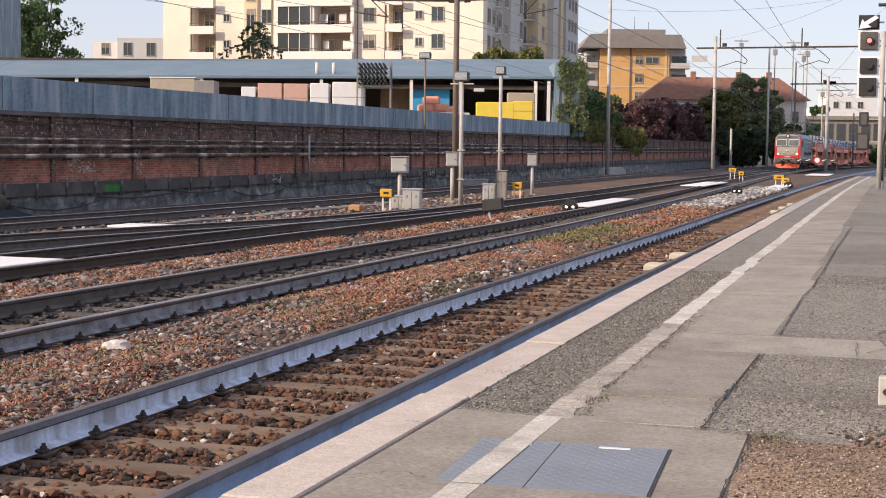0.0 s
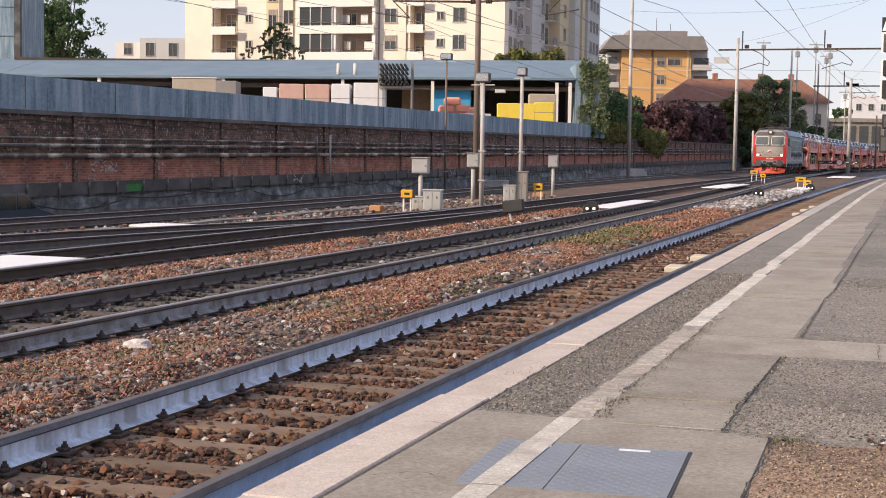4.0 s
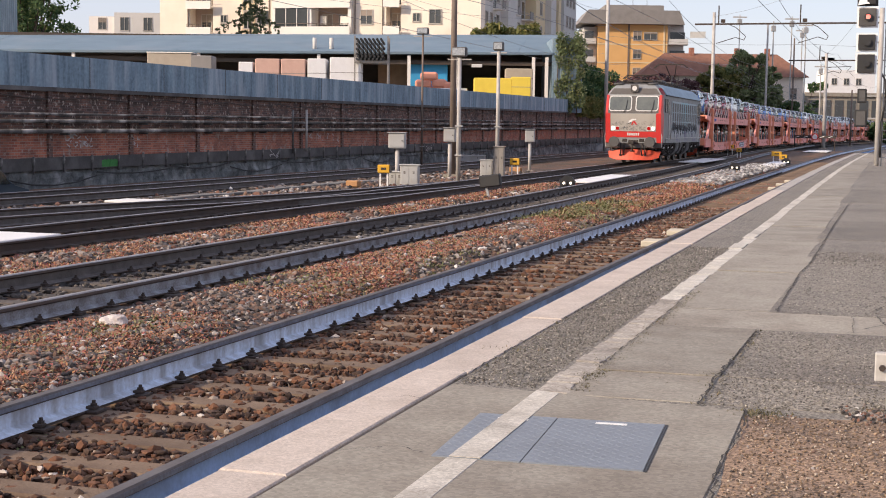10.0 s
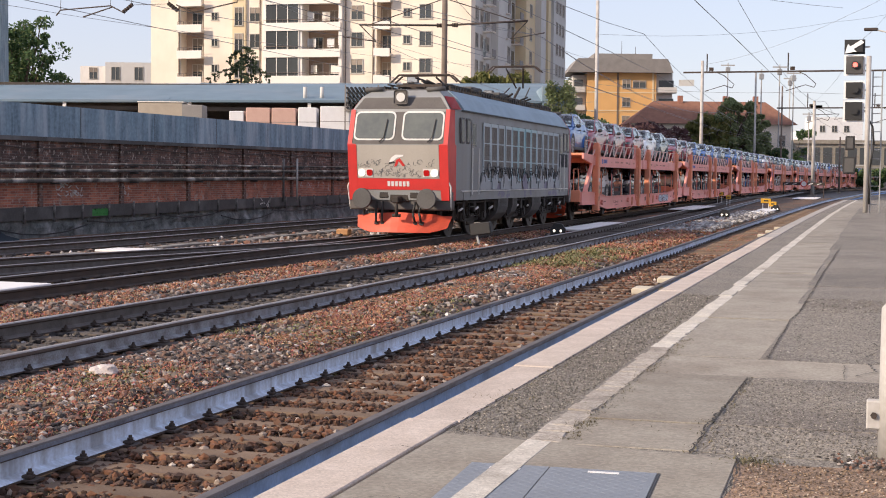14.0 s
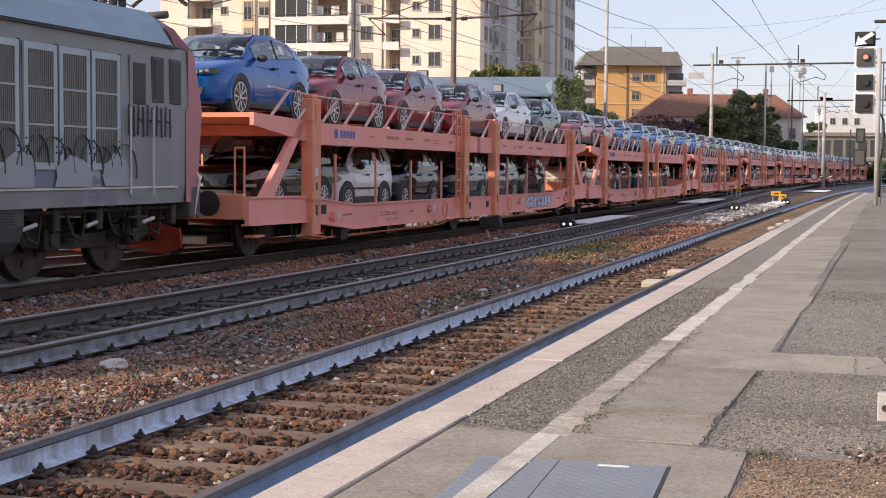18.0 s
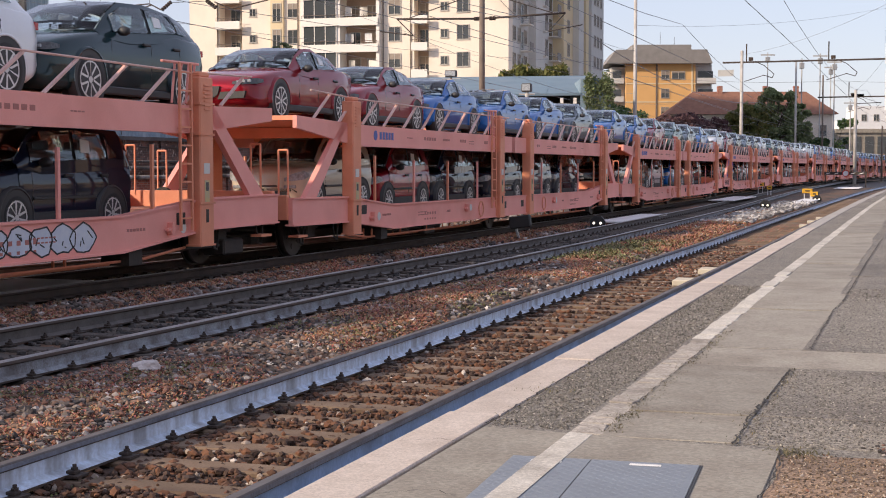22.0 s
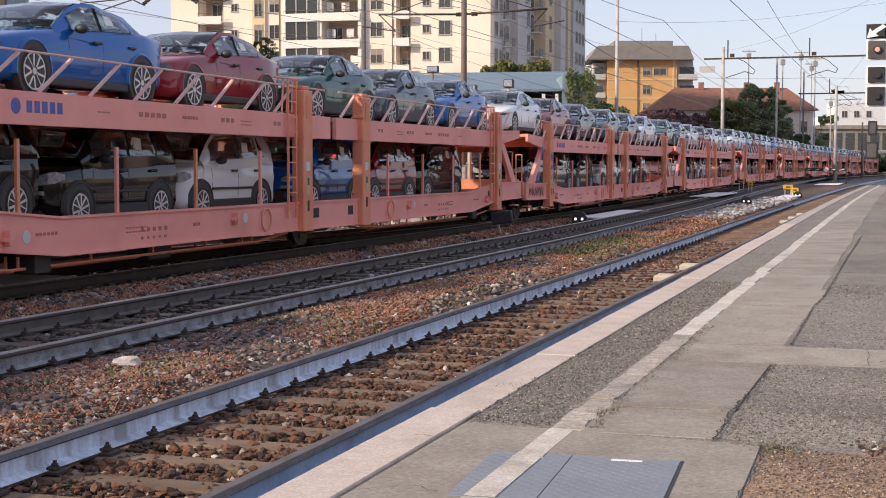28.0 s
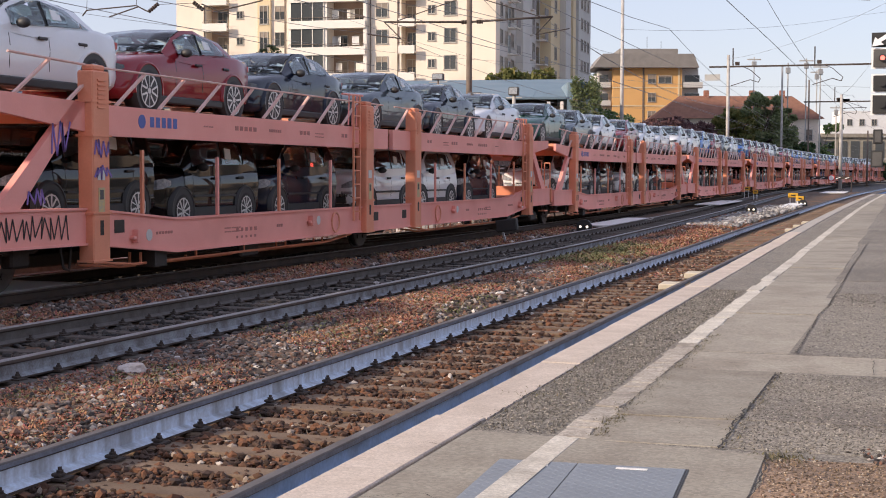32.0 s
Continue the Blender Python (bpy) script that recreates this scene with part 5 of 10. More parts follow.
            for j in range(3):
                part("step", boxed(*sorted((X - s * 0.14, X)), y0, y0 + 0.5, 0.32 + j * 0.24, 0.35 + j * 0.24), M_UNDER, dr)
        # sprayed lettering on the lower side: pale round letters, dark arcs above them, violet patches
        y, n_ = 2.75, 0
        while y < LEN - 2.7:
            w = rng.uniform(0.55, 0.95)
            d_ = 0.004 + 0.003 * (n_ % 3)
            lean = rng.uniform(-0.12, 0.12)
            pts = []
            for j in range(14):
                a = 2 * math.pi * j / 14
                r = 1.0 + rng.uniform(-0.16, 0.12)
                pts.append((y + w / 2 + w * 0.52 * r * math.cos(a) + lean * math.sin(a), 1.40 + 0.32 * r * math.sin(a)))
            pts = [(a_, min(1.49, max(1.27, b_)) if n_ % 2 else min(1.78, max(1.27, b_))) for a_, b_ in pts]
            gl = part("graffiti_letter", B(), M_SPRAY[0], L, "pale grey sprayed letter")
            bm = B()
            base = X + s * 0.002 if n_ % 2 else X + s * 0.033
            prism(bm, pts, *sorted((base, base + s * d_)), "x")
            part("fill", bm, M_SPRAY[2] if n_ % 5 == 3 else M_SPRAY[0], gl)
            bm = B()
            for arc in range(2):
                cy, cz = y + w * (0.3 + 0.45 * arc), rng.uniform(1.45, 1.62)
                ry, rz = rng.uniform(0.20, 0.36), rng.uniform(0.26, 0.46)
                a0 = rng.uniform(-0.3, 0.3)
                for j in range(9):
                    a1, a2 = a0 + 0.33 * j, a0 + 0.33 * (j + 1)
                    za, zb = max(1.02, cz + rz * math.sin(a1)), max(1.02, cz + rz * math.sin(a2))
                    bar(bm, (X + s * 0.036, cy + ry * math.cos(a1), za), (X + s * 0.036, cy + ry * math.cos(a2), zb), 0.026, 0.008)
            tagged(part("graffiti_outline", bm, M_SPRAY[1], gl, "dark sprayed arcs"), kind="stuff")
            y += w * 0.80
            n_ += 1
        for y0, y1 in ((4.7, 6.1), (8.0, 9.6), (11.2, 12.6)):
            bm = B()
            for j in range(16):
                yy, zz = rng.uniform(y0, y1), rng.uniform(1.06, 1.44)
                pts = [(yy + 0.13 * math.cos(2 * math.pi * i / 7) * rng.uniform(0.6, 1.3), zz + 0.07 * math.sin(2 * math.pi * i / 7) * rng.uniform(0.6, 1.3)) for i in range(7)]
                prism(bm, pts, *sorted((X + s * (0.001 + 0.0004 * j), X + s * (0.003 + 0.0004 * j))), "x")
            tagged(part("violet_spray", bm, M_SPRAY[2], L, "violet sprayed patch"), kind="stuff")
        bm = B()
        for k in range(5):
            y_ = LEN - 2.5 + k * 0.27
            for a_, b_ in (((0, 2.0), (0.02, 2.45)), ((0.16, 1.98), (0.15, 2.42)), ((0, 2.25), (0.16, 2.2))):
                bar(bm, (X + s * 0.03, y_ + a_[0], a_[1]), (X + s * 0.03, y_ + b_[0], b_[1]), 0.03, 0.008)
        tagged(part("graffiti_scrawl", bm, M_SPRAY[1], L, "dark scrawled tag beside the cab door"), kind="stuff")
        # underframe: rounded cases, pipes and cables
        for y0, y1, z0 in ((5.0, 6.15, 0.30), (9.3, 10.5, 0.30), (6.7, 7.3, 0.52)):
            bm = B()
            pts = [(s * 0.7, 1.0), (s * 1.42, 1.0), (s * 1.42, 0.78), (s * 1.36, 0.58), (s * 1.22, 0.42), (s * 1.02, z0), (s * 0.7, z0)]
            prism(bm, pts, y0, y1, "y")
            ec = part("equipment_case", bm, M_LOCODARK, L, "grimy rounded underfloor case")
            bm = B()
            for j in range(5):
                box(bm, *sorted((s * 1.418, s * 1.428)), y0 + 0.2, y1 - 0.2, 0.80 + 0.035 * j, 0.815 + 0.035 * j)
            part("vent", bm, M_UNDER, ec)
        bm = B()
        for k in range(13):
            ya = 0.9 + k * 1.08
            tube(bm, (s * 1.24, ya, 1.0), (s * 1.28, ya + 0.15, 0.60), 0.022, seg=6)
            tube(bm, (s * 1.28, ya + 0.15, 0.60), (s * 1.26, ya + 0.42, 0.52), 0.022, seg=6)
            tube(bm, (s * 1.26, ya + 0.42, 0.52), (s * 1.24, ya + 0.55, 0.98), 0.022, seg=6)
            box(bm, *sorted((s * 1.2, s * 1.34)), ya + 0.7, ya + 0.86, 0.66, 0.98, bevel=0.02)
        tube(bm, (s * 1.3, 1.0, 0.93), (s * 1.3, LEN - 1.0, 0.93), 0.028, seg=6)
        tagged(part("air_pipe", bm, M_UNDER, L), kind="stuff")
        bm = B()
        for k in range(9):
            ya = 1.3 + k * 1.55
            tube(bm, (s * 1.31, ya, 0.72), (s * 1.31, ya + 0.34, 0.78), 0.03, seg=6)
        tagged(part("sand_pipe", bm, M_PALE, L, "dusty pale pipes in the running gear"), kind="stuff")
    sets = []
    for yb in (3.0, 7.75, 12.5):
        bg = part("bogie", boxed(-0.6, 0.6, yb - 1.6, yb + 1.6, 0.55, 0.75), M_UNDER, L, "black bogie with springs")
        for s in (-1, 1):
            bm = B()
            prism(bm, [(yb - 1.75, 0.62), (yb - 1.3, 0.82), (yb - 0.4, 0.6), (yb + 0.4, 0.6), (yb + 1.3, 0.82), (yb + 1.75, 0.62), (yb + 1.6, 0.48), (yb + 0.5, 0.40), (yb - 0.5, 0.40), (yb - 1.6, 0.48)], min(s * 1.0, s * 1.12), max(s * 1.0, s * 1.12), "x")
            part("side_frame", bm, M_UNDER, bg)
            for dy in (-1.07, 1.07):
                bm = B()
                box(bm, min(s * 1.05, s * 1.25), max(s * 1.05, s * 1.25), yb + dy - 0.17, yb + dy + 0.17, 0.40, 0.72, bevel=0.03)
                tube(bm, (s * 1.24, yb + dy, 0.56), (s * 1.28, yb + dy, 0.56), 0.11, seg=12)
                part("axle_box", bm, M_UNDER, bg)
                bm = B()
                for j in range(5):
                    tube(bm, (s * 1.15, yb + dy * 0.55, 0.5 + j * 0.06), (s * 1.15, yb + dy * 0.55, 0.53 + j * 0.06), 0.10, seg=10)
                part("spring", bm, M_UNDER, bg)
        for dy in (-1.07, 1.07):
            sets.append(wheelset(L, yb + dy, True))
    WHEELSETS.append((sets, 0.56))
    return L


run(loco(), 0.0)


# ---- car transporter wagons ----
WLEN, WSTART, WPITCH = 28.7, 17.0, 29.3
LOW = [(0.0, 0.64, 1.08), (2.6, 0.62, 1.06), (5.0, 0.40, 0.86), (14.35, 0.40, 0.86)]
TOP = [(0.2, 2.34, 2.56), (2.4, 2.12, 2.50), (3.2, 2.06, 2.48), (14.2, 2.06, 2.48)]


def level(pts, y):
    y = min(y, WLEN - y)
    for (y0, _, z0), (y1, _, z1) in zip(pts, pts[1:]):
        if y0 <= y <= y1:
            return z0 + (z1 - z0) * (y - y0) / (y1 - y0)
    return pts[-1][2]


def girder(bm, pts, x0, x1):
    """A side girder whose lower and upper edge follow pts of (y, z0, z1)."""
    prism(bm, [(y, a) for y, a, _ in pts] + [(y, b) for y, _, b in reversed(pts)], x0, x1, "x")


def logo_bm(x0, x1, y, k):
    """A round blue mark, or a plain upright bar."""
    bm = B()
    if k == 0:
        tube(bm, (x0, y + 0.12, 2.29), (x1, y + 0.12, 2.29), 0.10, seg=16)
        return bm
    box(bm, x0, x1, y, y + 0.115, 2.215, 2.365, bevel=0.002)
    return bm


def wagon():
    W = thing("car_transporter_wagon", "faded salmon-red two-deck car transporter wagon with orange posts", "railway wagon", group="car transporter wagons")
    for unit in (0, 1):
        def m(pts):
            return [(y, a, b) for y, a, b in pts] if unit == 0 else [(WLEN - y, a, b) for y, a, b in reversed(pts)]
        for s in (-1, 1):
            xa, xb = sorted((s * 1.42, s * 1.5))
            bm = B()
            girder(bm, m(LOW), xa, xb)
            sb = part("sole_beam", bm, M_SALMON, W, "faded salmon side beam of the lower deck")
            bm = B()
            for pts, dz, w in ((m(LOW), 0, 0.05),):
                for (y0, a0, b0), (y1, a1, b1) in zip(pts, pts[1:]):
                    xo, xi = sorted((s * 1.36, s * 1.53))
                    prism(bm, [(y0, b0), (y1, b1), (y1, b1 + 0.03), (y0, b0 + 0.03)], xo, xi, "x")
                    prism(bm, [(y0, a0), (y1, a1), (y1, a1 - 0.03), (y0, a0 - 0.03)], xo, xi, "x")
            part("flange", bm, M_SALMON, sb)
            bm = B()
            girder(bm, m(TOP), xa, xb)
            ub = part("upper_beam", bm, M_SALMON, W, "faded salmon side beam of the upper deck")
            # lettering bars on the beams
            ys = (3.9, 4.25, 4.42, 4.59, 4.76, 4.93) if unit == 0 else ()
            for k, yy in enumerate(ys):
                xo, xi = sorted((s * 1.5, s * 1.506))
                part("logo_shape", logo_bm(xo, xi, yy, k), M_BLUELOGO, ub, "blue lettering shape")
            bm = B()
            xo, xi = sorted((s * 1.5, s * 1.505))
            for y0, n in ((7.0, 5), (9.6, 3), (11.6, 2)):
                for k in range(n):
                    yy = y0 + k * 0.17
                    yy = yy if unit == 0 else WLEN - yy - 0.1
                    box(bm, xo, xi, yy, yy + 0.11, 2.25, 2.32)
                    if n == 5:
                        box(bm, xo, xi, yy + 0.02, yy + 0.1, 0.60, 0.66)
                        box(bm, xo, xi, yy + 0.02, yy + 0.08, 0.49, 0.53)
            for y0, n, z, h in ((5.9, 4, 2.27, 0.02), (8.3, 6, 2.26, 0.05), (10.3, 5, 2.22, 0.018), (10.3, 5, 2.28, 0.018), (4.4, 6, 0.66, 0.04), (6.6, 7, 0.60, 0.02), (6.6, 7, 0.66, 0.02), (8.6, 3, 0.62, 0.05)):
                for k in range(n):
                    yy = y0 + k * 0.085
                    yy = yy if unit == 0 else WLEN - yy - 0.06
                    box(bm, xo, xi, yy, yy + 0.06, z, z + h)
            tagged(part("data_lettering", bm, M_DARKLET, ub, "small dark data lettering bars"), kind="stuff")
            for yy, zz in ((3.75, 0.62), (10.0, 0.64)):
                yy = yy if unit == 0 else WLEN - yy
                bm = B()
                box(bm, *sorted((s * 1.5, s * 1.58)), yy - 0.10, yy + 0.10, zz, zz + 0.05, bevel=0.01)
                box(bm, *sorted((s * 1.5, s * 1.60)), yy - 0.03, yy + 0.03, zz - 0.05, zz + 0.14, bevel=0.01)
                part("lashing_hook", bm, M_SALMON, sb, "salmon lashing hook")
                bm = B()
                tube(bm, (s * 1.5, yy + 0.45, zz + 0.04), (s * 1.506, yy + 0.45, zz + 0.04), 0.085, seg=14)
                part("round_label", bm, M_PALE, sb, "round white label")
            for yp in ((2.75, 12.85) if unit == 0 else (WLEN - 12.85, WLEN - 2.75)):
                xo, xi = sorted((s * 1.38, s * 1.62))
                bm = B()
                box(bm, xo, xi, yp - 0.21, yp + 0.21, 0.36, 2.92, bevel=0.02)
                box(bm, xo + 0.03, xi - 0.03, yp - 0.15, yp + 0.15, 2.92, 3.0, bevel=0.02)
                ps = part("post", bm, M_ORANGE, W, "orange box-section post")
                bm = B()
                for zz in (0.36, 1.0, 2.04, 2.5):
                    box(bm, xo - 0.012, xi + 0.012, yp - 0.235, yp + 0.235, zz, zz + 0.03)
                part("collar", bm, M_ORANGE, ps)
                bm = B()
                xo, xi = sorted((s * 1.62, s * 1.626))
                box(bm, xo, xi, yp - 0.05, yp + 0.03, 0.72, 0.92)
                part("slot", bm, M_UNDER, ps)
                part("label", boxed(xo, xi, yp - 0.11, yp + 0.07, 1.46, 1.62), M_PALE, ps, "white data label")
                part("label", boxed(xo, xi, yp - 0.09, yp + 0.06, 1.02, 1.36), M_STICKER, ps, "yellow and grey warning label")
                part("label_print", boxed(xo, xi + 0.001 if s > 0 else xi, yp - 0.06, yp + 0.03, 1.20, 1.33), M_LOCODARK, ps)
                bm = B()
                for j in range(7):
                    box(bm, xo, xi + 0.012 if s > 0 else xi, yp - 0.10, yp + 0.10, 2.42 + j * 0.06, 2.445 + j * 0.06)
                tagged(part("rung", bm, M_ORANGE, ps), kind="stuff")
                xo, xi = sorted((s * 1.5, s * 1.508))
                yy = yp + (0.5 if yp < 14 else -0.75)
                part("lashing_slot", boxed(xo, xi, yy, yy + 0.26, level(LOW, yy) - 0.28, level(LOW, yy) - 0.10, bevel=0.003), M_UNDER, sb)
            # diagonal brace at the outer post
            bm = B()
            y0, y1 = (0.75, 2.55) if unit == 0 else (WLEN - 0.75, WLEN - 2.55)
            d = Vector((0, y1 - y0, 1.45)).normalized()
            pz = [(y0 - 0.26, 1.06), (y0 + 0.26, 1.06), (y1 + 0.1 * (1 if unit else -1) + 0.10, 2.5), (y1 - 0.26, 2.5)] if unit == 0 else [(y0 - 0.26, 1.06), (y0 + 0.26, 1.06), (y1 + 0.26, 2.5), (y1 - 0.10, 2.5)]
            prism(bm, pz, *sorted((s * 1.40, s * 1.50)), "x")
            part("brace", bm, M_SALMON, W, "salmon diagonal brace")
            # hand rail with slanted struts on the upper deck
            ya, yb = (0.9, 14.0) if unit == 0 else (WLEN - 14.0, WLEN - 0.9)
            hr = B()
            nseg = 12
            ring_ = [(0.017 * math.cos(j * math.pi / 3), 0.017 * math.sin(j * math.pi / 3)) for j in range(6)]
            sweep(hr, ring_, [(s * 1.46, ya + (yb - ya) * k / nseg, level(TOP, ya + (yb - ya) * k / nseg) + 0.50) for k in range(nseg + 1)])
            bmesh.ops.recalc_face_normals(hr, faces=hr.faces)
            rail_ = part("handrail", hr, M_PALEPINK, W, "thin pale pink hand rail")
            for k in range(11):
                yk = ya + 0.5 + (yb - ya - 1.2) * k / 10
                bm = B()
                z0 = level(TOP, yk)
                bar(bm, (s * 1.46, yk - 0.40, z0), (s * 1.46, yk + 0.38, z0 + 0.48), 0.05, 0.03)
                part("strut", bm, M_PALEPINK, rail_)
            # thin stanchions along the lower deck
            for k in range(4):
                yk = (4.1 + k * 2.35) if unit == 0 else WLEN - 4.1 - k * 2.35
                bm = B()
                z0 = level(LOW, yk)
                box(bm, *sorted((s * 1.43, s * 1.47)), yk - 0.03, yk + 0.03, z0, z0 + 0.95)
                part("stanchion", bm, M_SALMON if k % 2 else M_ORANGE, W)
            # ladder beside the inner post (unit one) and the end post (unit two)
            yl = 12.25 if unit == 0 else WLEN - 3.3
            bm = B()
            for dy in (-0.17, 0.17):
                bar(bm, (s * 1.56, yl + dy, 0.62), (s * 1.56, yl + dy, 3.1), 0.035, 0.035)
            for k in range(9):
                bar(bm, (s * 1.56, yl - 0.17, 0.8 + k * 0.27), (s * 1.56, yl + 0.17, 0.8 + k * 0.27), 0.025, 0.025)
            lad = part("ladder", bm, M_ORANGE, W, "orange ladder")
            bm = B()
            for dy in (-0.3, -0.1, 0.12, 0.3):
                bar(bm, (s * 1.5, yl + dy, 2.5), (s * 1.42, yl + dy + 0.25, 3.12), 0.03, 0.03)
            tube(bm, (s * 1.45, yl - 0.5, 3.1), (s * 1.45, yl + 0.6, 3.12), 0.022, seg=6)
            part("grab_rail", bm, M_SALMON, lad)
            bm = B()
            yy = 11.2 if unit == 0 else WLEN - 11.2
            for k in range(14):
                a, b = k * 2 * math.pi / 14, (k + 1) * 2 * math.pi / 14
                tube(bm, (s * 1.54, yy + 0.19 * math.cos(a), 0.62 + 0.19 * math.sin(a)), (s * 1.54, yy + 0.19 * math.cos(b), 0.62 + 0.19 * math.sin(b)), 0.016, seg=5)
            part("hand_wheel", bm, M_ORANGE, sb, "brake hand wheel")
            bm = B()
            yy = 1.5 if unit == 0 else WLEN - 1.5
            box(bm, *sorted((s * 1.02, s * 1.2)), yy - 0.2, yy + 0.2, 0.34, 0.62, bevel=0.03)
            for k in range(5):
                box(bm, *sorted((s * 1.05, s * 1.17)), yy - 0.6 + 0.06 * k, yy + 0.6 - 0.06 * k, 0.62 - 0.028 * k, 0.644 - 0.028 * k)
            part("axle_box", bm, M_UNDER, W, "black axle box with leaf spring")
            bm = B()
            yy = 4.6 if unit == 0 else WLEN - 4.6
            box(bm, *sorted((s * 1.0, s * 1.45)), yy - 0.15, yy + 0.2, 0.18, 0.42)
            box(bm, *sorted((s * 0.9, s * 1.3)), yy + 3.0, yy + 3.7, 0.14, 0.40, bevel=0.03)
            tube(bm, (s * 1.2, yy + 0.2, 0.3), (s * 1.2, yy + 3.0, 0.3), 0.025, seg=6)
            part("brake_gear", bm, M_UNDER, W)
            ya, yb_ = (2.9, 12.6) if unit == 0 else (WLEN - 12.6, WLEN - 2.9)
            for xr, zr in ((1.30, 0.24), (1.12, 0.20)):
                bm = B()
                tube(bm, (s * xr, ya, zr + 0.10), (s * xr, ya + 1.2, zr), 0.022, seg=6)
                tube(bm, (s * xr, ya + 1.2, zr), (s * xr, yb_ - 1.2, zr), 0.022, seg=6)
                tube(bm, (s * xr, yb_ - 1.2, zr), (s * xr, yb_, zr + 0.10), 0.022, seg=6)
                for k in range(5):
                    yk = ya + 1.4 + k * 1.7
                    box(bm, s * xr - 0.012, s * xr + 0.012, yk - 0.02, yk + 0.02, zr, 0.40)
                part("brake_rod", bm, M_ORANGE, W, "thin orange rod under the side beam")
            for yk in (0.55, 2.15):
                yk = yk if unit == 0 else WLEN - yk
                bm = B()
                tube(bm, (s * 1.34, yk, 0.64), (s * 1.36, yk + 0.06, 0.30), 0.018, seg=6)
                tube(bm, (s * 1.36, yk + 0.06, 0.30), (s * 1.34, yk + 0.22, 0.26), 0.018, seg=6)
                tube(bm, (s * 1.34, yk + 0.22, 0.26), (s * 1.33, yk + 0.30, 0.62), 0.018, seg=6)
                part("air_hose", bm, M_UNDER, W)
            part("step", boxed(*sorted((s * 1.30, s * 1.50)), *((0.25, 0.65) if unit == 0 else (WLEN - 0.65, WLEN - 0.25)), 0.40, 0.44), M_ORANGE, W, "orange foot step")
        # decks
        bm = B()
        for (y0, _, b0), (y1, _, b1) in zip(m(LOW), m(LOW)[1:]):
            prism(bm, [(y0, b0 - 0.26), (y1, b1 - 0.26), (y1, b1 - 0.20), (y0, b0 - 0.20)], -1.42, 1.42, "x")
        part("lower_deck", bm, M_DECK, W, "grimy red-brown lower deck plate")
        bm = B()
        for (y0, _, b0), (y1, _, b1) in zip(m(TOP), m(TOP)[1:]):
            prism(bm, [(y0, b0 - 0.08), (y1, b1 - 0.08), (y1, b1), (y0, b0)], -1.42, 1.42, "x")
        bmesh.ops.remove_doubles(bm, verts=bm.verts, dist=0.001)
        ud = part("upper_deck", bm, M_ORANGE, W, "orange underside of the upper deck")
        for k in range(6):
            yk = 2.2 + 2.3 * k if unit == 0 else WLEN - 2.2 - 2.3 * k
            part("cross_beam", boxed(-1.42, 1.42, yk - 0.04, yk + 0.04, level(TOP, yk) - 0.30, level(TOP, yk) - 0.10), M_ORANGE, ud)
        # end: headstock and buffers
        y0, out = (0.0, -1) if unit == 0 else (WLEN, 1)
        bm = B()
        box(bm, -1.42, 1.42, y0 - 0.06, y0 + 0.06, 0.72, 1.16, bevel=0.01)
        hs = part("headstock", bm, M_ORANGE, W, "orange headstock")
        for s in (-1, 1):
            bm = B()
            tube(bm, (s * 0.88, y0, 1.0), (s * 0.88, y0 + out * 0.28, 1.0), 0.11, seg=10)
            tube(bm, (s * 0.88, y0 + out * 0.28, 1.0), (s * 0.88, y0 + out * 0.31, 1.0), 0.22, seg=14)
            part("buffer", bm, M_UNDER, hs, "black round buffer")
            bm = B()
            yy = y0 - out * 0.25
            for xx in (1.30, 1.12):
                tube(bm, (s * xx, yy, 1.08), (s * xx, yy, 1.95), 0.02, seg=6)
            tube(bm, (s * 1.30, yy, 1.95), (s * 1.12, yy, 1.95), 0.02, seg=6)
            part("grab_rail", bm, M_ORANGE, hs)
        bm = B()
        box(bm, -0.5, 0.5, 0.4 if unit == 0 else 14.4, 14.2 if unit == 0 else WLEN - 0.4, 0.26, 0.42)
        part("centre_sill", bm, M_UNDER, W, "dark centre sill")
    bm = B()
    box(bm, -1.2, 1.2, 13.9, 14.8, 0.28, 0.62, bevel=0.03)
    part("articulation", bm, M_UNDER, W, "dark articulated joint")
    sets = [wheelset(W, y) for y in (1.5, WLEN / 2, WLEN - 1.5)]
    WHEELSETS.append((sets, 0.46))
    return W



# ---- brick retaining wall with the concrete parapet ----
WALL_X = -23.0


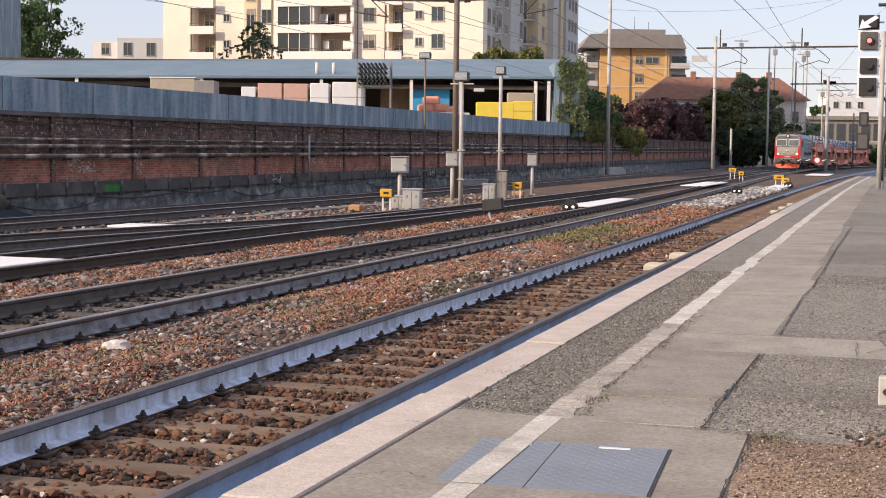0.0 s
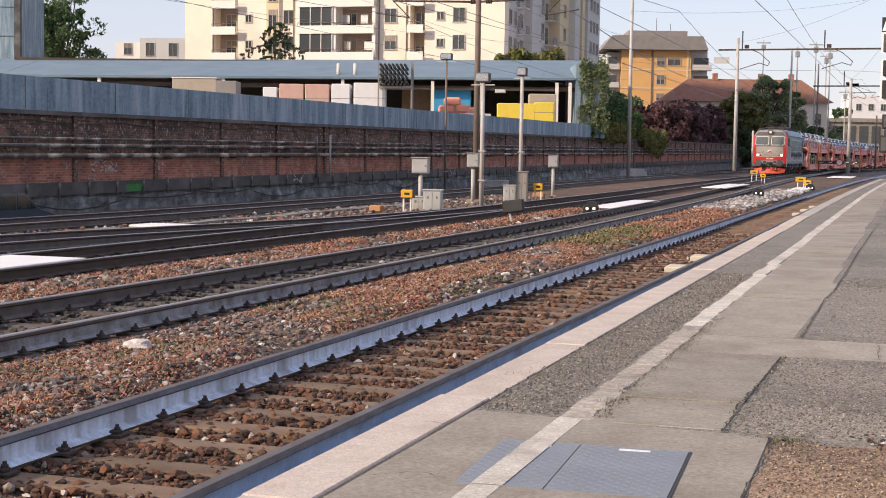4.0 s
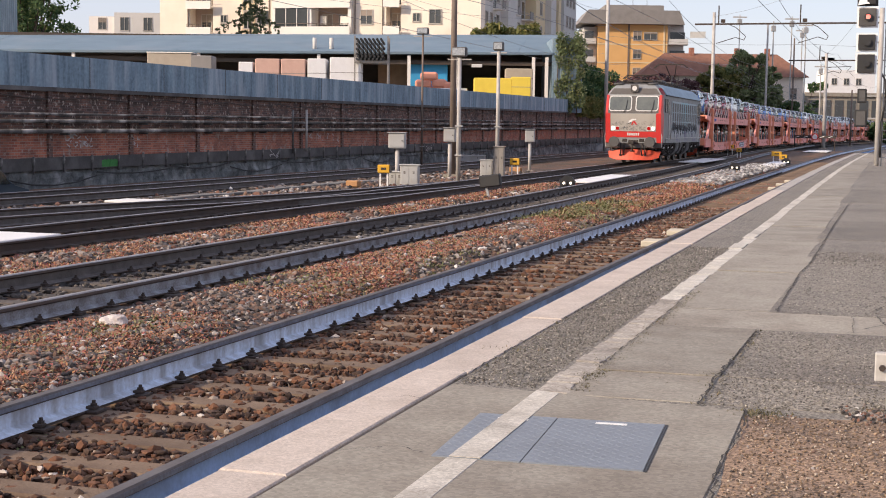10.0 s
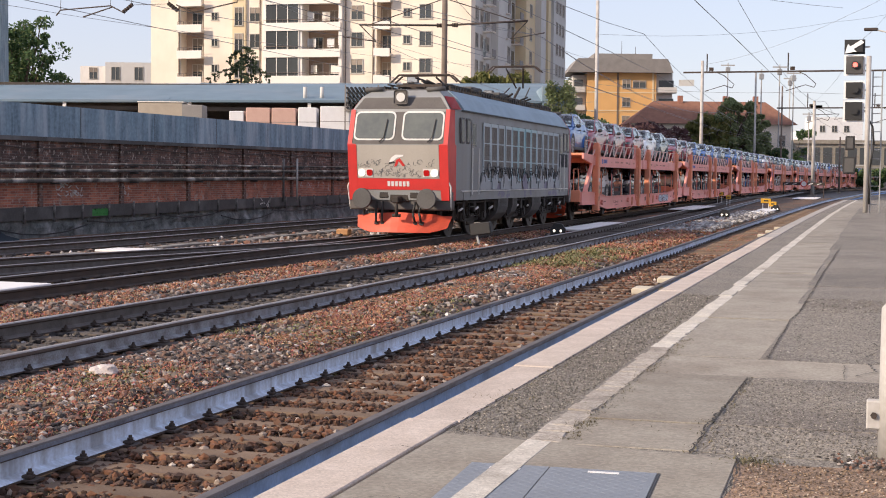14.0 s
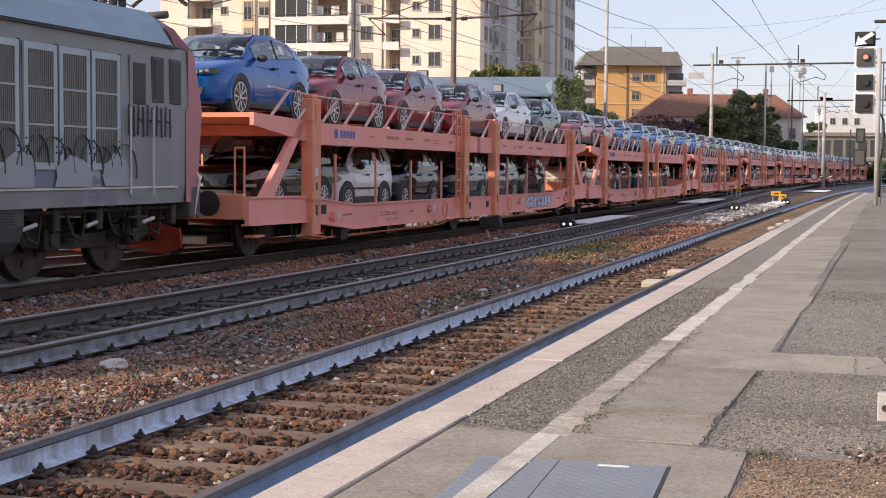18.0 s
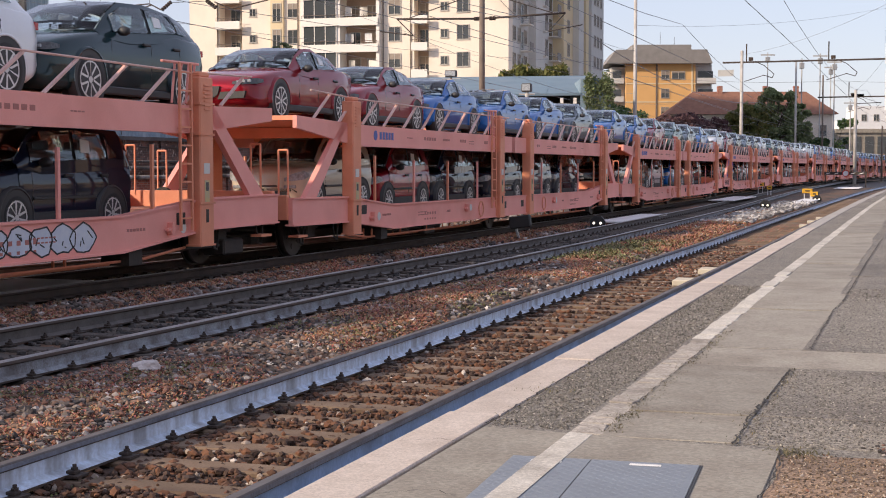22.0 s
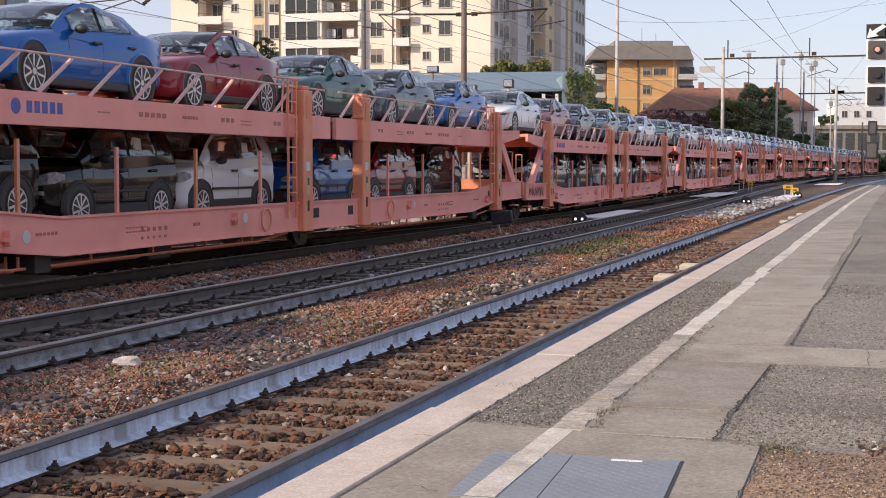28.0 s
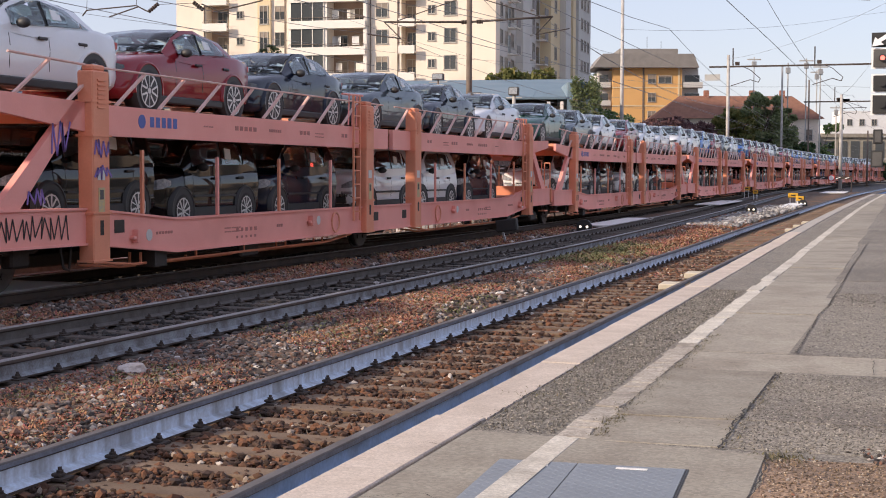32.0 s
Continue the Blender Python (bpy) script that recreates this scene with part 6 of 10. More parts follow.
def brick_material(name, a, b, mortar, scale=1.0, dark=0.5, chips=(4.5, 0.58, 0.75)):
    m = bpy.data.materials.new(name)
    m.use_nodes = True
    n, ln = m.node_tree.nodes, m.node_tree.links
    bs = n["Principled BSDF"]
    co, sx, cb = n.new("ShaderNodeTexCoord"), n.new("ShaderNodeSeparateXYZ"), n.new("ShaderNodeCombineXYZ")
    ln.new(co.outputs["Object"], sx.inputs[0])
    ln.new(sx.outputs["Y"], cb.inputs["X"])
    ln.new(sx.outputs["Z"], cb.inputs["Y"])
    br = n.new("ShaderNodeTexBrick")
    br.inputs["Color1"].default_value, br.inputs["Color2"].default_value, br.inputs["Mortar"].default_value = (*a, 1), (*b, 1), (*mortar, 1)
    br.inputs["Scale"].default_value = scale
    br.inputs["Brick Width"].default_value, br.inputs["Row Height"].default_value, br.inputs["Mortar Size"].default_value = 0.26, 0.075, 0.008
    ln.new(cb.outputs[0], br.inputs["Vector"])
    n1, n2 = n.new("ShaderNodeTexNoise"), n.new("ShaderNodeTexNoise")
    n1.inputs["Scale"].default_value, n1.inputs["Detail"].default_value = 1.6, 8
    n2.inputs["Scale"].default_value, n2.inputs["Detail"].default_value = chips[0], 6
    ln.new(co.outputs["Object"], n1.inputs["Vector"])
    ln.new(co.outputs["Object"], n2.inputs["Vector"])
    mx = n.new("ShaderNodeMix")
    mx.data_type = "RGBA"
    mx.inputs["B"].default_value = (0.045, 0.036, 0.032, 1)
    mr = n.new("ShaderNodeMapRange")
    mr.inputs["From Min"].default_value, mr.inputs["From Max"].default_value, mr.inputs["To Max"].default_value = 0.40, 0.66, dark
    ln.new(n1.outputs["Fac"], mr.inputs["Value"])
    ln.new(mr.outputs[0], mx.inputs["Factor"])
    ln.new(br.outputs["Color"], mx.inputs["A"])
    my = n.new("ShaderNodeMix")
    my.data_type = "RGBA"
    my.inputs["B"].default_value = (0.40, 0.34, 0.29, 1)
    m3 = n.new("ShaderNodeMapRange")
    m3.inputs["From Min"].default_value, m3.inputs["From Max"].default_value, m3.inputs["To Max"].default_value = chips[1], chips[1] + 0.10, chips[2]
    ln.new(n2.outputs["Fac"], m3.inputs["Value"])
    ln.new(m3.outputs[0], my.inputs["Factor"])
    ln.new(mx.outputs["Result"], my.inputs["A"])
    ln.new(my.outputs["Result"], bs.inputs["Base Color"])
    bs.inputs["Roughness"].default_value = 0.92
    bp = n.new("ShaderNodeBump")
    bp.inputs["Strength"].default_value, bp.inputs["Distance"].default_value = 0.6, 0.012
    ln.new(br.outputs["Fac"], bp.inputs["Height"])
    bp.invert = True
    ln.new(bp.outputs[0], bs.inputs["Normal"])
    return m


M_BRICK = brick_material("red_brick", (0.52, 0.19, 0.11), (0.30, 0.095, 0.06), (0.40, 0.30, 0.24), dark=0.42)
M_DARKBRICK = brick_material("sooty_brick", (0.25, 0.125, 0.088), (0.08, 0.046, 0.04), (0.20, 0.165, 0.145), dark=0.85, chips=(8.0, 0.575, 0.9))
M_PARAPET = surface("stained_concrete_parapet", (0.26, 0.36, 0.43), 0.9, tint=(0.115, 0.165, 0.205), scale=4.6, fine=9, amount=1.0, bump=0.3, stain=(0.47, 0.52, 0.57), stain_amount=0.55, streak=True)
M_SOOT = surface("sooty_masonry", (0.10, 0.095, 0.09), 0.95, tint=(0.055, 0.052, 0.05), scale=1.6, fine=20, amount=0.9, bump=0.6, stain=(0.22, 0.21, 0.20), stain_amount=0.55)
M_PIPE = surface("dusty_pipe", (0.13, 0.122, 0.115), 0.9, tint=(0.06, 0.055, 0.05), scale=3.2, fine=20, amount=1.0, bump=0.3, stain=(0.78, 0.74, 0.70), stain_amount=0.5)
M_FOOT = surface("mottled_grey_green_masonry", (0.21, 0.225, 0.22), 0.95, tint=(0.06, 0.065, 0.065), scale=3.4, fine=20, amount=1.0, bump=0.9, stain=(0.40, 0.41, 0.40), stain_amount=0.7, relief=0.04)
wall = thing("wall_brick", "long sooty red brick retaining wall with pipes and a concrete parapet", "retaining wall", kind="structure")
W0, W1 = 22.0, 224.0


def wz(y):
    return 0.0045 * (y - 33.0)


def wall_band(x0, x1, z0, z1, y0=W0, y1=W1):
    """A straight band of the wall that climbs with it."""
    bm = B()
    prism(bm, [(y0, z0 + wz(y0)), (y1, z0 + wz(y1)), (y1, z1 + wz(y1)), (y0, z1 + wz(y0))], x0, x1, "x")
    return bm


X = WALL_X
part("footing", wall_band(X - 0.8, X + 0.04, -0.9, 0.14), M_FOOT, wall, "sooty masonry footing")


def rough_face():
    """The uneven, crumbling face of the footing."""
    ys, zs = np.arange(W0, 150.0, 0.30), np.arange(-0.7, 0.16, 0.12)
    vs, fs = [], []
    for y in ys:
        for z in zs:
            o = 0.10 + 0.10 * noise.noise((y * 1.1, z * 2.5, 1.0)) + 0.06 * noise.noise((y * 3.7, z * 6.0, 4.0)) - 0.12 * z
            vs.append((WALL_X + max(0.045, o), y, z + wz(y)))
    w = len(zs)
    for j in range(len(ys) - 1):
        for i in range(w - 1):
            fs.append((j * w + i, (j + 1) * w + i, (j + 1) * w + i + 1, j * w + i + 1))
    return quick("footing_face", vs, fs, M_FOOT)


part("footing_face", rough_face(), None, wall, "crumbling grey-green masonry face")
part("ledge", wall_band(X - 0.6, X + 0.22, 0.14, 0.50), M_SOOT, wall, "dark concrete cable trough")
part("lower_brickwork", wall_band(X - 0.6, X, 0.50, 1.24), M_BRICK, wall, "red brickwork")
part("upper_brickwork", wall_band(X - 0.6, X - 0.02, 1.24, 2.40), M_DARKBRICK, wall, "soot-blackened brickwork")
part("coping", wall_band(X - 0.6, X + 0.10, 2.40, 2.52), M_SOOT, wall, "dark projecting course")
part("parapet", wall_band(X - 0.35, X + 0.02, 2.52, 3.45, W0, 108.0), M_PARAPET, wall, "stained grey concrete parapet")
for z, r in ((1.26, 0.068), (1.55, 0.055), (1.75, 0.035)):
    bm = B()
    tube(bm, (X + 0.20, W0, z + wz(W0)), (X + 0.20, W1, z + wz(W1)), r, seg=10)
    part("pipe", bm, M_PIPE, wall, "dusty pipe on the wall")
for k in range(19):
    y = 24.0 + 4.612 * k
    part("panel_joint", boxed(X + 0.018, X + 0.026, y - 0.018, y + 0.018, 2.56 + wz(y), 3.44 + wz(y)), M_SOOT, wall)
    bm = B()
    pts = [(X + 0.24, y + 4.6 * q, (0.02 + 0.10 * math.sin(k * 2.1)) - 0.22 * 4 * q * (1 - q) * (0.4 + 0.6 * (k % 3) / 2) + wz(y)) for q in (0, 0.25, 0.5, 0.75, 1.0)]
    for a_, b_ in zip(pts, pts[1:]):
        tube(bm, a_, b_, 0.022, seg=5)
    part("slack_cable", bm, M_BLACK, wall, "black cable sagging along the footing")
    bm = B()
    pts = [(X + 0.05, y + 4.6 * q, 2.28 - 0.10 * 4 * q * (1 - q) + wz(y)) for q in (0, 0.25, 0.5, 0.75, 1.0)]
    for a_, b_ in zip(pts, pts[1:]):
        tube(bm, a_, b_, 0.018, seg=5)
    part("slack_cable", bm, M_IRON, wall)
bm = B()
tube(bm, (X + 0.30, 54.0, 0.48), (X + 0.30, 54.0, 2.18), 0.045, seg=10)
part("upright_pipe", bm, M_POLE, wall, "pale upright pipe standing before the wall")
bm0 = boxed(0, 0.07, -0.10, 0.10, 0.5, 2.40)
pil = mesh_of("pilaster", bm0)
pil.materials.append(M_DARKBRICK)
bk = B()
for z in (1.15, 1.45, 1.66):
    box(bk, 0.0, 0.30, -0.03, 0.03, z, z + 0.05)
bracket = mesh_of("pipe_bracket", bk)
bracket.materials.append(M_SOOT)
lp = mesh_of("trough_post", boxed(0.22, 0.27, -0.03, 0.03, 0.06, 0.56))
lp.materials.append(M_PIPE)
for k in range(42):
    y = 26.4 + 4.612 * k
    part("pilaster", pil, None, wall).location = (X, y, wz(y))
    part("pipe_bracket", bracket, None, wall).location = (X, y + 0.6, wz(y))
    for j in range(3):
        if k < 22:
            part("trough_post", lp, None, wall).location = (X, y + 0.4 + 1.54 * j, wz(y))
# sprayed tags on the ledge and the bricks
bm = B()
for y0 in (38.2,):
    for j in range(9):
        bar(bm, (X + 0.224, y0 + 0.1 * j, 0.22 + 0.2 * (j % 2)), (X + 0.224, y0 + 0.1 * j + 0.14, 0.42 - 0.18 * (j % 2)), 0.006, 0.06)
    box(bm, X + 0.221, X + 0.223, y0 - 0.05, y0 + 0.95, 0.19, 0.40)
part("green_graffiti", bm, surface("green_spray", (0.06, 0.28, 0.06), 0.8, scale=6, amount=0.6, bump=0), wall, "small green sprayed tag")
bm = B()
for y0, y1, z0, z1, n in ((36.6, 37.9, 0.75, 1.15, 26), (40.0, 40.9, 0.8, 1.1, 10), (50.5, 51.6, 0.2, 0.45, 16), (55.0, 58.2, 0.8, 1.15, 16), (65.5, 68.5, 0.8, 1.15, 18), (70.0, 71.2, 0.2, 0.45, 10)):
    for _ in range(n):
        y, z = rng.uniform(y0, y1), rng.uniform(z0, z1)
        bar(bm, (X + (0.225 if z1 < 0.5 else 0.004), y, z + wz(y)), (X + (0.225 if z1 < 0.5 else 0.004), y + rng.uniform(-0.2, 0.2), z + wz(y) + rng.uniform(-0.14, 0.14)), 0.008, 0.035)
part("white_graffiti", bm, surface("white_spray", (0.55, 0.52, 0.50), 0.8, scale=6, amount=0.5, bump=0), wall, "faint white scrawled graffiti")
# raised yard behind the wall
solid("yard_pavement", quick("yard_pavement", [(-23.4, 15, 2.6), (-23.4, 190, 3.2), (-260, 190, 3.2), (-260, 15, 2.6)], [(0, 1, 2, 3)]), M_CONC, "raised concrete storage yard behind the wall", "pavement", kind="structure")

# ---- new cars on the decks ----
M_TYRE = surface("tyre_rubber", (0.022, 0.021, 0.021), 0.8, tint=(0.04, 0.038, 0.036), scale=6, fine=40, amount=0.7, bump=0.1)
M_ALLOY = surface("alloy_rim", (0.72, 0.71, 0.69), 0.4, 0.3, tint=(0.55, 0.54, 0.52), scale=8, fine=40, amount=0.5, bump=0)
M_CARGLASS = bpy.data.materials.new("car_window_glass")
M_CARGLASS.use_nodes = True
cg = M_CARGLASS.node_tree.nodes["Principled BSDF"]
cg.inputs["Base Color"].default_value, cg.inputs["Roughness"].default_value = (0.54, 0.62, 0.62, 1), 0.01
cg.inputs["Transmission Weight"].default_value, cg.inputs["IOR"].default_value = 1.0, 1.5
M_PARKGLASS = surface("parked_car_glass", (0.02, 0.026, 0.026), 0.13, tint=(0.05, 0.06, 0.055), scale=2.2, fine=8, amount=0.7, bump=0.0)
M_SEAT = surface("dark_seat_cloth", (0.075, 0.076, 0.08), 0.9, tint=(0.07, 0.07, 0.072), scale=6, fine=60, amount=0.6, bump=0.1)
M_COVER = surface("white_seat_cover_film", (0.62, 0.65, 0.70), 0.35, tint=(0.45, 0.48, 0.53), scale=5, fine=30, amount=0.8, bump=0.3)
M_TRIM = surface("black_plastic_trim", (0.03, 0.03, 0.031), 0.55, tint=(0.045, 0.045, 0.045), scale=6, fine=60, amount=0.6, bump=0.05)
M_CHROME = surface("headlight_glass", (0.42, 0.45, 0.48), 0.10, 0.0, tint=(0.12, 0.125, 0.13), scale=14, fine=50, amount=0.8, bump=0)
M_LAMPDARK = surface("dark_headlight", (0.05, 0.052, 0.056), 0.15, tint=(0.16, 0.165, 0.17), scale=18, fine=50, amount=0.6, bump=0)
M_PAPER = surface("white_paper", (0.8, 0.8, 0.78), 0.7, tint=(0.7, 0.7, 0.68), scale=8, amount=0.4, bump=0)


def paint(name, c, metal=0.0):
    return surface("car_paint_" + name, c, 0.42, metal, tint=tuple(x * 0.85 for x in c), scale=1.0, fine=20, amount=0.3, bump=0.0, coat=0.85, shine=0.05)


PAINTS = {"blue": paint("blue", (0.002, 0.10, 0.37), 0.3), "red": paint("red", (0.235, 0.004, 0.013), 0.3), "white": paint("white", (0.78, 0.79, 0.80), 0.0), "teal": paint("teal", (0.008, 0.028, 0.034)),
          "green": paint("green", (0.004, 0.062, 0.05), 0.2), "grey": paint("grey", (0.055, 0.075, 0.095), 0.2), "black": paint("black", (0.005, 0.0055, 0.0065)), "navy": paint("navy", (0.006, 0.011, 0.028)), "tan": paint("tan", (0.52, 0.46, 0.36), 0.1)}
WORDS = {"blue": "glossy blue", "red": "glossy dark red", "white": "glossy white", "teal": "dark teal", "green": "dark green", "grey": "metallic grey-blue", "black": "glossy black", "navy": "dark navy", "tan": "pale beige"}
KINDS = {
    "suv": dict(L=4.53, W=1.84, H=1.60, hood=(0.80, 0.98, 1.06), cowl=-0.98, roof=(-0.18, 0.55, 1.32), rear=2.02, belt=(1.04, 1.10, 1.20), deck=1.12, base=2.64, r=0.36, pillar=0.42, quarter=1.22, lamp=(0.045, 0.045), top=0.74, word="compact SUV"),
    "sedan": dict(L=4.64, W=1.86, H=1.44, hood=(0.70, 0.86, 0.96), cowl=-0.80, roof=(0.05, 0.45, 0.92), rear=1.72, belt=(0.94, 0.98, 1.06), deck=1.06, base=2.82, r=0.345, pillar=0.38, quarter=1.18, lamp=(0.04, 0.05), top=0.73, word="sports sedan"),
    "city": dict(L=3.66, W=1.66, H=1.55, hood=(0.82, 0.95, 1.00), cowl=-1.06, roof=(-0.50, 0.3, 1.50), rear=1.78, belt=(0.96, 0.98, 1.02), deck=1.00, base=2.30, r=0.30, pillar=0.22, quarter=1.02, lamp=(0.07, 0.07), top=0.84, word="small hatchback"),
}


def loft(bm, rings):
    for a, b in zip(rings, rings[1:]):
        for i in range(len(a) - 1):
            f = bm.faces.new((a[i], b[i], b[i + 1], a[i + 1]))
            f.smooth = True


def wheel_meshes(r):
    bm = B()
    prof = [(0.0, r * 0.73), (0.0, r * 0.92), (0.03, r), (0.17, r), (0.20, r * 0.92), (0.20, r * 0.73)]
    rings = []
    for k in range(25):
        a = 2 * math.pi * k / 24
        rings.append([bm.verts.new((x, q * math.cos(a), q * math.sin(a))) for x, q in prof])
    loft(bm, rings)
    bmesh.ops.remove_doubles(bm, verts=bm.verts, dist=0.0005)
    bmesh.ops.recalc_face_normals(bm, faces=bm.faces)
    tyre = mesh_of("tyre", bm)
    tyre.materials.append(M_TYRE)
    bm = B()
    tube(bm, (0.06, 0, 0), (0.10, 0, 0), r * 0.70, seg=20)
    for f in bm.faces:
        f.material_index = 1
    tube(bm, (0.10, 0, 0), (0.200, 0, 0), r * 0.14, seg=10)
    for k in range(5):
        a = 2 * math.pi * k / 5
        for da in (-0.17, 0.17):
            bar(bm, (0.185, r * 0.12 * math.cos(a), r * 0.12 * math.sin(a)), (0.19, r * 0.73 * math.cos(a + da * 1.9), r * 0.73 * math.sin(a + da * 1.9)), 0.026, 0.032)
    for k in range(20):
        a, b = 2 * math.pi * k / 20, 2 * math.pi * (k + 1) / 20
        bar(bm, (0.185, r * 0.72 * math.cos(a), r * 0.72 * math.sin(a)), (0.185, r * 0.72 * math.cos(b), r * 0.72 * math.sin(b)), 0.03, 0.03)
    bmesh.ops.recalc_face_normals(bm, faces=bm.faces)
    rim = mesh_of("rim", bm)
    rim.materials.append(M_ALLOY)
    rim.materials.append(M_TRIM)
    return tyre, rim


WHEELS = {k: wheel_meshes(d["r"]) for k, d in KINDS.items()}


def car(kind, color):
    d = KINDS[kind]
    L, W, H = d["L"], d["W"] / 2, d["H"]
    f, e = -L / 2, L / 2
    P = PAINTS[color]
    C = thing({"suv": "compact_suv", "sedan": "sedan_car", "city": "small_hatchback"}[kind], "%s new %s on a transporter deck" % (WORDS[color], d["word"]), "car", group="new cars on the train")
    h0, h1, h2 = d["hood"]
    b0, b1, b2 = d["belt"]
    st = [(f, 0.62, 0.36, h0 - 0.16), (f + 0.04, 0.76, 0.27, h0 - 0.09), (f + 0.12, 0.86, 0.22, h0 - 0.03), (f + 0.26, 0.925, 0.20, h0 + 0.04), (f + 0.5, 0.965, 0.20, h0 + 0.6 * (h1 - h0)), (f + 0.85, 1.0, 0.20, h1), (d["cowl"], 0.995, 0.20, h2), (d["cowl"] + 0.5, 0.975, 0.20, b0),
          (0.35, 0.97, 0.20, b1), (d["roof"][2] - 0.1, 0.995, 0.20, b2), (d["rear"] - 0.1, 0.985, 0.22, d["deck"] + 0.03), (e - 0.22, 0.94, 0.26, d["deck"]), (e - 0.08, 0.87, 0.32, d["deck"] - 0.09), (e, 0.76, 0.42, d["deck"] - 0.28)]

    if kind == "city":
        st[:4] = [(f, 0.70, 0.36, h0 - 0.09), (f + 0.04, 0.83, 0.27, h0 - 0.02), (f + 0.12, 0.905, 0.22, h0 + 0.03), (f + 0.26, 0.95, 0.20, h0 + 0.065)]

    def side_x(y, z):
        """Half width of the body's side at y and height z."""
        for (ya, wa, za, ta), (yb_, wb, zb_, tb) in zip(st, st[1:]):
            if ya <= y <= yb_:
                q = (y - ya) / (yb_ - ya)
                w, zb, zt = wa + (wb - wa) * q, za + (zb_ - za) * q, ta + (tb - ta) * q
                x, zm = W * w, zb + (zt - zb) * 0.55
                lv_ = [(zb, x * 0.88), (zb + 0.05, x * 0.955), (zb + 0.14, x * 0.985), (zm - 0.12, x * 0.975), (zm + 0.06, x), (zm + 0.14, x * 0.985), (zt - 0.07, x * 0.965), (zt - 0.015, x * 0.92)]
                for (z0, x0), (z1, x1) in zip(lv_, lv_[1:]):
                    if z0 <= z <= z1:
                        return x0 + (x1 - x0) * (z - z0) / (z1 - z0)
                return x * 0.9
        return W
    bm = B()
    rings = []
    for y, w, zb, zt in st:
        x = W * w
        zm = zb + (zt - zb) * 0.55
        half = [(0, zb), (x * 0.88, zb), (x * 0.955, zb + 0.05), (x * 0.985, zb + 0.14), (x * 0.975, zm - 0.12), (x, zm + 0.06), (x * 0.985, zm + 0.14), (x * 0.965, zt - 0.07), (x * 0.92, zt - 0.015), (x * 0.80, zt + 0.008), (x * 0.45, zt + 0.03), (0, zt + 0.038)]
        ring = [bm.verts.new((-p, y, z)) for p, z in half] + [bm.verts.new((p, y, z)) for p, z in reversed(half[1:-1])]
        rings.append(ring + [ring[0]])
    loft(bm, rings)
    bm.faces.new(rings[0][:-1])
    bm.faces.new(list(reversed(rings[-1][:-1])))
    bmesh.ops.recalc_face_normals(bm, faces=bm.faces)
    me = mesh_of("body", bm)
    me.set_sharp_from_angle(angle=radians(45))
    part("body", me, P, C, WORDS[color] + " painted body")
    # cabin shell with separate panes
    r0, r1, r2 = d["roof"]
    tw = d["top"]
    gs = [(d["cowl"], 0.94, h2 - 0.08, 0.86, h2 + 0.015), ((d["cowl"] + r0) / 2, 0.95, (h2 + b0) / 2 - 0.09, (0.86 + tw) / 2, (h2 + H) / 2 + 0.045), (r0, 0.955, b0 - 0.10, tw - 0.02, H - 0.045), (r1, 0.955, b1 - 0.10, tw, H - 0.012), (r2, 0.955, b2 - 0.10, tw - 0.04, H - 0.07), ((r2 + d["rear"]) / 2, 0.945, (b2 + d["deck"]) / 2 - 0.10, tw + 0.01, (H + d["deck"]) / 2 + 0.055), (d["rear"], 0.92, d["deck"] - 0.10, 0.78, d["deck"] + 0.03)]

    def at_y(y, t, s):
        for g0, g1 in zip(gs, gs[1:]):
            if y <= g1[0] + 1e-6:
                q = (y - g0[0]) / (g1[0] - g0[0])
                wb, zb, wt, zt = (g0[i] + (g1[i] - g0[i]) * q for i in (1, 2, 3, 4))
                bulge = 0.035 * t * (1 - t) * 4
                return Vector((s * (W * (wb + (wt - wb) * t) + bulge), y, zb + (zt - zb) * t))
        return at_y(gs[-1][0], t, s)
    bm = B()
    rings = []
    ys = [gs[0][0], (gs[0][0] * 0.5 + r0 * 0.5), r0, (r0 + r1) / 2, r1, (r1 + r2) / 2, r2, (r2 + gs[-1][0]) / 2, gs[-1][0]]
    for y in ys:
        lf, rt = [at_y(y, t, -1) for t in (0, 0.3, 0.6, 0.88, 1.0)], [at_y(y, t, 1) for t in (1.0, 0.88, 0.6, 0.3, 0)]
        top = lf[-1].lerp(rt[0], 0.5) + Vector((0, 0, 0.035))
        rings.append([bm.verts.new(p) for p in lf + [top] + rt])
    for k, (ra, rb) in enumerate(zip(rings, rings[1:])):
        for i in range(10):
            if (i in (1, 2, 7, 8) and 1 <= k <= 5) or (i in (4, 5) and k in (0, 1, 6, 7)):
                continue
            bm.faces.new((ra[i], rb[i], rb[i + 1], ra[i + 1])).smooth = True
    bmesh.ops.recalc_face_normals(bm, faces=bm.faces)
    me = mesh_of("cabin_shell", bm)
    me.set_sharp_from_angle(angle=radians(50))
    part("cabin_shell", me, P, C, WORDS[color] + " roof and pillars")

    def pane(name, pts, s, off, label=""):
        bm = B()
        c = [Vector(p) for p in pts]
        nrm = (c[1] - c[0]).cross(c[2] - c[0]).normalized()
        ref = Vector((s, 0, 0.2)) if s else Vector((0, c[0].y, 0.5))
        if nrm.dot(ref) < 0:
            nrm = -nrm
        fa = bm.faces.new([bm.verts.new(p + nrm * off) for p in c])
        ex = bmesh.ops.extrude_face_region(bm, geom=[fa])
        for v in ex["geom"]:
            if isinstance(v, bmesh.types.BMVert):
                v.co -= nrm * 0.012
        bmesh.ops.recalc_face_normals(bm, faces=bm.faces)
        return part(name, bm, M_CARGLASS, C, label)

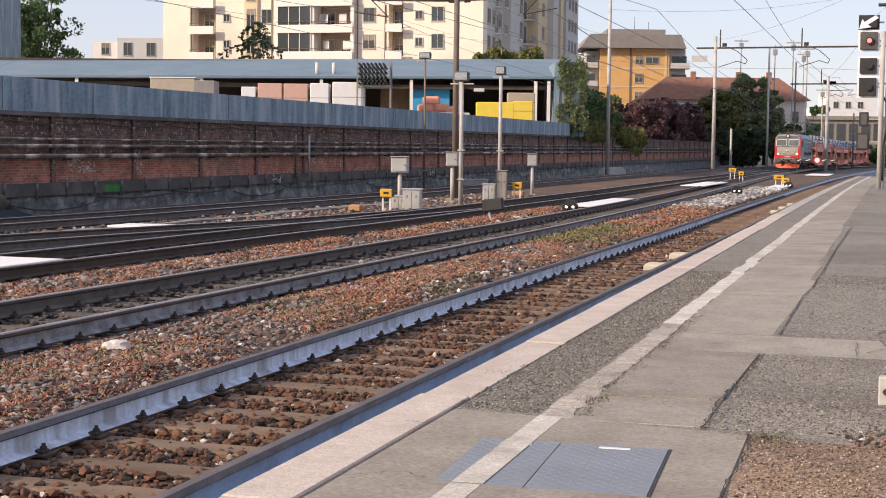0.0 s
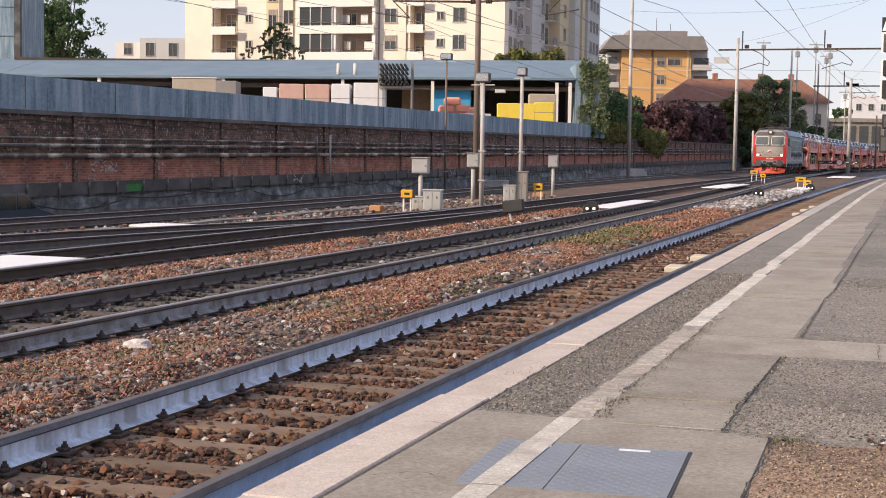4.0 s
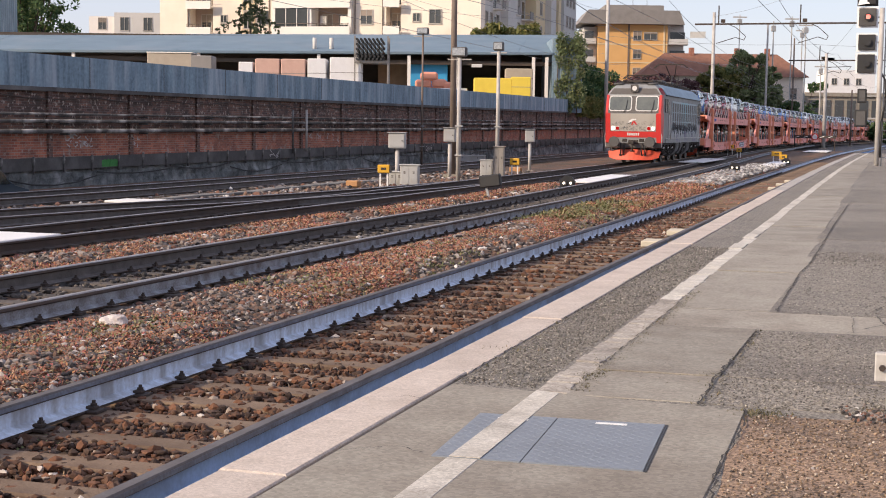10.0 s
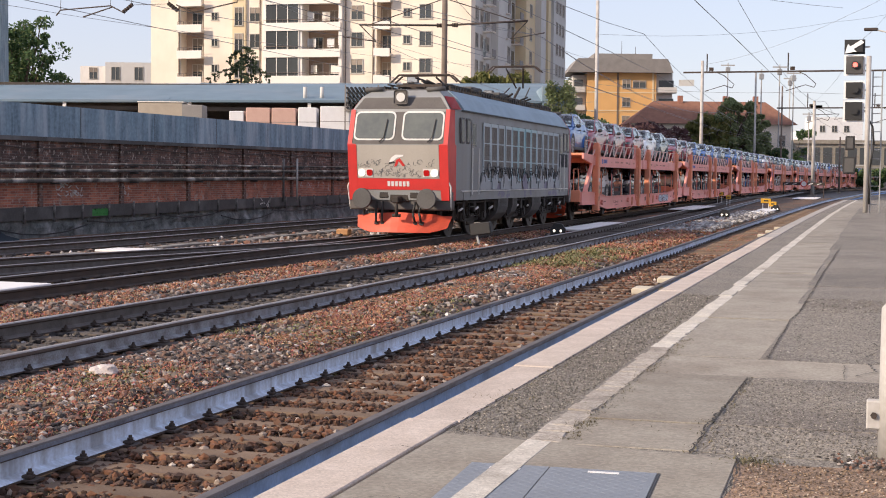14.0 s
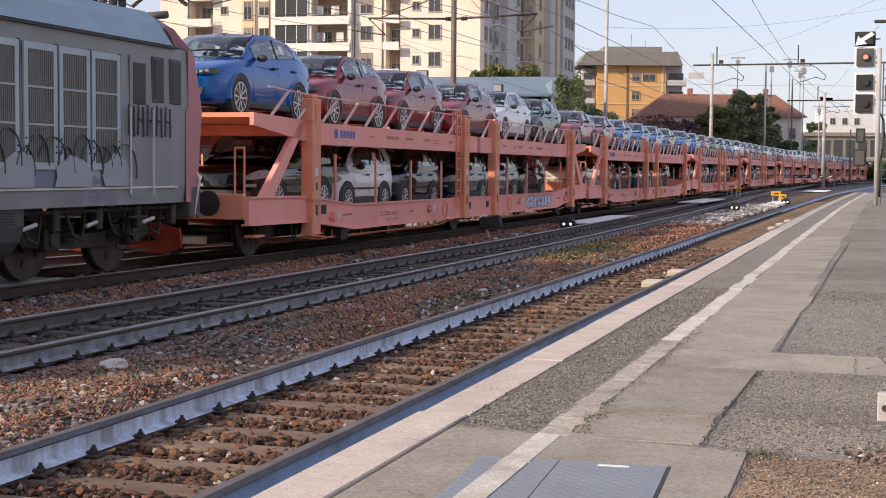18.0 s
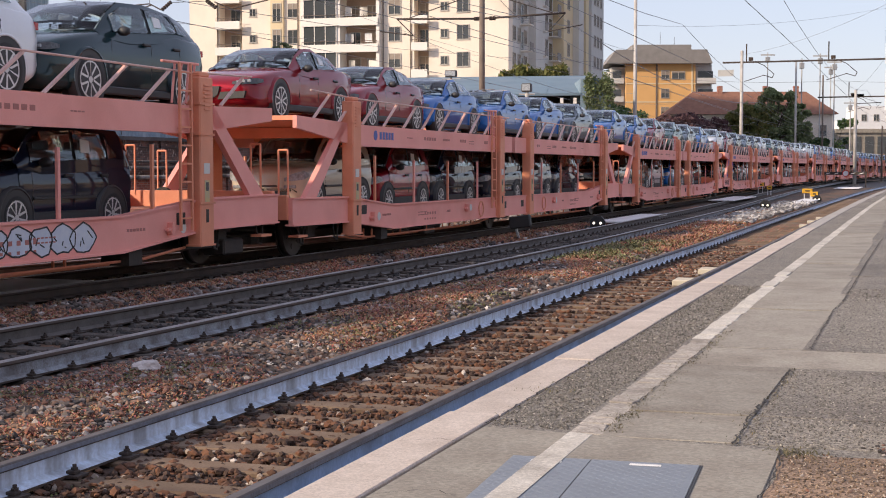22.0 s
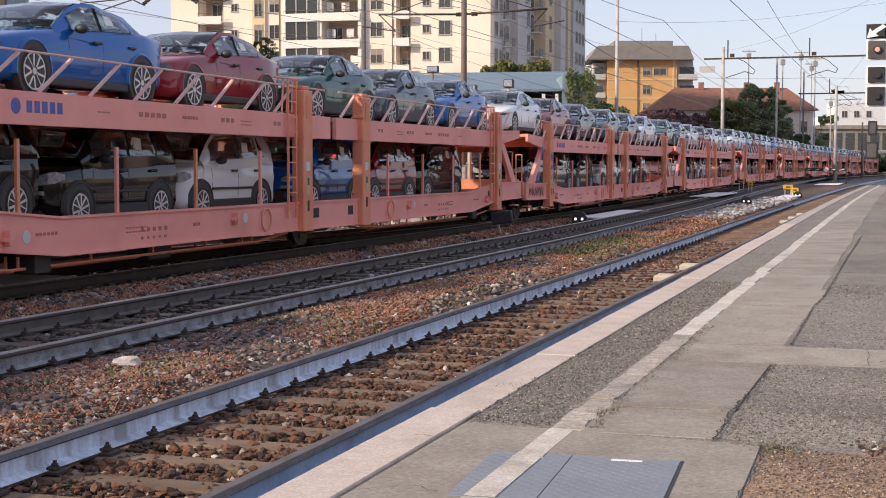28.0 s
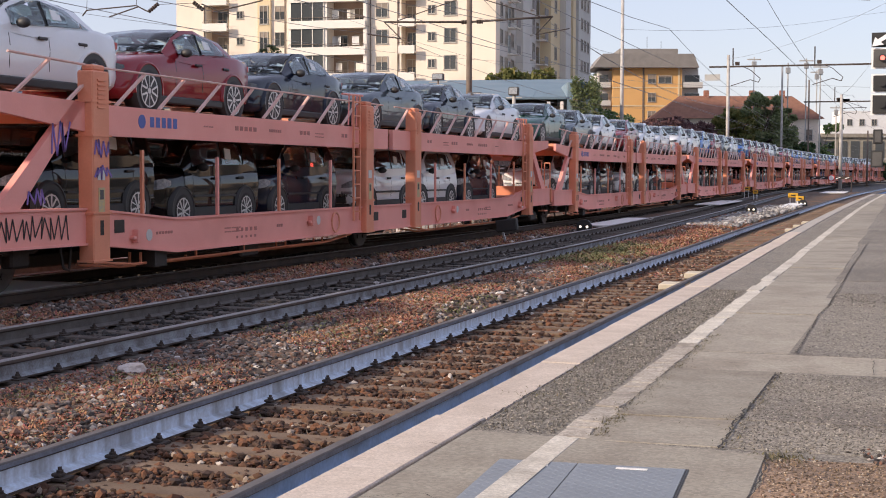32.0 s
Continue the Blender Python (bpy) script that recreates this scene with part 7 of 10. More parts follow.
    for nm, ya, yb, z_in in (("windscreen", gs[0][0], r0, 0.0), ("rear_window", gs[-1][0], r2, 0.0)):
        bm = B()
        cols = []
        for q in (0.0, 0.25, 0.5, 0.75, 0.985):
            y = ya + (yb - ya) * q
            l_, r_ = at_y(y, 1.0, -1), at_y(y, 1.0, 1)
            row = []
            for k in range(5):
                u = 0.01 + 0.98 * k / 4
                p = l_.lerp(r_, u) + Vector((0, (-0.008 if ya < yb else 0.008), 0.010 + 0.036 * (1 - abs(2 * u - 1))))
                row.append(bm.verts.new(p))
            cols.append(row)
        loft(bm, cols)
        bmesh.ops.recalc_face_normals(bm, faces=bm.faces)
        bmesh.ops.solidify(bm, geom=bm.faces[:], thickness=0.006)
        part(nm, bm, M_CARGLASS, C, "dark glossy windscreen" if nm == "windscreen" else "dark glossy rear window")
    y_b = d["pillar"]
    y_c = d["quarter"]
    for yy_ in (-0.02, 0.84 if kind != "city" else 0.72):
        for sx in (-0.36, 0.36):
            bm = B()
            box(bm, sx - 0.21, sx + 0.21, yy_, yy_ + 0.14, b1 - 0.05, b1 + 0.20, bevel=0.04)
            box(bm, sx - 0.12, sx + 0.12, yy_ + 0.04, yy_ + 0.13, b1 + 0.19, b1 + 0.34, bevel=0.03)
            part("seat_back", bm, M_COVER, C, "seat back in white protective film")
    bm = B()
    line = [(d["cowl"] + 0.12, h2 + 0.045), (d["cowl"] + 0.5, b0 + 0.048), (0.35, b1 + 0.048), (r2 - 0.1, b2 + 0.048), (d["rear"] - 0.15, d["deck"] + 0.075)]
    prism(bm, line + [(y_, z_ - 0.02) for y_, z_ in reversed(line)], -W * 0.80, W * 0.80, "x")
    part("interior", bm, M_SEAT, C, "dark car interior")
    part("dashboard", boxed(-W * 0.78, W * 0.78, d["cowl"] + 0.30, d["cowl"] + 0.55, b0 - 0.02, b0 + 0.07, bevel=0.03), M_TRIM, C)
    for s in (-1, 1):
        for yp_, w_, mt_ in ((y_b, 0.035, M_TRIM), (y_c + (0.05 if kind == "suv" else 0.02), 0.05, P)):
            if kind == "sedan" and mt_ is P:
                continue
            bm = B()
            c_ = [at_y(yp_ + dy_, t_, s) + Vector((s * 0.006, 0, 0)) for t_ in (0.26, 0.6, 0.9) for dy_ in (-w_, w_)]
            v_ = [bm.verts.new(p_) for p_ in c_]
            bm.faces.new((v_[0], v_[1], v_[3], v_[2]))
            bm.faces.new((v_[2], v_[3], v_[5], v_[4]))
            bmesh.ops.solidify(bm, geom=bm.faces[:], thickness=0.03)
            bmesh.ops.recalc_face_normals(bm, faces=bm.faces)
            part("pillar", bm, mt_, C)
        if kind == "city":
            bm = B()
            c_ = [at_y(yy_, t_, s) + Vector((s * 0.012, 0, 0)) for yy_, t_ in ((y_c + 0.32, 0.28), (r2 + 0.02, 0.28), (r2 + 0.02, 0.90), (y_c + 0.10, 0.90), (y_c + 0.13, 0.66))]
            bm.faces.new([bm.verts.new(p_) for p_ in c_])
            bmesh.ops.solidify(bm, geom=bm.faces[:], thickness=0.02)
            bmesh.ops.recalc_face_normals(bm, faces=bm.faces)
            part("rear_pillar", bm, P, C)
        y_a = gs[0][0] + (r0 - gs[0][0]) * 0.40
        pane("side_window", [at_y(y_a + 0.04, 0.28, s), at_y(y_a + 0.04, 0.86, s), at_y(r0 + 0.02, 0.885, s), at_y(y_b - 0.03, 0.885, s), at_y(y_b - 0.03, 0.26, s)], s, 0.016, "dark side window")
        pane("side_window", [at_y(y_b + 0.03, 0.26, s), at_y(y_b + 0.03, 0.87, s), at_y(y_c - 0.16, 0.85, s), at_y(y_c, 0.50, s), at_y(y_c, 0.265, s)], s, 0.022, "dark side window")
        if kind != "sedan":
            pane("quarter_window", [at_y(y_c + 0.05, 0.27, s), at_y(y_c + 0.05, 0.55, s), at_y(y_c + 0.12, 0.66, s), at_y(y_c + (0.34 if kind == "suv" else 0.30), 0.34, s)], s, 0.022)
        else:
            pane("quarter_window", [at_y(y_c + 0.04, 0.27, s), at_y(y_c + 0.04, 0.48, s), at_y(y_c + 0.22, 0.30, s)], s, 0.022)
        st_ = s > 0 and pane("window_sticker", [at_y(y_b + 0.16, 0.42, s), at_y(y_b + 0.18, 0.70, s), at_y(y_b + 0.40, 0.68, s), at_y(y_b + 0.38, 0.40, s)], s, 0.028, "white paper sticker on the window")
        if st_:
            st_.data.materials[0] = M_PAPER
        bm = B()
        xm, ym, zm = s * (W + 0.06), d["cowl"] + 0.46, b0 + 0.05
        bmesh.ops.create_icosphere(bm, subdivisions=2, radius=1.0)
        for v in bm.verts:
            v.co = Vector((xm + v.co.x * 0.105, ym + v.co.y * 0.07 + 0.02, zm + v.co.z * 0.08 * (0.8 if v.co.z < 0 else 1)))
        for fc in bm.faces:
            fc.smooth = True
        part("mirror", bm, M_TRIM, C, "black door mirror")
        # slim headlights that wrap round the corner
        bm = B()
        up, dn = d["lamp"]
        rows = []
        wrap, zc, rise = ((0.52, -0.02, 0.45), (0.72, -0.006, 0.9), (0.86, 0.035, 1.0), (0.94, 0.13, 1.0), (0.97, 0.32, 0.3)), h0 - 0.165, 0.22
        if kind != "city":
            wrap, zc, rise = ((0.46, -0.018, 0.55), (0.66, -0.004, 0.9), (0.80, 0.045, 1.0), (0.90, 0.16, 1.0), (0.945, 0.30, 0.45)), h0 - 0.075, 0.10
        for px, py, k in wrap:
            rows.append([bm.verts.new((s * W * px * 1.01, f + py, zc + up * k + rise * (px - 0.46))), bm.verts.new((s * W * px * 1.015, f + py - 0.008, zc - dn * k + rise * 0.8 * (px - 0.46)))])
        for r_a, r_b in zip(rows, rows[1:]):
            bm.faces.new((r_a[0], r_b[0], r_b[1], r_a[1]))
        bmesh.ops.recalc_face_normals(bm, faces=bm.faces)
        bmesh.ops.solidify(bm, geom=bm.faces[:], thickness=0.02)
        hl = part("headlight", bm, M_CHROME if kind == "city" else M_LAMPDARK, C, "clear headlight")
        if kind != "city":
            for k in range(3):
                bm = B()
                px, py = (0.60, 0.70, 0.80)[k], (-0.02, -0.006, 0.03)[k]
                box(bm, *sorted((s * W * (px - 0.035), s * W * (px + 0.035))), f + py - 0.02, f + py + 0.02, h0 - 0.10 + 0.10 * (px - 0.46), h0 - 0.055 + 0.10 * (px - 0.46), bevel=0.006)
                part("lamp_module", bm, M_CHROME, hl)
        bm = B()
        box(bm, *sorted((s * W * 0.40, s * W * 0.84)), e - 0.10, e - 0.005, d["deck"] - 0.19, d["deck"] - 0.09, bevel=0.01)
        part("tail_light", bm, M_REDLAMP, C, "red tail light")
        bm = B()
        box(bm, *sorted((s * W * 0.90, s * W * 0.992)), -d["base"] / 2 + 0.36, d["base"] / 2 - 0.36, 0.18, 0.30 if kind != "city" else 0.36, bevel=0.02)
        part("sill_trim", bm, M_TRIM, C, "black sill trim")
        for yh in (y_b - 0.26, y_c - (0.10 if kind == "sedan" else 0.16)) if s > 0 else ():
            bm = B()
            box(bm, *sorted((s * W * 0.962, s * (W * 0.985 + 0.018))), yh, yh + 0.20, b1 - 0.16, b1 - 0.12, bevel=0.01)
            part("door_handle", bm, M_TRIM, C)
        for yd in (d["cowl"] + 0.30, y_b + 0.02, y_c + 0.04) if s > 0 else ():
            bm = B()
            pts = [(side_x(yd, z) + 0.0015, z) for z in (0.30, 0.42, 0.54, 0.62, 0.70, 0.80, b0 - 0.08)]
            prism(bm, [(s * x, z) for x, z in pts] + [(s * (x - 0.012), z) for x, z in reversed(pts)], yd, yd + 0.011, "y")
            part("door_gap", bm, M_TRIM, C)
        if kind == "city":
            part("rubbing_strip", boxed(*sorted((s * W * 0.95, s * (W * 0.99 + 0.01))), -0.75, 0.75, 0.52, 0.56, bevel=0.008), M_TRIM, C)
            part("bumper_strip", boxed(*sorted((s * W * 0.50, s * W * 0.80)), f - 0.012, f + 0.06, 0.50, 0.56, bevel=0.012), M_CHROME, C)
    if kind == "city":
        bm = B()
        box(bm, -W * 0.66, W * 0.66, f - 0.014, f + 0.1, 0.30, 0.46, bevel=0.03)
        part("grille", bm, M_TRIM, C, "black lower grille")
        part("upper_grille", boxed(-W * 0.34, W * 0.34, f - 0.012, f + 0.08, h0 - 0.30, h0 - 0.26, bevel=0.01), M_TRIM, C)
        part("bumper_guard", boxed(-W * 0.74, W * 0.74, f + 0.02, f + 0.2, 0.21, 0.32, bevel=0.03), M_TRIM, C)
    else:
        for s in (-1, 1):
            bm = B()
            prism(bm, [(s * 0.14, 0.34), (s * W * 0.70, 0.36), (s * W * 0.74, 0.48), (s * 0.20, 0.47)], f - 0.016, f + 0.1, "y")
            part("air_intake", bm, M_TRIM, C, "black air intake")
        bm = B()
        prism(bm, [(-0.19, h0 - 0.13), (0.19, h0 - 0.13), (0.15, h0 - 0.28), (0.04, 0.36), (-0.04, 0.36), (-0.15, h0 - 0.28)], f - 0.03, f + 0.1, "y")
        part("grille", bm, M_TRIM, C, "black shield-shaped grille")
    part("rear_bumper_trim", boxed(-W * 0.72, W * 0.72, e - 0.1, e + 0.012, 0.34, 0.50, bevel=0.02), M_TRIM, C)
    ty, rim = WHEELS[kind]
    for s in (-1, 1):
        for sy in (-1, 1):
            y = sy * d["base"] / 2 + (0.03 if kind != "city" else 0)
            bm = B()
            ra = d["r"] + (0.04 if kind != "city" else 0.05)
            tube(bm, (s * (W - 0.24), y, d["r"] + 0.015), (s * (W * 1.004), y, d["r"] + 0.015), ra, seg=28)
            lip = [(W * 1.012, ra + 0.03), (W * 1.012, ra), (W * 0.90, ra)]
            rows_ = [[bm.verts.new((s * lx, y + lr * math.cos(math.pi * j / 14 - 0.16 + 0.32 * j / 14), d["r"] + 0.015 + lr * math.sin(math.pi * j / 14 - 0.16 + 0.32 * j / 14))) for lx, lr in [(W * 0.93, ra + 0.07)] + lip] for j in range(15)]
            if kind == "city":
                loft(bm, rows_)
            else:
                lipm = B()
                loft(lipm, [[lipm.verts.new(v.co) for v in r] for r in rows_])
                for r in rows_:
                    for v in r:
                        bm.verts.remove(v)
                part("arch_lip", lipm, P, C)
            part("wheel_arch", bm, M_TRIM, C, "black wheel arch")
            w = part("wheel", ty, None, C, "black tyre on a spoked alloy rim")
            w.matrix_basis = pose(s * (W - 0.195), y, d["r"], rng.uniform(0, 72), 0, 0 if s > 0 else 180)
            part("rim", rim, None, w, "spoked alloy rim")
    return C


def joined_version(ob):
    """A far copy of a thing whose pieces are joined by material."""
    groups = {}
    base = ob.matrix_basis.inverted()
    for o in ob.children_recursive:
        if o.type != "MESH" or not o.data.vertices:
            continue
        m = o.matrix_basis
        p = o.parent
        while p is not ob:
            m = p.matrix_basis @ m
            p = p.parent
        mats = o.data.materials
        bm = B()
        bm.from_mesh(o.data)
        bm.transform(m)
        key = mats[0].name
        if key not in groups:
            groups[key] = (B(), mats[0], o.name.split(".")[0])
        tmp = bpy.data.meshes.new("tmp")
        bm.to_mesh(tmp)
        bm.free()
        for pl_ in tmp.polygons:
            pl_.material_index = 0
        groups[key][0].from_mesh(tmp)
        bpy.data.meshes.remove(tmp)
    c = new(ob.name.split(".")[0])
    for k in ob.keys():
        c[k] = ob[k]
    for key, (bm, mt, nm) in groups.items():
        tagged(part(nm, bm, mt, c), kind="stuff")
    return c


# wagons: four in full, those that stay far off simplified
NW, NEAR = 12, 4
first = wagon()
WHEELSETS.pop()
far_wagon = joined_version(first)
WAGONS = [first]
for k in range(1, NW):
    if k < NEAR:
        WAGONS.append(copy_thing(first, pose(0, 0, 0)))
    else:
        WAGONS.append(far_wagon if k == NEAR else copy_thing(far_wagon, pose(0, 0, 0)))
for k, w in enumerate(WAGONS):
    run(w, WSTART + WPITCH * k)
    if k < NEAR:
        WHEELSETS.append(([c for c in w.children if c.name.startswith("wheelset")], 0.46))

UPPER = (("suv", "blue red red red white teal"), ("sedan", "red red blue blue blue grey"), ("sedan", "blue blue red green grey blue"), ("sedan", "white red navy grey navy white"), ("sedan", "green grey white red white white"), ("suv", "white white blue red grey white"))
LOWER = ("black white navy navy black navy", "tan red navy navy navy navy", "black black white blue red black", "black black navy white white navy", "white navy grey white tan navy", "white tan navy black white grey")
UP_SLOTS, LOW_SLOTS = (2.2, 6.65, 11.15, 16.3, 20.65, 25.2), (3.85, 7.65, 11.35, 16.05, 19.65, 23.4)
PROTO = {}


def place_car(kind, color, u, z, far):
    key = (kind, color, far)
    if key not in PROTO:
        if far and (kind, color, False) in PROTO:
            c = joined_version(PROTO[kind, color, False])
        else:
            c = car(kind, color)
            if far:
                near_one = c
                c = joined_version(near_one)
                for o in (*near_one.children_recursive, near_one):
                    bpy.data.objects.remove(o)
        PROTO[key] = c
    else:
        c = copy_thing(PROTO[key], pose(0, 0, 0))
    run(c, u, z, rng.uniform(-0.5, 0.5))


cr = random.Random(8)
for k in range(NW):
    far = k >= NEAR
    start = WSTART + WPITCH * k
    kind, cols = UPPER[k % 6]
    for y, c in zip(UP_SLOTS, cols.split()):
        place_car(kind, c, start + y + cr.uniform(-0.06, 0.06), level(TOP, y) + 0.005, far)
    for y, c in zip(LOW_SLOTS, LOWER[k % 6].split()):
        place_car("city", c, start + y + cr.uniform(-0.06, 0.06), level(LOW, y) - 0.195, far)

# sprayed graffiti on two of the wagons
g_ = random.Random(21)


def sprayed(w, name, y0, y1, z0, z1, x, material, strokes, label, thick=0.02):
    """Loose sprayed strokes over a stretch of a beam or post."""
    bm = B()
    py, pz = y0, z0
    for k in range(strokes):
        ny, nz = y0 + (y1 - y0) * (k + 1) / strokes + g_.uniform(-0.05, 0.05), (z1 if k % 2 == 0 else z0) + g_.uniform(-0.04, 0.04)
        bar(bm, (x, py, pz), (x, ny, nz), 0.004, thick)
        py, pz = ny, nz
    return tagged(part(name, bm, material, w, label), kind="stuff")


M_SPRAYWHITE = surface("white_blue_spray", (0.66, 0.68, 0.72), 0.7, tint=(0.45, 0.52, 0.64), scale=1.5, fine=10, amount=0.8, bump=0)
M_SPRAYPURPLE = surface("purple_spray", (0.20, 0.12, 0.42), 0.7, tint=(0.3, 0.2, 0.45), scale=4, amount=0.6, bump=0)
wa = WAGONS[0]
for k in range(7):
    y, w, h = 19.62 + k * 0.47, 0.29, 0.19
    out_ = [(y + w + w * g_.uniform(0.8, 1.15) * math.cos(2 * math.pi * j / 12), 0.63 + h * g_.uniform(0.8, 1.1) * math.sin(2 * math.pi * j / 12)) for j in range(12)]
    bm = B()
    prism(bm, out_, 1.501, 1.503 + 0.0006 * (k % 3), "x")
    gl_ = part("graffiti_letter", bm, M_SPRAYWHITE, wa, "whitish sprayed bubble letter")
    bm = B()
    for (ya, za), (yb_, zb_) in zip(out_, out_[1:] + out_[:1]):
        bar(bm, (1.5055, ya, za), (1.5055, yb_, zb_), 0.004, 0.020)
    for j in range(3):
        ya, za = y + w + g_.uniform(-0.15, 0.15), 0.63 + g_.uniform(-0.1, 0.1)
        bar(bm, (1.5055, ya, za), (1.5055, ya + g_.uniform(-0.12, 0.12), za + g_.uniform(-0.10, 0.10)), 0.004, 0.016)
    tagged(part("graffiti_outline", bm, M_BLACK, gl_, "black graffiti outlines"), kind="stuff")
wd = WAGONS[3]
sprayed(wd, "graffiti_scrawl", 0.3, 2.1, 0.72, 0.98, 1.508, M_BLACK, 26, "black scrawled tag", 0.018)
sprayed(wd, "graffiti_scrawl", 1.75, 2.15, 1.80, 2.20, 1.508, M_SPRAYPURPLE, 7, "purple scrawled tag", 0.03)
sprayed(wd, "graffiti_scrawl", 1.2, 1.6, 1.16, 1.36, 1.508, M_SPRAYPURPLE, 6, "purple scrawled tag", 0.03)
sprayed(wd, "graffiti_scrawl", 2.56, 2.94, 1.50, 1.66, 1.63, M_SPRAYPURPLE, 8, "purple scrawled tag", 0.03)
sprayed(wd, "graffiti_scrawl", 2.56, 2.94, 1.80, 1.98, 1.63, M_SPRAYPURPLE, 8, "purple scrawled tag", 0.03)

# ---- buildings and trees beyond the wall ----
SK = pose(0, 0, 0, 0, 0, 17.35)
M_CREAM = surface("cream_render", (0.84, 0.735, 0.61), 0.9, tint=(0.78, 0.67, 0.545), scale=0.4, fine=12, amount=0.6, bump=0.15, stain=(0.44, 0.36, 0.26), stain_amount=0.3)
M_CREAM2 = surface("pale_yellow_render", (0.70, 0.57, 0.36), 0.9, tint=(0.62, 0.50, 0.32), scale=0.4, fine=12, amount=0.5, bump=0.15)
# pale grey render; also stands in for shade on the sides of pale blocks
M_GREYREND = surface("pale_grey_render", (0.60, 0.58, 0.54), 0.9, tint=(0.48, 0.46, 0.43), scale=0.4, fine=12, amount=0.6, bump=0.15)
M_BALC = surface("white_balcony_render", (0.82, 0.77, 0.70), 0.85, tint=(0.72, 0.67, 0.60), scale=0.6, fine=14, amount=0.5, bump=0.1)
M_RECESS = surface("brown_loggia_wall", (0.36, 0.26, 0.20), 0.9, tint=(0.44, 0.34, 0.27), scale=0.7, fine=8, amount=0.9, bump=0.1)
M_WIN = glass("far_window_glass", (0.07, 0.075, 0.075), 0.12)
M_SHUTTER = surface("grey_brown_shutter", (0.30, 0.25, 0.20), 0.8, tint=(0.2, 0.16, 0.13), scale=2, fine=20, amount=0.7, bump=0.1, piece=0.25)
M_FRAMEW = surface("pale_window_frame", (0.50, 0.46, 0.40), 0.8, scale=2, amount=0.4, bump=0)
M_OCHRE = surface("orange_ochre_render", (0.72, 0.42, 0.16), 0.9, tint=(0.62, 0.35, 0.13), scale=0.5, fine=14, amount=0.6, bump=0.15)
M_ROOFTILE = surface("brown_roof_tiles", (0.28, 0.135, 0.085), 0.9, tint=(0.19, 0.09, 0.06), scale=1.2, fine=9, amount=0.9, bump=0.6, relief=0.05)
M_ROOFGREY = surface("grey_fascia", (0.27, 0.25, 0.23), 0.85, tint=(0.2, 0.185, 0.17), scale=1, fine=12, amount=0.7, bump=0.1)
M_SHEET = surface("blue_grey_roof_sheet", (0.165, 0.235, 0.29), 0.8, 0.0, tint=(0.13, 0.185, 0.23), scale=0.5, fine=12, amount=0.7, bump=0.15, stain=(0.24, 0.27, 0.30), stain_amount=0.4)
# dark brown that paints in the shade under the shed roof
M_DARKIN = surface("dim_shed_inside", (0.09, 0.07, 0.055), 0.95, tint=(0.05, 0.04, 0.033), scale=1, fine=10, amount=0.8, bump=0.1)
M_WOODWALL = surface("brown_board_wall", (0.22, 0.13, 0.07), 0.9, tint=(0.14, 0.08, 0.045), scale=2, fine=14, amount=0.8, bump=0.2)
M_PALLETWHITE = surface("white_shrink_wrap", (0.72, 0.71, 0.70), 0.5, tint=(0.58, 0.56, 0.55), scale=2, fine=20, amount=0.6, bump=0.3)
M_PALLETPINK = surface("pink_wrapped_bricks", (0.55, 0.36, 0.29), 0.7, tint=(0.46, 0.28, 0.22), scale=2, fine=20, amount=0.7, bump=0.3)
M_PALLETBEIGE = surface("beige_concrete_blocks", (0.42, 0.36, 0.28), 0.9, tint=(0.33, 0.28, 0.22), scale=2, fine=20, amount=0.7, bump=0.3)
M_CYAN = surface("bright_blue_tarp", (0.05, 0.34, 0.62), 0.6, tint=(0.04, 0.27, 0.52), scale=1.5, fine=20, amount=0.6, bump=0.2)
M_SALMONBAG = surface("salmon_bags", (0.68, 0.30, 0.20), 0.7, tint=(0.56, 0.24, 0.16), scale=2, fine=20, amount=0.7, bump=0.3)
M_YELLOWPACK = surface("yellow_packs", (0.74, 0.55, 0.06), 0.6, tint=(0.62, 0.44, 0.05), scale=2, fine=20, amount=0.6, bump=0.2)
WINPANE, WINFRAME = {}, {}


def window(parent, w, h, m, shut=0.0, name="window"):
    """A framed window with a sill; shut: share covered by a roller shutter."""
    key = (w, h)
    if key not in WINFRAME:
        bm = B()
        for x0, x1, z0, z1 in ((-w / 2 - 0.08, -w / 2, -0.08, h + 0.08), (w / 2, w / 2 + 0.08, -0.08, h + 0.08), (-w / 2, w / 2, h, h + 0.08), (-w / 2 - 0.15, w / 2 + 0.15, -0.12, 0.0), (-0.03, 0.03, 0, h)):
            box(bm, x0, x1, -0.10, 0.04, z0, z1)
        WINFRAME[key] = mesh_of("window", bm)
        WINFRAME[key].materials.append(M_FRAMEW)
        WINPANE[key] = mesh_of("pane", boxed(-w / 2, w / 2, -0.03, 0.02, 0, h))
        WINPANE[key].materials.append(M_WIN)
    o = part(name, WINFRAME[key], None, parent)
    o.matrix_basis = m
    part("pane", WINPANE[key], None, o)
    if shut:
        part("roller_shutter", boxed(-w / 2, w / 2, -0.06, -0.03, h * (1 - shut), h), M_SHUTTER, o)
    return o


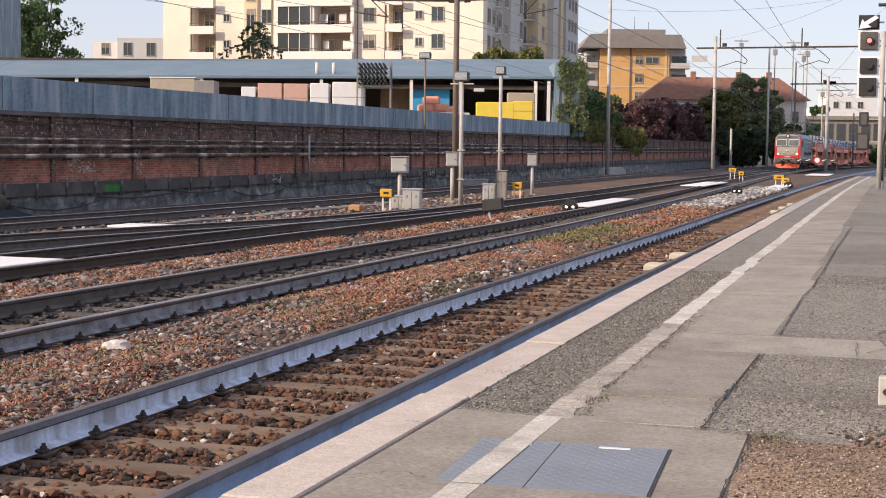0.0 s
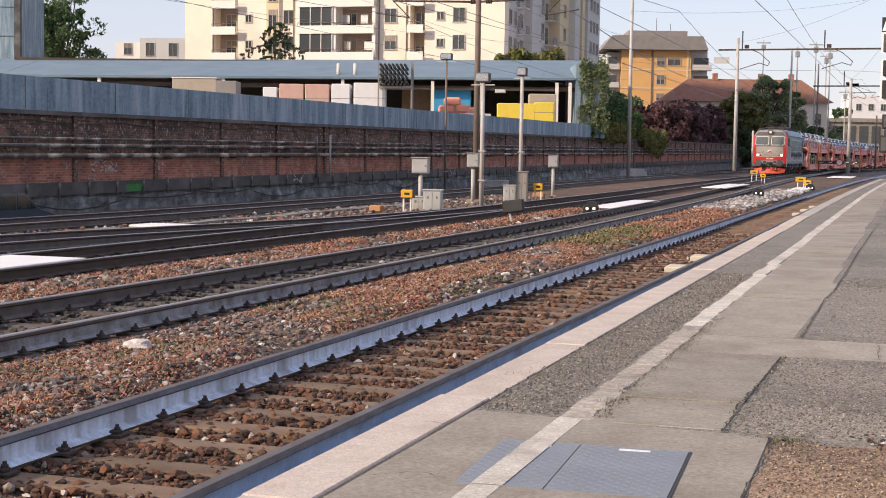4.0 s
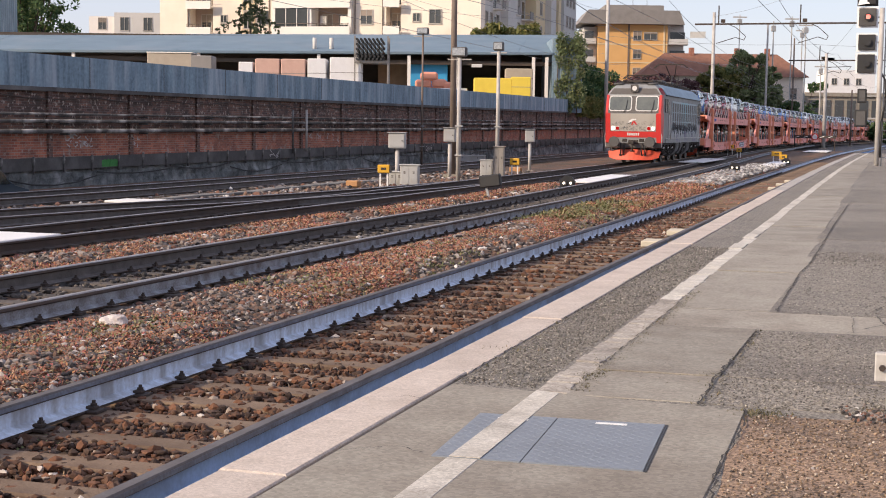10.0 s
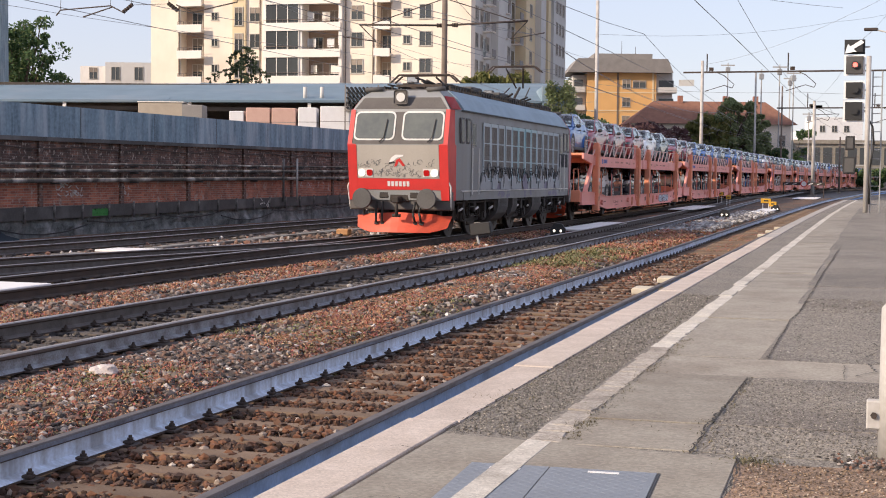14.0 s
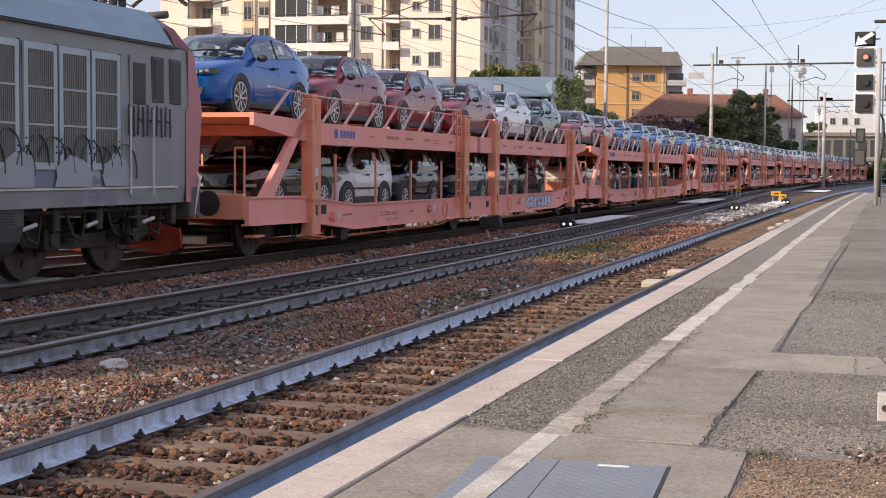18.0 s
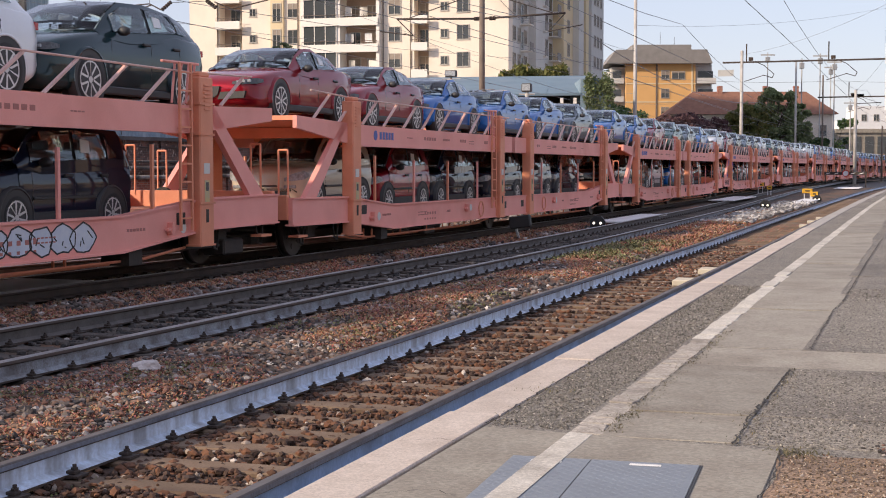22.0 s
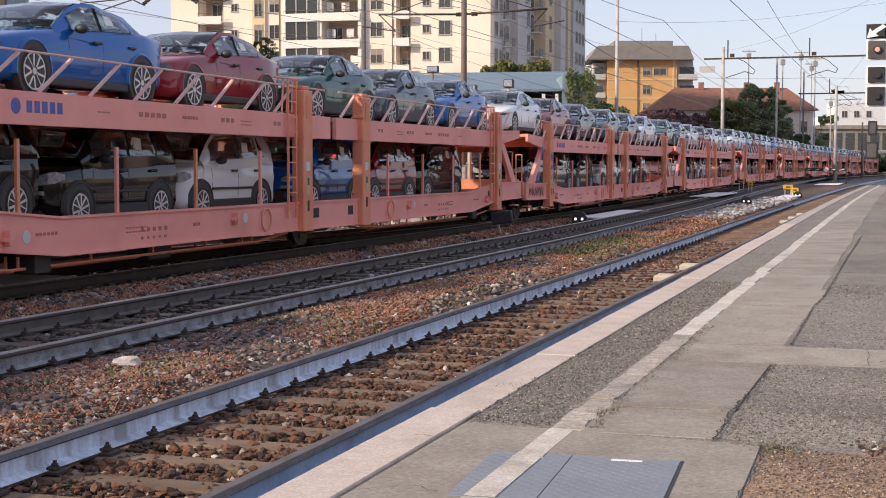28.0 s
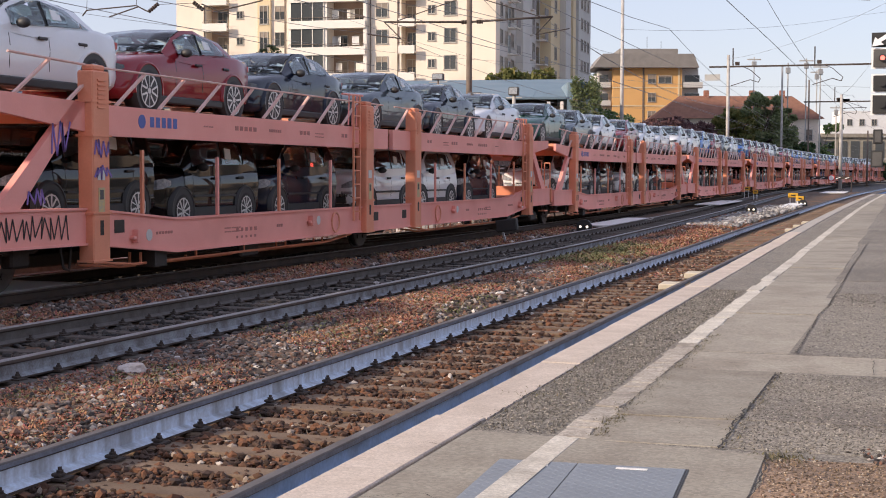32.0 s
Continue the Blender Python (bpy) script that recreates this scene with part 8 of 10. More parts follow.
ap = thing("apartment_tower", "tall cream apartment block with white balconies and grey side", "apartment building", SK @ pose(4.14, 157, 0, 0, 0, -15))
FL0, NF = 0.1, 11
wr = random.Random(5)
part("core", boxed(-38.2, -0.4, 1.6, 56, 0, 33.0), M_RECESS, ap, "recessed brown loggia walls")
loggias = ((-34.8, -31.9), (-24.1, -15.0), (-10.9, -9.2))
for x0, x1, mt in ((-38.6, -34.8, M_CREAM), (-31.9, -28.2, M_CREAM), (-28.2, -26.6, M_CREAM2), (-26.6, -24.1, M_CREAM), (-15.0, -10.9, M_CREAM), (-9.2, 0.0, M_CREAM)):
    part("facade_wall", boxed(x0, x1, -0.3 if mt is M_CREAM2 else 0.0, 2.0, 0, 33.0), mt, ap, "sunlit cream rendered facade")
# side turned from the sun: its shade is put into the grey colour
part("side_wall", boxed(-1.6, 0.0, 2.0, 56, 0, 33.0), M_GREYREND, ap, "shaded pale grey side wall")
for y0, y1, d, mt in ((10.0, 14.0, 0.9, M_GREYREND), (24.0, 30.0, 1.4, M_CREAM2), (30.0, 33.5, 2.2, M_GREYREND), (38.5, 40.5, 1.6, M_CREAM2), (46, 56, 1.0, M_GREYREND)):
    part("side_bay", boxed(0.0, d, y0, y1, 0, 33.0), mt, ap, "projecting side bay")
for x in (-35.0, -24.9, -14.55, -11.3):
    bm = B()
    tube(bm, (x, -0.08, 0), (x, -0.08, 33), 0.07, seg=6)
    part("downpipe", bm, M_RUSTPOLE, ap, "brown downpipe")
for f in range(2, NF):
    z = FL0 + 3 * f
    for x, w, h in ((-30.5, 0.7, 0.8), (-25.5, 1.2, 1.5), (-13.2, 1.3, 1.5), (-7.35, 0.75, 0.85), (-5.2, 1.3, 1.5)):
        window(ap, w, h, pose(x, 0.0, z + (0.95 if h > 1 else 1.2)), wr.choice((0, 0, 0.4, 1.0)) if w > 1 else 0)
    window(ap, 0.9, 2.0, pose(-27.4, -0.3, z + 0.5), 0.3)
    # balconies: slab with a white parapet, posts and dark openings behind
    for x0, x1 in loggias:
        bal = part("balcony", boxed(x0 - 0.1, x1 + 0.1, -0.9, 1.6, z - 0.12, z + 0.04), M_BALC, ap, "white balcony slab")
        part("parapet", boxed(x0 - 0.1, x1 + 0.1, -0.95, -0.85, z - 0.3, z + 0.62), M_BALC, bal, "white solid balcony parapet")
        bm = B()
        tube(bm, (x0, -0.9, z + 0.95), (x1, -0.9, z + 0.95), 0.03, seg=5)
        for i in range(int((x1 - x0) / 0.75) + 1):
            tube(bm, (x0 + i * 0.75, -0.9, z + 0.6), (x0 + i * 0.75, -0.9, z + 0.95), 0.02, seg=4)
        part("railing", bm, M_RUSTPOLE, bal)
        if x1 - x0 > 5:
            for xp in (x0 + 0.0, (x0 * 0.52 + x1 * 0.48), x1):
                part("pier", boxed(xp - 0.2, xp + 0.2, -0.7, 1.6, z, z + 2.9), M_BALC, bal)
            for xw in (x0 + 1.3, x0 + 3.2, x1 - 3.4, x1 - 1.4):
                window(bal, 1.1, 2.0, pose(xw, 1.58, z + 0.1), wr.choice((0, 0.5, 0.0, 0.8)))
            xm = x0 * 0.52 + x1 * 0.48
            gz = part("loggia_glazing", boxed(x0 + 0.2, xm - 0.2, -0.80, -0.78, z + 0.62, z + 2.7), M_WIN, bal, "glazed front of the loggia")
            for i in range(4):
                xw = x0 + 0.2 + (xm - x0 - 0.4) * i / 3
                part("mullion", boxed(xw - 0.04, xw + 0.04, -0.84, -0.76, z + 0.62, z + 2.75), M_BALC, gz)
            bm = B()
            for i in range(3):
                xw = wr.uniform(xm + 0.4, x1 - 1.2)
                box(bm, xw, xw + wr.uniform(0.5, 0.9), 0.2, 0.25, z + 0.9, z + 1.9)
            part("hanging_laundry", bm, wr.choice((M_PALLETWHITE, M_BALC, M_SHUTTER)), bal)
        else:
            window(bal, 1.2, 2.1, pose((x0 + x1) / 2, 1.58, z + 0.08), wr.choice((0, 0.4, 0.9)))
    for y0, d in ((2.6, 0.0), (5.0, 0.0), (8.2, 0.0), (16.5, 0.0), (20.0, 0.0), (27.0, 1.4), (35.5, 0.0), (43.0, 0.0), (48.5, 1.0), (51.0, 1.0), (53.6, 1.0)):
        window(ap, 1.2, 1.5, pose(d, y0, z + 0.95, 0, 0, 90), wr.choice((0, 0, 0.5)))
    for y0, y1 in ((5.8, 7.4), (14.2, 15.6), (21.5, 23.5), (33.8, 34.8), (40.8, 42.2)):
        sb = part("side_balcony", boxed(0.0, 1.2, y0, y1, z - 0.1, z + 0.05), M_BALC, ap)
        part("parapet", boxed(1.12, 1.2, y0, y1, z, z + 0.95), M_ROOFGREY, sb, "grey railing panel")
        part("opening", boxed(-0.02, 0.03, y0 + 0.2, y1 - 0.2, z + 0.1, z + 2.2), M_WIN, sb)
part("roof", boxed(-38.9, 2.0, -0.4, 56.3, 33.0, 33.8), M_ROOFGREY, ap)

# orange block with deep eaves
ob_ = thing("orange_apartment_house", "orange-yellow rendered apartment house with grey eaves and balconies", "apartment building", SK @ pose(27.2, 250, 0))
part("front_wall", boxed(0, 12.2, 0, 11, 0, 20.2), M_OCHRE, ob_, "sunlit orange rendered wall")
part("side_wall", boxed(12.2, 15.2, 1.0, 12, 0, 20.0), M_GREYREND, ob_, "grey side with balconies")
part("left_wing", boxed(-2.4, 0, 1.5, 10, 0, 19.6), M_GREYREND, ob_, "grey balcony wing")
bm = B()
prism(bm, [(-3.6, 20.0), (15.0, 20.0), (14.0, 22.4), (-1.8, 22.4)], -1.2, 12.5, "y")
part("roof", bm, M_ROOFGREY, ob_, "grey brown hipped eaves")
for x in (5.4, 11.6):
    part("pilaster", boxed(x - 0.15, x + 0.15, -0.10, 0, 0, 20.0), M_RUSTPOLE if x < 6 else M_CREAM2, ob_, "slim facade pilaster")
part("roof_top", boxed(1.2, 11.5, 0.5, 10, 22.4, 23.4), M_ROOFGREY, ob_)
bm = B()
for x, h in ((6.5, 2.5), (9.0, 1.6)):
    tube(bm, (x, 4, 23.4), (x, 4, 23.4 + h), 0.04, seg=5)
part("aerial", bm, M_IRON, ob_)
for f in range(2, 6):
    z = 1.2 + 3.2 * f
    part("string_course", boxed(-0.05, 12.25, -0.06, 0, z - 0.75, z - 0.55), M_CREAM2, ob_)
    window(ob_, 1.3, 1.5, pose(6.9, 0, z + 0.1), 0.5)
    if f % 2:
        window(ob_, 2.2, 1.2, pose(9.2, 0, z + 0.2), 0.2)
    for x0, x1, y0 in ((-2.6, -0.3, 0.4), (12.4, 15.8, -0.2)):
        bl = part("balcony", boxed(x0, x1, y0, y0 + 1.4, z - 0.7, z - 0.55), M_ROOFGREY, ob_)
        part("parapet", boxed(x0, x1, y0, y0 + 0.08, z - 0.6, z + 0.35), M_GREYREND, bl)
        part("opening", boxed(x0 + 0.4, x1 - 0.4, 0.9, 1.49, z - 0.5, z + 1.6), M_WIN, bl)

# low house with a brown tiled roof
hs_ = thing("tiled_roof_house", "long cream house with a brown tiled hip roof", "house", SK @ pose(31.6, 230, 0, 0, 0, 0))
part("wall", boxed(0.8, 26.8, 0, 10, 0, 10.4), M_CREAM, hs_, "cream rendered wall")
bm = B()
v = [bm.verts.new(p) for p in ((0, -0.8, 10.4), (27.6, -0.8, 10.4), (27.6, 10.8, 10.4), (0, 10.8, 10.4), (5.0, 5, 14.3), (23.6, 5, 14.3))]
for idx in ((0, 1, 5, 4), (1, 2, 5), (2, 3, 4, 5), (3, 0, 4), (3, 2, 1, 0)):
    bm.faces.new([v[i] for i in idx])
bmesh.ops.recalc_face_normals(bm, faces=bm.faces)
rf = part("roof", bm, M_ROOFTILE, hs_, "weathered brown tiled hip roof")
for x in (9.0, 16.5, 21.5):
    part("chimney", boxed(x, x + 0.8, 4.4, 5.2, 13.6, 15.2), M_BRICK, rf, "brick chimney")
for zz in (3.2, 6.9):
    for x in (3.0, 6.2, 9.4, 12.6, 15.8, 19.0, 22.2, 25.2):
        window(hs_, 1.1, 1.7, pose(x, 0, zz), 0.5 if int(x) % 2 else 0)

# left: raw concrete tower, pale block farther off
tw = thing("concrete_tower", "raw weathered concrete tower block without windows", "building", SK @ pose(-57.8, 128, 0))
part("body", boxed(0, 17.4, 0, 7.4, 0, 26), M_PARAPET, tw, "stained raw concrete")
for k in range(9):
    part("cast_joint", boxed(-0.03, 17.43, -0.03, 0.02, 2.6 * k + 1.0, 2.6 * k + 1.06), M_SOOT, tw)
part("dark_seam", boxed(16.9, 17.45, -0.05, 0.5, 0, 26), M_SOOT, tw, "dark vertical stain seam")
wb = thing("white_block_house", "white low apartment block with tall windows", "building", SK @ pose(-64.5, 260, 0))
part("front", boxed(0, 4.7, 0, 9, 0, 20.9), M_BALC, wb, "sunlit white wall")
# grey in place of white here paints in the wing's shade
part("wing", boxed(4.7, 13.5, -0.6, 9, 0, 21.6), M_GREYREND, wb, "shaded grey-white wing")
for f in range(4, 7):
    for x in (6.6, 10.8):
        window(wb, 1.5, 2.3, pose(x, -0.6, 3.0 * f + 0.4))
    window(wb, 1.4, 2.0, pose(2.4, 0, 3.0 * f + 0.6), 0.4)

# storage shed with the long blue-grey roof
sh = thing("storage_shed", "open-fronted storage shed with a long blue-grey sheet roof", "shed", SK @ pose(0, 108, 0))
bm = B()
prism(bm, [(-38.0, 6.78), (8.2, 7.13), (8.4, 7.30), (-38.0, 6.95)], -0.25, 0.0, "y")
part("gutter", bm, M_SHEET, sh, "blue-grey eaves gutter")
bm = B()
q = [(-40, 0.0, 6.7), (8.4, 0.0, 7.1), (10.2, 12.0, 9.3), (-40, 12.0, 8.75)]
lo = [bm.verts.new(p) for p in q]
hi = [bm.verts.new((x, y, z + 0.14)) for x, y, z in q]
for i in range(4):
    j = (i + 1) % 4
    bm.faces.new((lo[i], lo[j], hi[j], hi[i]))
bm.faces.new(hi)
bm.faces.new(list(reversed(lo)))
bmesh.ops.recalc_face_normals(bm, faces=bm.faces)
rf = part("roof", bm, M_SHEET, sh, "blue-grey corrugated sheet roof")
for k in range(9):
    x = -36.0 + k * 5.2
    bm = B()
    bar(bm, (x, 0.0, 6.7 + (x + 40) / 48.4 * 0.4 + 0.145), (x + (x + 40) * 0.037, 12.0, 8.75 + (x + 40) / 50 * 0.55 + 0.145), 0.05, 0.03)
    part("sheet_seam", bm, M_SHEET, rf)
# back wall and beam take the painted-in shade colour
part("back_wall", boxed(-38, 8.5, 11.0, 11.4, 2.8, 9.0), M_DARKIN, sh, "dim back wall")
part("inner_board_wall", boxed(-5.0, -2.6, 2.5, 2.7, 2.8, 6.6), M_WOODWALL, sh, "brown board partition")
part("end_wall", boxed(8.3, 10.6, -0.2, 11.6, 2.8, 8.4), M_PARAPET, sh, "concrete end wall with ivy")
for x in (-37.5, -28, -18.5, -9.4, -2.55, 1.0, 6.9, 7.9):
    part("post", boxed(x - 0.12, x + 0.12, -0.1, 0.14, 2.8, 6.95), M_BALC, sh, "pale steel post")
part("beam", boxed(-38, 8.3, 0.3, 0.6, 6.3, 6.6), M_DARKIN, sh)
bm = B()
box(bm, 2.2, 3.0, -0.3, 0.2, 6.1, 6.35, bevel=0.03)
part("floodlight", bm, M_PALE, sh)
for x in (-9.9, -8.6):
    bm = B()
    tube(bm, (x, 2, 7.2), (x, 2, 8.3), 0.16, seg=10)
    part("roof_vent", bm, M_GREYREND, sh, "white roof vent pipe")


def pallet(a, b, z, w, d, h, mt, label, cover=None, rows=0):
    """Goods on a wooden pallet in the yard."""
    p = thing("pallet_load", label, "pallet load", SK @ pose(a, b, z), group="goods on pallets in the yard")
    part("pallet", boxed(-w / 2, w / 2, -d / 2, d / 2, 0, 0.14), M_WOODWALL, p, "wooden pallet")
    bm = B()
    box(bm, -w / 2, w / 2, -d / 2, d / 2, 0.14, h, bevel=0.05)
    part("load", bm, mt, p)
    if rows:
        bm = B()
        for i in range(1, rows):
            box(bm, -w / 2 - 0.01, w / 2 + 0.01, -d / 2 - 0.01, d / 2 + 0.01, 0.14 + (h - 0.14) * i / rows - 0.02, 0.14 + (h - 0.14) * i / rows + 0.02)
        part("strap", bm, M_ROOFGREY, p)
    if cover:
        part("cover", boxed(-w / 2 - 0.05, w / 2 + 0.05, -d / 2 - 0.05, d / 2 + 0.05, h, h + 0.06), cover, p)
    return p


for a, w, mt, h0_, h1_, lab, cov in ((-19.0, 3.1, M_PALLETBEIGE, 3.0, 6.45, "stack of beige concrete blocks on a pallet", M_BALC), (-16.8, 1.5, M_ROOFGREY, 3.0, 6.3, "stack of grey blocks on a pallet", None), (-13.7, 1.0, M_PALLETWHITE, 3.0, 5.9, "small white wrapped load on a pallet", None),
                               (-12.2, 1.7, M_PALLETPINK, 3.0, 6.15, "pink wrapped brick load on a pallet", None), (-10.4, 1.7, M_PALLETPINK, 3.0, 6.15, "pink wrapped brick load on a pallet", None), (-8.75, 1.3, M_PALLETWHITE, 3.0, 6.2, "white wrapped load on a pallet", None), (-6.75, 2.2, M_PALLETWHITE, 3.0, 6.3, "white wrapped load with dark spots", None)):
    pallet(a, 100, h0_, w, 2.0, h1_ - h0_, mt, lab, cov, 3)
bm = B()
for i in range(3):
    for j in range(4):
        tube(bm, (-7.4 + i * 0.55 + (0.25 if j % 2 else 0), 98.97, 5.4 + j * 0.18), (-7.4 + i * 0.55 + (0.25 if j % 2 else 0), 98.99, 5.4 + j * 0.18), 0.06, seg=6)
rk = thing("pipe_rack", "stacked black plastic pipes in a steel rack", "pipe stack", SK @ pose(-4.9, 100, 3.0), group="")
for j in range(9):
    for i in range(7):
        bm = B()
        tube(bm, (-1.05 + i * 0.28 + (0.1 if j % 2 else 0), -1.5, 3.2 + j * 0.17), (-1.05 + i * 0.28 + (0.1 if j % 2 else 0), 1.5, 3.2 + j * 0.17), 0.085, seg=8)
        part("pipe", bm, M_BLACK, rk)
bm = B()
for x in (-1.2, 1.1):
    for yy in (-1.2, 1.2):
        box(bm, x - 0.05, x + 0.05, yy - 0.05, yy + 0.05, 0, 4.8)
box(bm, -1.2, 1.1, -1.3, 1.3, 2.95, 3.1)
part("rack_frame", bm, M_ROOFGREY, rk, "grey steel rack")
bt = thing("blue_tarpaulin_stack", "bright blue covered stack in the shed", "covered stack", SK @ pose(-1.0, 109.5, 2.9))
part("cover", boxed(-1.5, 1.4, -0.6, 0.6, 0, 3.55, bevel=0.06), M_CYAN, bt)
for k, (x, z, w) in enumerate(((-1.3, 0.95, 1.2), (0.0, 0.95, 1.3), (-0.95, 1.5, 1.2), (0.3, 1.55, 1.1), (-0.5, 2.1, 1.3), (0.9, 1.35, 0.8))):
    bm = B()
    box(bm, -w / 2, w / 2, -0.5, 0.5, -0.32, 0.32, bevel=0.16)
    solid("building_sack", bm, M_SALMONBAG, "plump salmon-coloured sack stacked in the yard", "sack", SK @ pose(-0.5 + x * 0.95, 104, 3.25 + z * 0.95), "sacks")
pallet(3.6, 102, 2.9, 2.7, 1.6, 2.2, M_YELLOWPACK, "yellow packs of insulation on a pallet", None, 0)
pallet(5.6, 102, 2.9, 1.4, 1.6, 2.3, M_YELLOWPACK, "yellow packs with grey straps on a pallet", None, 3)
pallet(5.6, 104.5, 2.9, 2.0, 1.4, 3.0, M_PALLETBEIGE, "white and beige boards on a pallet", None, 4)
pallet(-3.2, 101, 2.9, 2.6, 1.4, 1.45, M_YELLOWPACK, "low yellow and white packs on a pallet", M_PALLETWHITE, 0)
pallet(0.6, 102.5, 2.8, 2.4, 1.2, 1.55, M_PALLETWHITE, "low white wrapped packs on a pallet", None, 0)


def leaf_material(name, stops):
    m = stones_material(name, stops, 2.0)
    n, ln = m.node_tree.nodes, m.node_tree.links
    tr_, mx = n.new("ShaderNodeBsdfTranslucent"), n.new("ShaderNodeMixShader")
    hs = [k for k in n if k.type == "HUE_SAT"][0]
    ln.new(hs.outputs[0], tr_.inputs["Color"])
    mx.inputs[0].default_value = 0.4
    ln.new(n["Principled BSDF"].outputs[0], mx.inputs[1])
    ln.new(tr_.outputs[0], mx.inputs[2])
    ln.new(mx.outputs[0], n["Material Output"].inputs["Surface"])
    return m


M_LEAF = leaf_material("green_leaves", ((0, (0.055, 0.10, 0.045)), (0.35, (0.085, 0.15, 0.06)), (0.7, (0.14, 0.20, 0.075)), (0.9, (0.22, 0.25, 0.10))))
M_LEAFMID = leaf_material("mid_green_leaves", ((0, (0.15, 0.19, 0.095)), (0.35, (0.21, 0.26, 0.12)), (0.7, (0.29, 0.33, 0.155)), (0.9, (0.38, 0.39, 0.20))))
M_LEAFDARK = leaf_material("dark_green_needles", ((0, (0.05, 0.075, 0.04)), (0.4, (0.08, 0.11, 0.055)), (0.8, (0.115, 0.135, 0.07))))
M_LEAFPURPLE = leaf_material("purple_leaves", ((0, (0.11, 0.06, 0.066)), (0.4, (0.17, 0.092, 0.095)), (0.8, (0.23, 0.135, 0.125))))
M_LEAFYELLOW = leaf_material("yellow_green_leaves", ((0, (0.13, 0.15, 0.045)), (0.4, (0.21, 0.21, 0.07)), (0.8, (0.30, 0.26, 0.09))))
M_BARK = surface("tree_bark", (0.11, 0.085, 0.065), 0.95, scale=4, fine=30, amount=0.8, bump=0.6)


def leaves(name, clumps, leaf, material, per=90):
    """Leaf blades scattered through clumps of (x, y, z, rx, ry, rz)."""
    n = len(clumps) * per
    c = np.repeat(np.array(clumps), per, 0)
    d = nrng.normal(size=(n, 3))
    d /= np.linalg.norm(d, axis=1)[:, None]
    rad = nrng.uniform(0.45, 1.05, n) ** 0.6
    p = c[:, :3] + d * rad[:, None] * c[:, 3:]
    a = nrng.normal(size=(n, 3))
    a /= np.linalg.norm(a, axis=1)[:, None]
    b = np.cross(a, nrng.normal(size=(n, 3)))
    b /= np.linalg.norm(b, axis=1)[:, None]
    s = (leaf * nrng.uniform(0.6, 1.5, n))[:, None]
    v = np.stack([p - a * s, p + b * s * 0.5, p + a * s, p - b * s * 0.5], 1).reshape(-1, 3)
    f = [(4 * i, 4 * i + 1, 4 * i + 2, 4 * i + 3) for i in range(n)]
    return quick(name, v.tolist(), f, material)


def tree(at, h, r, material, label, leaf=0.35, nclump=26, low=0.3, name="tree", seed=0, squash=1.0):
    tr_ = random.Random(seed)
    t = thing(name, label, "tree", at)
    bm = B()
    tube(bm, (0, 0, 0), (0.1, 0, h * 0.55), 0.035 * h, 0.018 * h, seg=8)
    clumps = []
    for k in range(nclump):
        a, q = tr_.uniform(0, 6.28), tr_.random() ** 0.5
        z = h * (low + (1 - low) * tr_.random())
        rr = r * q * math.sqrt(max(0.05, 1 - ((z / h - 0.62) / 0.55) ** 2))
        x, y = rr * math.cos(a), rr * math.sin(a) * squash
        cs = r * tr_.uniform(0.10, 0.26)
        clumps.append((x, y, z, cs, cs, cs * 0.8))
        if k % 2 == 0:
            tube(bm, (0.05, 0, h * tr_.uniform(0.25, 0.5)), (x, y, z), 0.010 * h, 0.003 * h, seg=5)
    part("trunk", bm, M_BARK, t, "bark-covered trunk and limbs")
    part("crown", leaves("crown", clumps, leaf, material), None, t, "loose leafy crown")
    return t


tree(SK @ pose(-43.8, 150, 0), 17.2, 5.0, M_LEAF, "leafy green tree beside the concrete tower", 0.20, 110, 0.45, seed=3)
tree(SK @ pose(-47.5, 152, 0), 15.0, 4.5, M_LEAF, "leafy green tree beside the concrete tower", 0.20, 80, 0.45, seed=4)
# cedar with drooping tiers
cd = thing("cedar_tree", "dark conifer with drooping layered branches", "tree", SK @ pose(-18.9, 140, 2.8))
bm = B()
tube(bm, (0, 0, 0), (0, 0, 11.0), 0.22, 0.06, seg=8)
cl = []
cr2 = random.Random(9)
for k in range(19):
    z = 4.6 + 0.36 * k
    ln3 = (7.2 - 0.30 * k) * cr2.uniform(0.65, 1.0)
    a = k * 2.4 + cr2.uniform(-0.4, 0.4)
    for j in range(6):
        q = (j + 1) / 6
        x, yy, zz_ = ln3 * q * math.cos(a), ln3 * q * math.sin(a), z + 0.55 * q - 1.5 * q * q
        cl.append((x, yy, zz_, 0.26, 0.26, 0.10))
        cl.append((x + cr2.uniform(-0.3, 0.3), yy + cr2.uniform(-0.3, 0.3), zz_ - 0.22 - 0.3 * q, 0.13, 0.13, 0.30))
    tube(bm, (0, 0, z), (ln3 * 0.5 * math.cos(a), ln3 * 0.5 * math.sin(a), z - 0.05), 0.06, 0.035, seg=5)
    tube(bm, (ln3 * 0.5 * math.cos(a), ln3 * 0.5 * math.sin(a), z - 0.05), (ln3 * math.cos(a), ln3 * math.sin(a), z - 0.95), 0.035, 0.012, seg=5)
part("trunk", bm, M_BARK, cd)
part("crown", leaves("crown", cl, 0.12, M_LEAFDARK, 26), None, cd, "dark drooping needles")
tree(pose(-28.0, 166, 0), 7.4, 3.6, M_LEAFPURPLE, "purple-leaved plum tree behind the wall", 0.22, 110, 0.35, seed=12)
tree(pose(-28.0, 180, 0), 8.1, 4.0, M_LEAFPURPLE, "purple-leaved plum tree behind the wall", 0.24, 130, 0.3, seed=13)
tree(pose(-28.0, 198, 0), 8.2, 4.0, M_LEAFPURPLE, "purple-leaved plum tree behind the wall", 0.24, 110, 0.3, seed=14)
